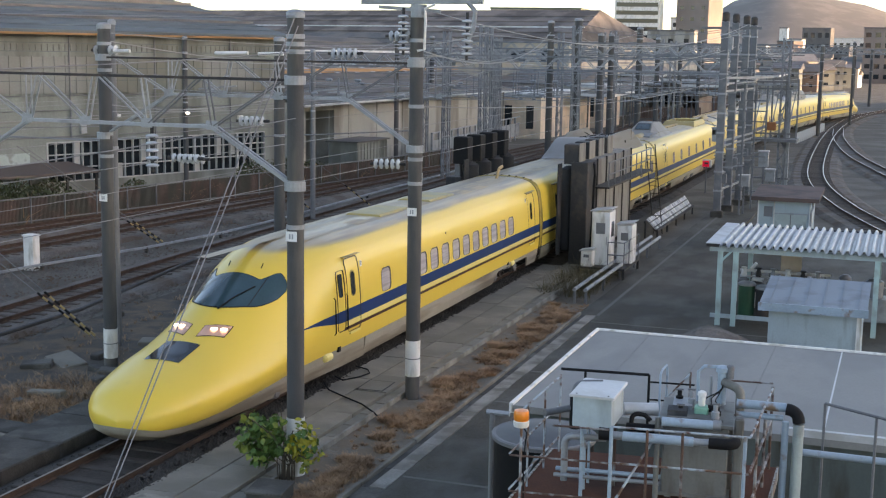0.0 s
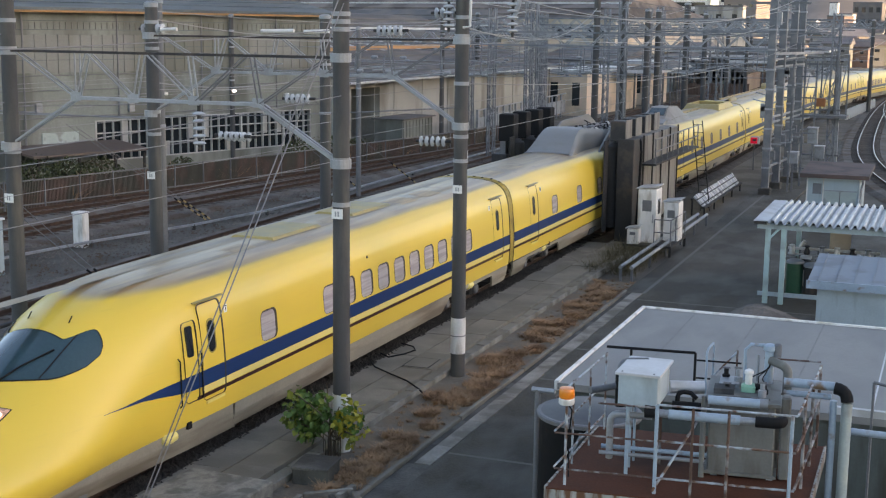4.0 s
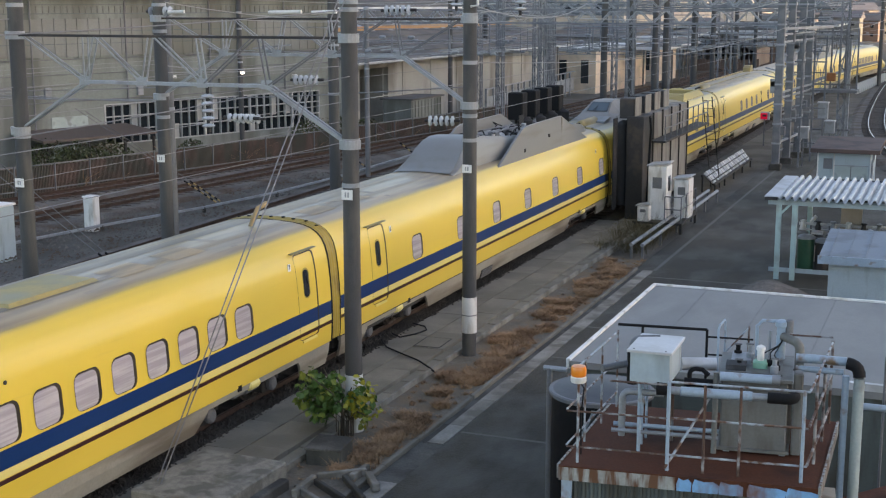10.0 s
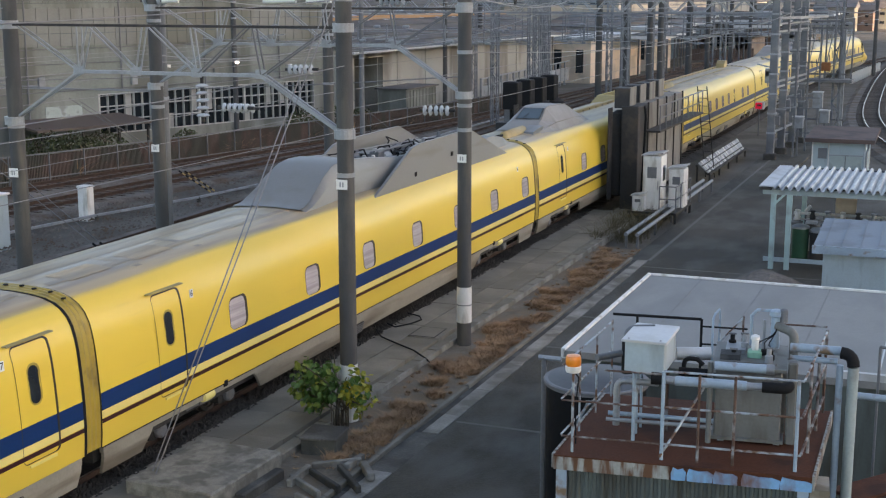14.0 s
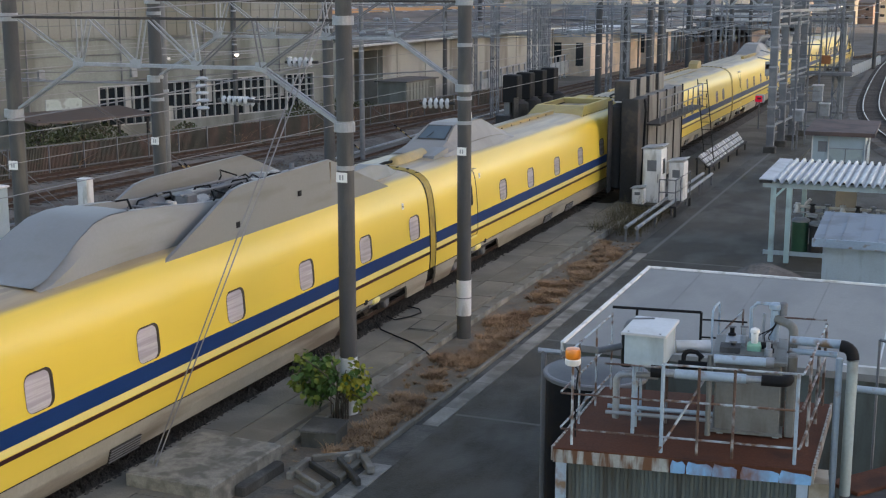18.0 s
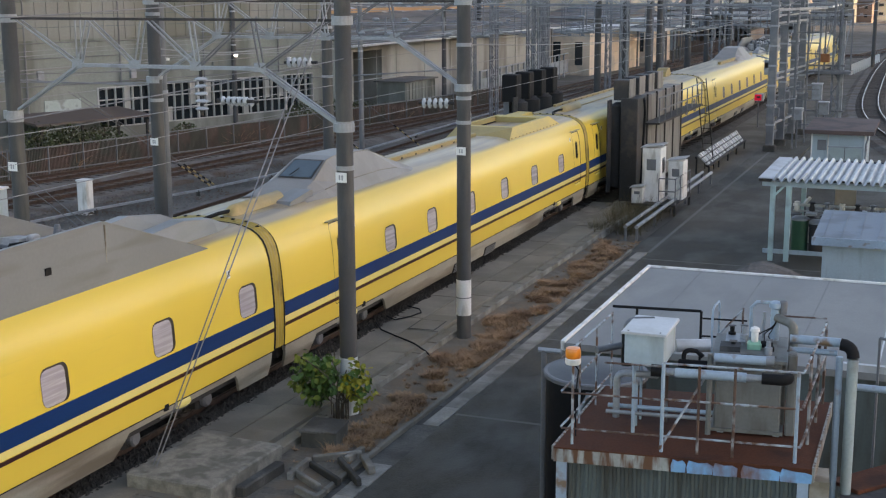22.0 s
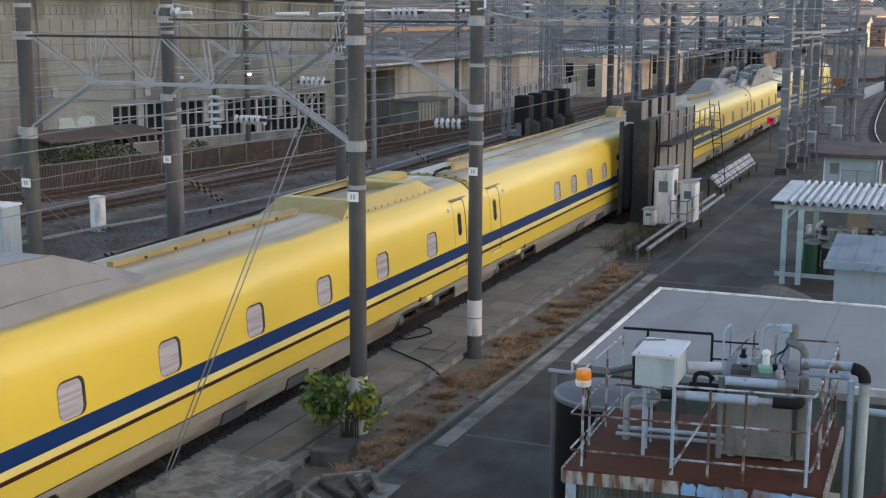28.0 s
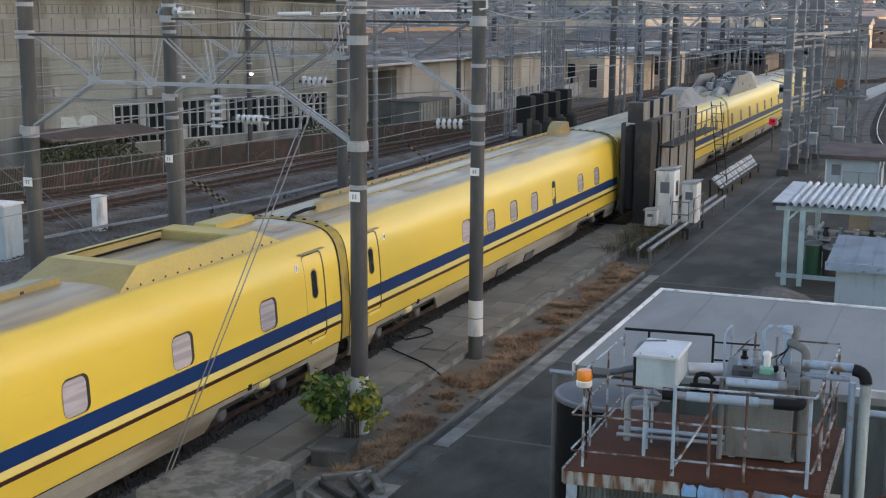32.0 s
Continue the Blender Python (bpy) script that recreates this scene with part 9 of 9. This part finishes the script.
def open_shed(x, y, w, d, z, rise, head):
    """A train shed with an arched roof, open towards the yard, behind a low brown fence."""
    t = thing("train_shed", "dark open train shed with an arched grey roof", "shed", "", pose(x, y, 0, 0, 0, head))
    arch = [(-w / 2 + w * k / 12, z + rise * math.sin(math.pi * k / 12)) for k in range(13)]
    part("roof", Geo().prism([(px * 1.04, pz + 0.25) for px, pz in arch] + arch[::-1], -0.5, d), M["greyroof"], t)
    for s in (-1, 1):
        part("side_wall", Geo().box(s * w / 2 - 0.1, s * w / 2 + 0.1, 0, d, -0.4, z), M["greybrown"], t)
        part("door_post", Geo().box(s * w * 0.17 - 0.15, s * w * 0.17 + 0.15, 0, 0.3, -0.4, z + rise * 0.85), M["corr"], t, "pale door post")
    # near-black colour here stands in for shade deep in the shed
    part("back_wall", Geo().box(-w / 2, w / 2, d - 0.2, d, -0.4, z + rise * 0.6), M["darktone"], t)
    part("arch_rib", Geo().prism([(px * 0.98, pz) for px, pz in arch] + [(px * 0.93, pz - 0.28) for px, pz in arch[::-1]], -0.35, -0.1), M["galvdark"], t)


open_shed(-16.6, 187, 7.4, 24, 2.3, 1.4, 3)
tf = thing("board_fence", "low weathered brown board fence before a train shed", "fence", "", pose(-16.4, 181, 0, 0, 0, 3))
for k in range(24):
    part("board", Geo().box(-4.8 + 0.4 * k, -4.43 + 0.4 * k, -0.04, 0.04, -0.4, 1.15 + 0.08 * (k % 3)), M["brownwall"], tf)
block("works_building", -34, 205, 26, 12, 4.6, -8, "tan", "townroof", "low works building far back", 1, 8, 2.0)


def canopy(x, y, l, w, z, head, label="long low canopy roof over yard tracks"):
    t = thing("yard_canopy", label, "canopy", "yard canopies", pose(x, y, 0, 0, 0, head))
    part("roof", Geo().prism([(-w / 2, z), (0, z + 0.5), (w / 2, z), (w / 2, z - 0.15), (-w / 2, z - 0.15)], -l / 2, l / 2), M["greyroof"], t)
    part("fascia", Geo().box(w / 2, w / 2 + 0.08, -l / 2, l / 2, z - 0.3, z + 0.02), M["corr"], t, "pale fascia")
    part("end_fascia", Geo().box(-w / 2, w / 2, -l / 2 - 0.08, -l / 2, z - 0.3, z + 0.02), M["corr"], t, "pale fascia")
    for k in range(int(l / 6) + 1):
        for s in (-1, 1):
            part("post", Geo().bar((s * w * 0.35, -l / 2 + 0.5 + 6 * k * (l - 1) / max(l - 1, 6 * int(l / 6)), -0.4), (s * w * 0.35, -l / 2 + 0.5 + 6 * k * (l - 1) / max(l - 1, 6 * int(l / 6)), z), 0.18), M["galvdark"], t)


for x, y, l, w, z, hd in ((-17.5, 150, 26, 4.5, 4.2, 4), (-21.5, 178, 30, 6, 4.8, 4), (-11.5, 190, 34, 5, 4.6, 3), (-25, 215, 36, 7, 5.4, 5), (-9.5, 245, 30, 6, 5.2, 2), (-18.5, 262, 40, 7, 5.6, 3), (-30, 262, 30, 8, 6.4, 5)):
    canopy(x, y, l, w, z, hd)
for x, y, w, z in ((-15.2, 196, 11.5, 4.9), (-20.5, 214, 13, 5.1), (-26, 236, 15, 5.4)):
    canopy(x, y, 5, w, z, 2, "wide pale-edged canopy across the yard tracks")

# sunlit small roofs, sheds and clutter between the yard and the town
rc = random.Random(23)
for k in range(60):
    d = rc.uniform(150, 300)
    a = radians(rc.uniform(6.5, 24))
    x, y = 15 - d * math.sin(a), d * math.cos(a)
    if x > -9 or (y < 180 and x > -22):
        continue
    h, w, dp = rc.uniform(2.4, 4.6), rc.uniform(4, 9), rc.uniform(4, 9)
    block("yard_shed", x, y, w, dp, h, rc.uniform(-12, 12), rc.choice(["townwall", "palewall", "greenwall", "bluewhite", "brownwall"]), rc.choice(["greyroof", "tealroof", "slateroof", "brownroof"]),
          "small shed beyond the yard tracks", 1, 3, rc.choice((0, 0.8, 1.4)), "yard sheds")
pk = thing("white_barrier", "low white board barrier beside the far track", "barrier")
for k in range(15):
    part("board", Geo().box(-0.14, 0.14, -0.03, 0.03, -0.3, 0.75), M["white"], pk, at=pose(4.6 + 0.09 * k, 138 + 1.6 * k, 0))
# the town
import collections

FAR = collections.defaultdict(Geo)


def far_house(x, y, w, d, h, head, wall, roof, pitch):
    """A house of the far town, joined to the others of its colour."""
    c, q = math.cos(radians(head)), math.sin(radians(head))
    put = lambda px, py, pz: (x + px * c - py * q, y + px * q + py * c, pz)
    a, b = w / 2, d / 2
    FAR["wall", wall].add([put(*v) for v in ((-a, -b, -0.4), (a, -b, -0.4), (a, b, -0.4), (-a, b, -0.4), (-a, -b, h), (a, -b, h), (a, b, h), (-a, b, h))],
                          [(0, 1, 5, 4), (1, 2, 6, 5), (2, 3, 7, 6), (3, 0, 4, 7)])
    a, b, p = a + 0.4, b + 0.4, max(pitch, 0.3)
    FAR["roof", roof].add([put(*v) for v in ((-a, -b, h - 0.05), (a, -b, h - 0.05), (a, b, h - 0.05), (-a, b, h - 0.05), (-a, 0, h + p), (a, 0, h + p))],
                          [(0, 1, 5, 4), (2, 3, 4, 5), (1, 2, 5), (3, 0, 4), (3, 2, 1, 0)])


rt = random.Random(17)
for k in range(240):
    d = 285 + 620 * rt.random() ** 1.4
    a = radians(rt.uniform(-3.5, 30))
    x, y = 15 - d * math.sin(a), d * math.cos(a)
    if (y < 600 and x > -16) or (y < 330 and x > -40):
        continue
    tall = rt.random() < 0.09
    h = rt.uniform(9, 15) if tall else rt.uniform(4, 7)
    w, dp = rt.uniform(7, 15), rt.uniform(7, 12)
    wall = rt.choice(["townwall", "townwall", "tan", "palewall", "white"])
    near = d < 460
    if not near:
        far_house(x, y, w, dp, h, rt.uniform(-35, 35), wall, rt.choice(["townroof", "townroof", "brownroof", "tealroof"]), 0 if tall else rt.uniform(1.2, 2.6))
        continue
    block("town_house", x, y, w, dp, h, rt.uniform(-35, 35), wall, rt.choice(["townroof", "townroof", "brownroof", "tealroof"]),
          "block of flats in the town" if tall else "small town house with a dark roof", (3 if tall else 2) if near else 0, 3 if near else 0, 0 if tall else rt.uniform(1.2, 2.6), "town houses", wide=0.3, band=0.3)
rq = random.Random(77)
for k in range(110):
    d = 520 + 620 * rq.random()
    a = radians(rq.uniform(-7, 9))
    x, y = 15 - d * math.sin(a), d * math.cos(a)
    h, w, dp = rq.uniform(5, 9), rq.uniform(7, 14), rq.uniform(7, 12)
    far_house(x, y, w, dp, h, rq.uniform(-35, 35), rq.choice(["townwall", "palewall", "white", "greenwall"]), rq.choice(["townroof", "greyroof", "tealroof"]), rq.uniform(1.2, 2.6))
town = thing("far_town", "far houses of the town with pale walls", "houses", kind="stuff")
for (kind, mat), geo in FAR.items():
    part(kind, geo, M[mat], town)
rd = random.Random(41)
for k in range(270):
    d = 400 + 480 * rd.random() ** 1.1
    a = radians(rd.uniform(-7, 8.5))
    x, y = 15 - d * math.sin(a), d * math.cos(a)
    if x > -20 and y < 520:
        continue
    mid = rd.random() < 0.15 and d > 520
    h, w, dp = (rd.uniform(11, 19) if mid else rd.uniform(4.2, 8)), rd.uniform(6, 13), rd.uniform(6, 11)
    block("town_house", x, y, w, dp, h, rd.uniform(-30, 14), rd.choice(["townwall", "palewall", "white", "tan", "brownwall"]), rd.choice(["townroof", "greyroof", "tealroof", "brownroof"]),
          "mid-rise block in the town" if mid else "small town house with a dark roof", (4 if mid else 2) if mid or d < 560 else 0, 3 if mid or d < 560 else 0, 0 if mid else rd.choice((0, 1.4, 2.2)), "town houses", wide=0.32, band=0.32)
# the houses nearest to the end of the yard
rn = random.Random(8)
for k in range(46):
    d = rn.uniform(318, 500)
    a = radians(rn.uniform(2.0, 8.2))
    x, y = 15 - d * math.sin(a), d * math.cos(a)
    h, w, dp = rn.uniform(3.4, 6.6), rn.uniform(5, 9.5), rn.uniform(5, 8)
    block("town_house", x, y, w, dp, h, rn.uniform(-8, 30), rn.choice(["townwall", "palewall", "greenwall", "brownwall", "bluewhite"]), rn.choice(["townroof", "greyroof", "tealroof", "brownroof", "slateroof"]),
          "small town house at the end of the yard", 2 if h > 4.6 else 1, 2, rn.choice((0.9, 1.4, 1.8)), "town houses", wide=0.26, band=0.3)
block("apartment_tower", -64, 400, 13.5, 14, 46, 6, "white", "townroof", "tall pale block of flats with dark bands of balconies", 19, 1, 0, "towers", wide=0.92, band=0.5)
block("apartment_tower", -46.0, 402, 10.2, 11, 48, -14, "greybrown", "townroof", "tall grey-brown block of flats", 14, 3, 0, "towers", wide=0.3, band=0.3)
block("apartment_tower", -57, 440, 7, 8, 20, 0, "white", "townroof", "white block of flats between the towers", 6, 2, 0, "towers")
block("apartment_tower", 7.5, 470, 13, 12, 18, -16, "greybrown", "townroof", "grey-brown block of flats at the curve", 5, 4, 0, "towers")
block("apartment_tower", -24, 600, 12, 12, 20.3, -4, "greyroof", "townroof", "dark grey mid-rise block in the town", 4, 4, 0, "towers")
block("apartment_tower", -35, 560, 3.2, 4, 19.5, -4, "white", "townroof", "slim white block in the town", 0, 0, 0, "towers")
block("apartment_tower", -13, 640, 15, 10, 16.5, 3, "white", "corr", "pale office block in the town", 3, 5, 0, "towers")
block("apartment_tower", -14, 560, 12, 12, 12, -6, "greyroof", "townroof", "grey office block in the town", 4, 6, 0, "towers")
block("apartment_tower", -30, 560, 6, 8, 15, -6, "white", "townroof", "white office block in the town", 5, 2, 0, "towers")


def hill(name, pts, y, depth, label):
    """A ridge line drawn out into a long slope."""
    g = Geo()
    rows = []
    for k in range(7):
        f = k / 6
        rows.append([(x * (1 + 0.05 * math.sin(k * 1.3 + x * 0.01)), y + depth * (f - 0.5) * 2, (z + 6 * math.sin(x * 0.03 + k)) * math.sin(math.pi * f) - 2 if 0 < k < 6 else -2) for x, z in pts])
    solid(name, g.sheet(rows), M["hill"], label, "hill", kind="structure", smooth=True)


hill("hill", [(-1100, 8), (-800, 14), (-560, 24), (-430, 42), (-350, 80), (-290, 106), (-215, 120), (-160, 122), (-110, 112), (-70, 98), (-30, 84), (30, 66), (120, 48), (300, 30), (700, 15)],
     2500, 500, "wooded hill on the horizon, haze mixed into its colour")
# a long unseen block added on the sunny side, which keeps the yard in shade
block("shade_block", 270, 112, 40, 374, 47, 0, "concrete", "greyroof", "long plain unseen block added to keep the yard in shade", 0, 0)


motions()
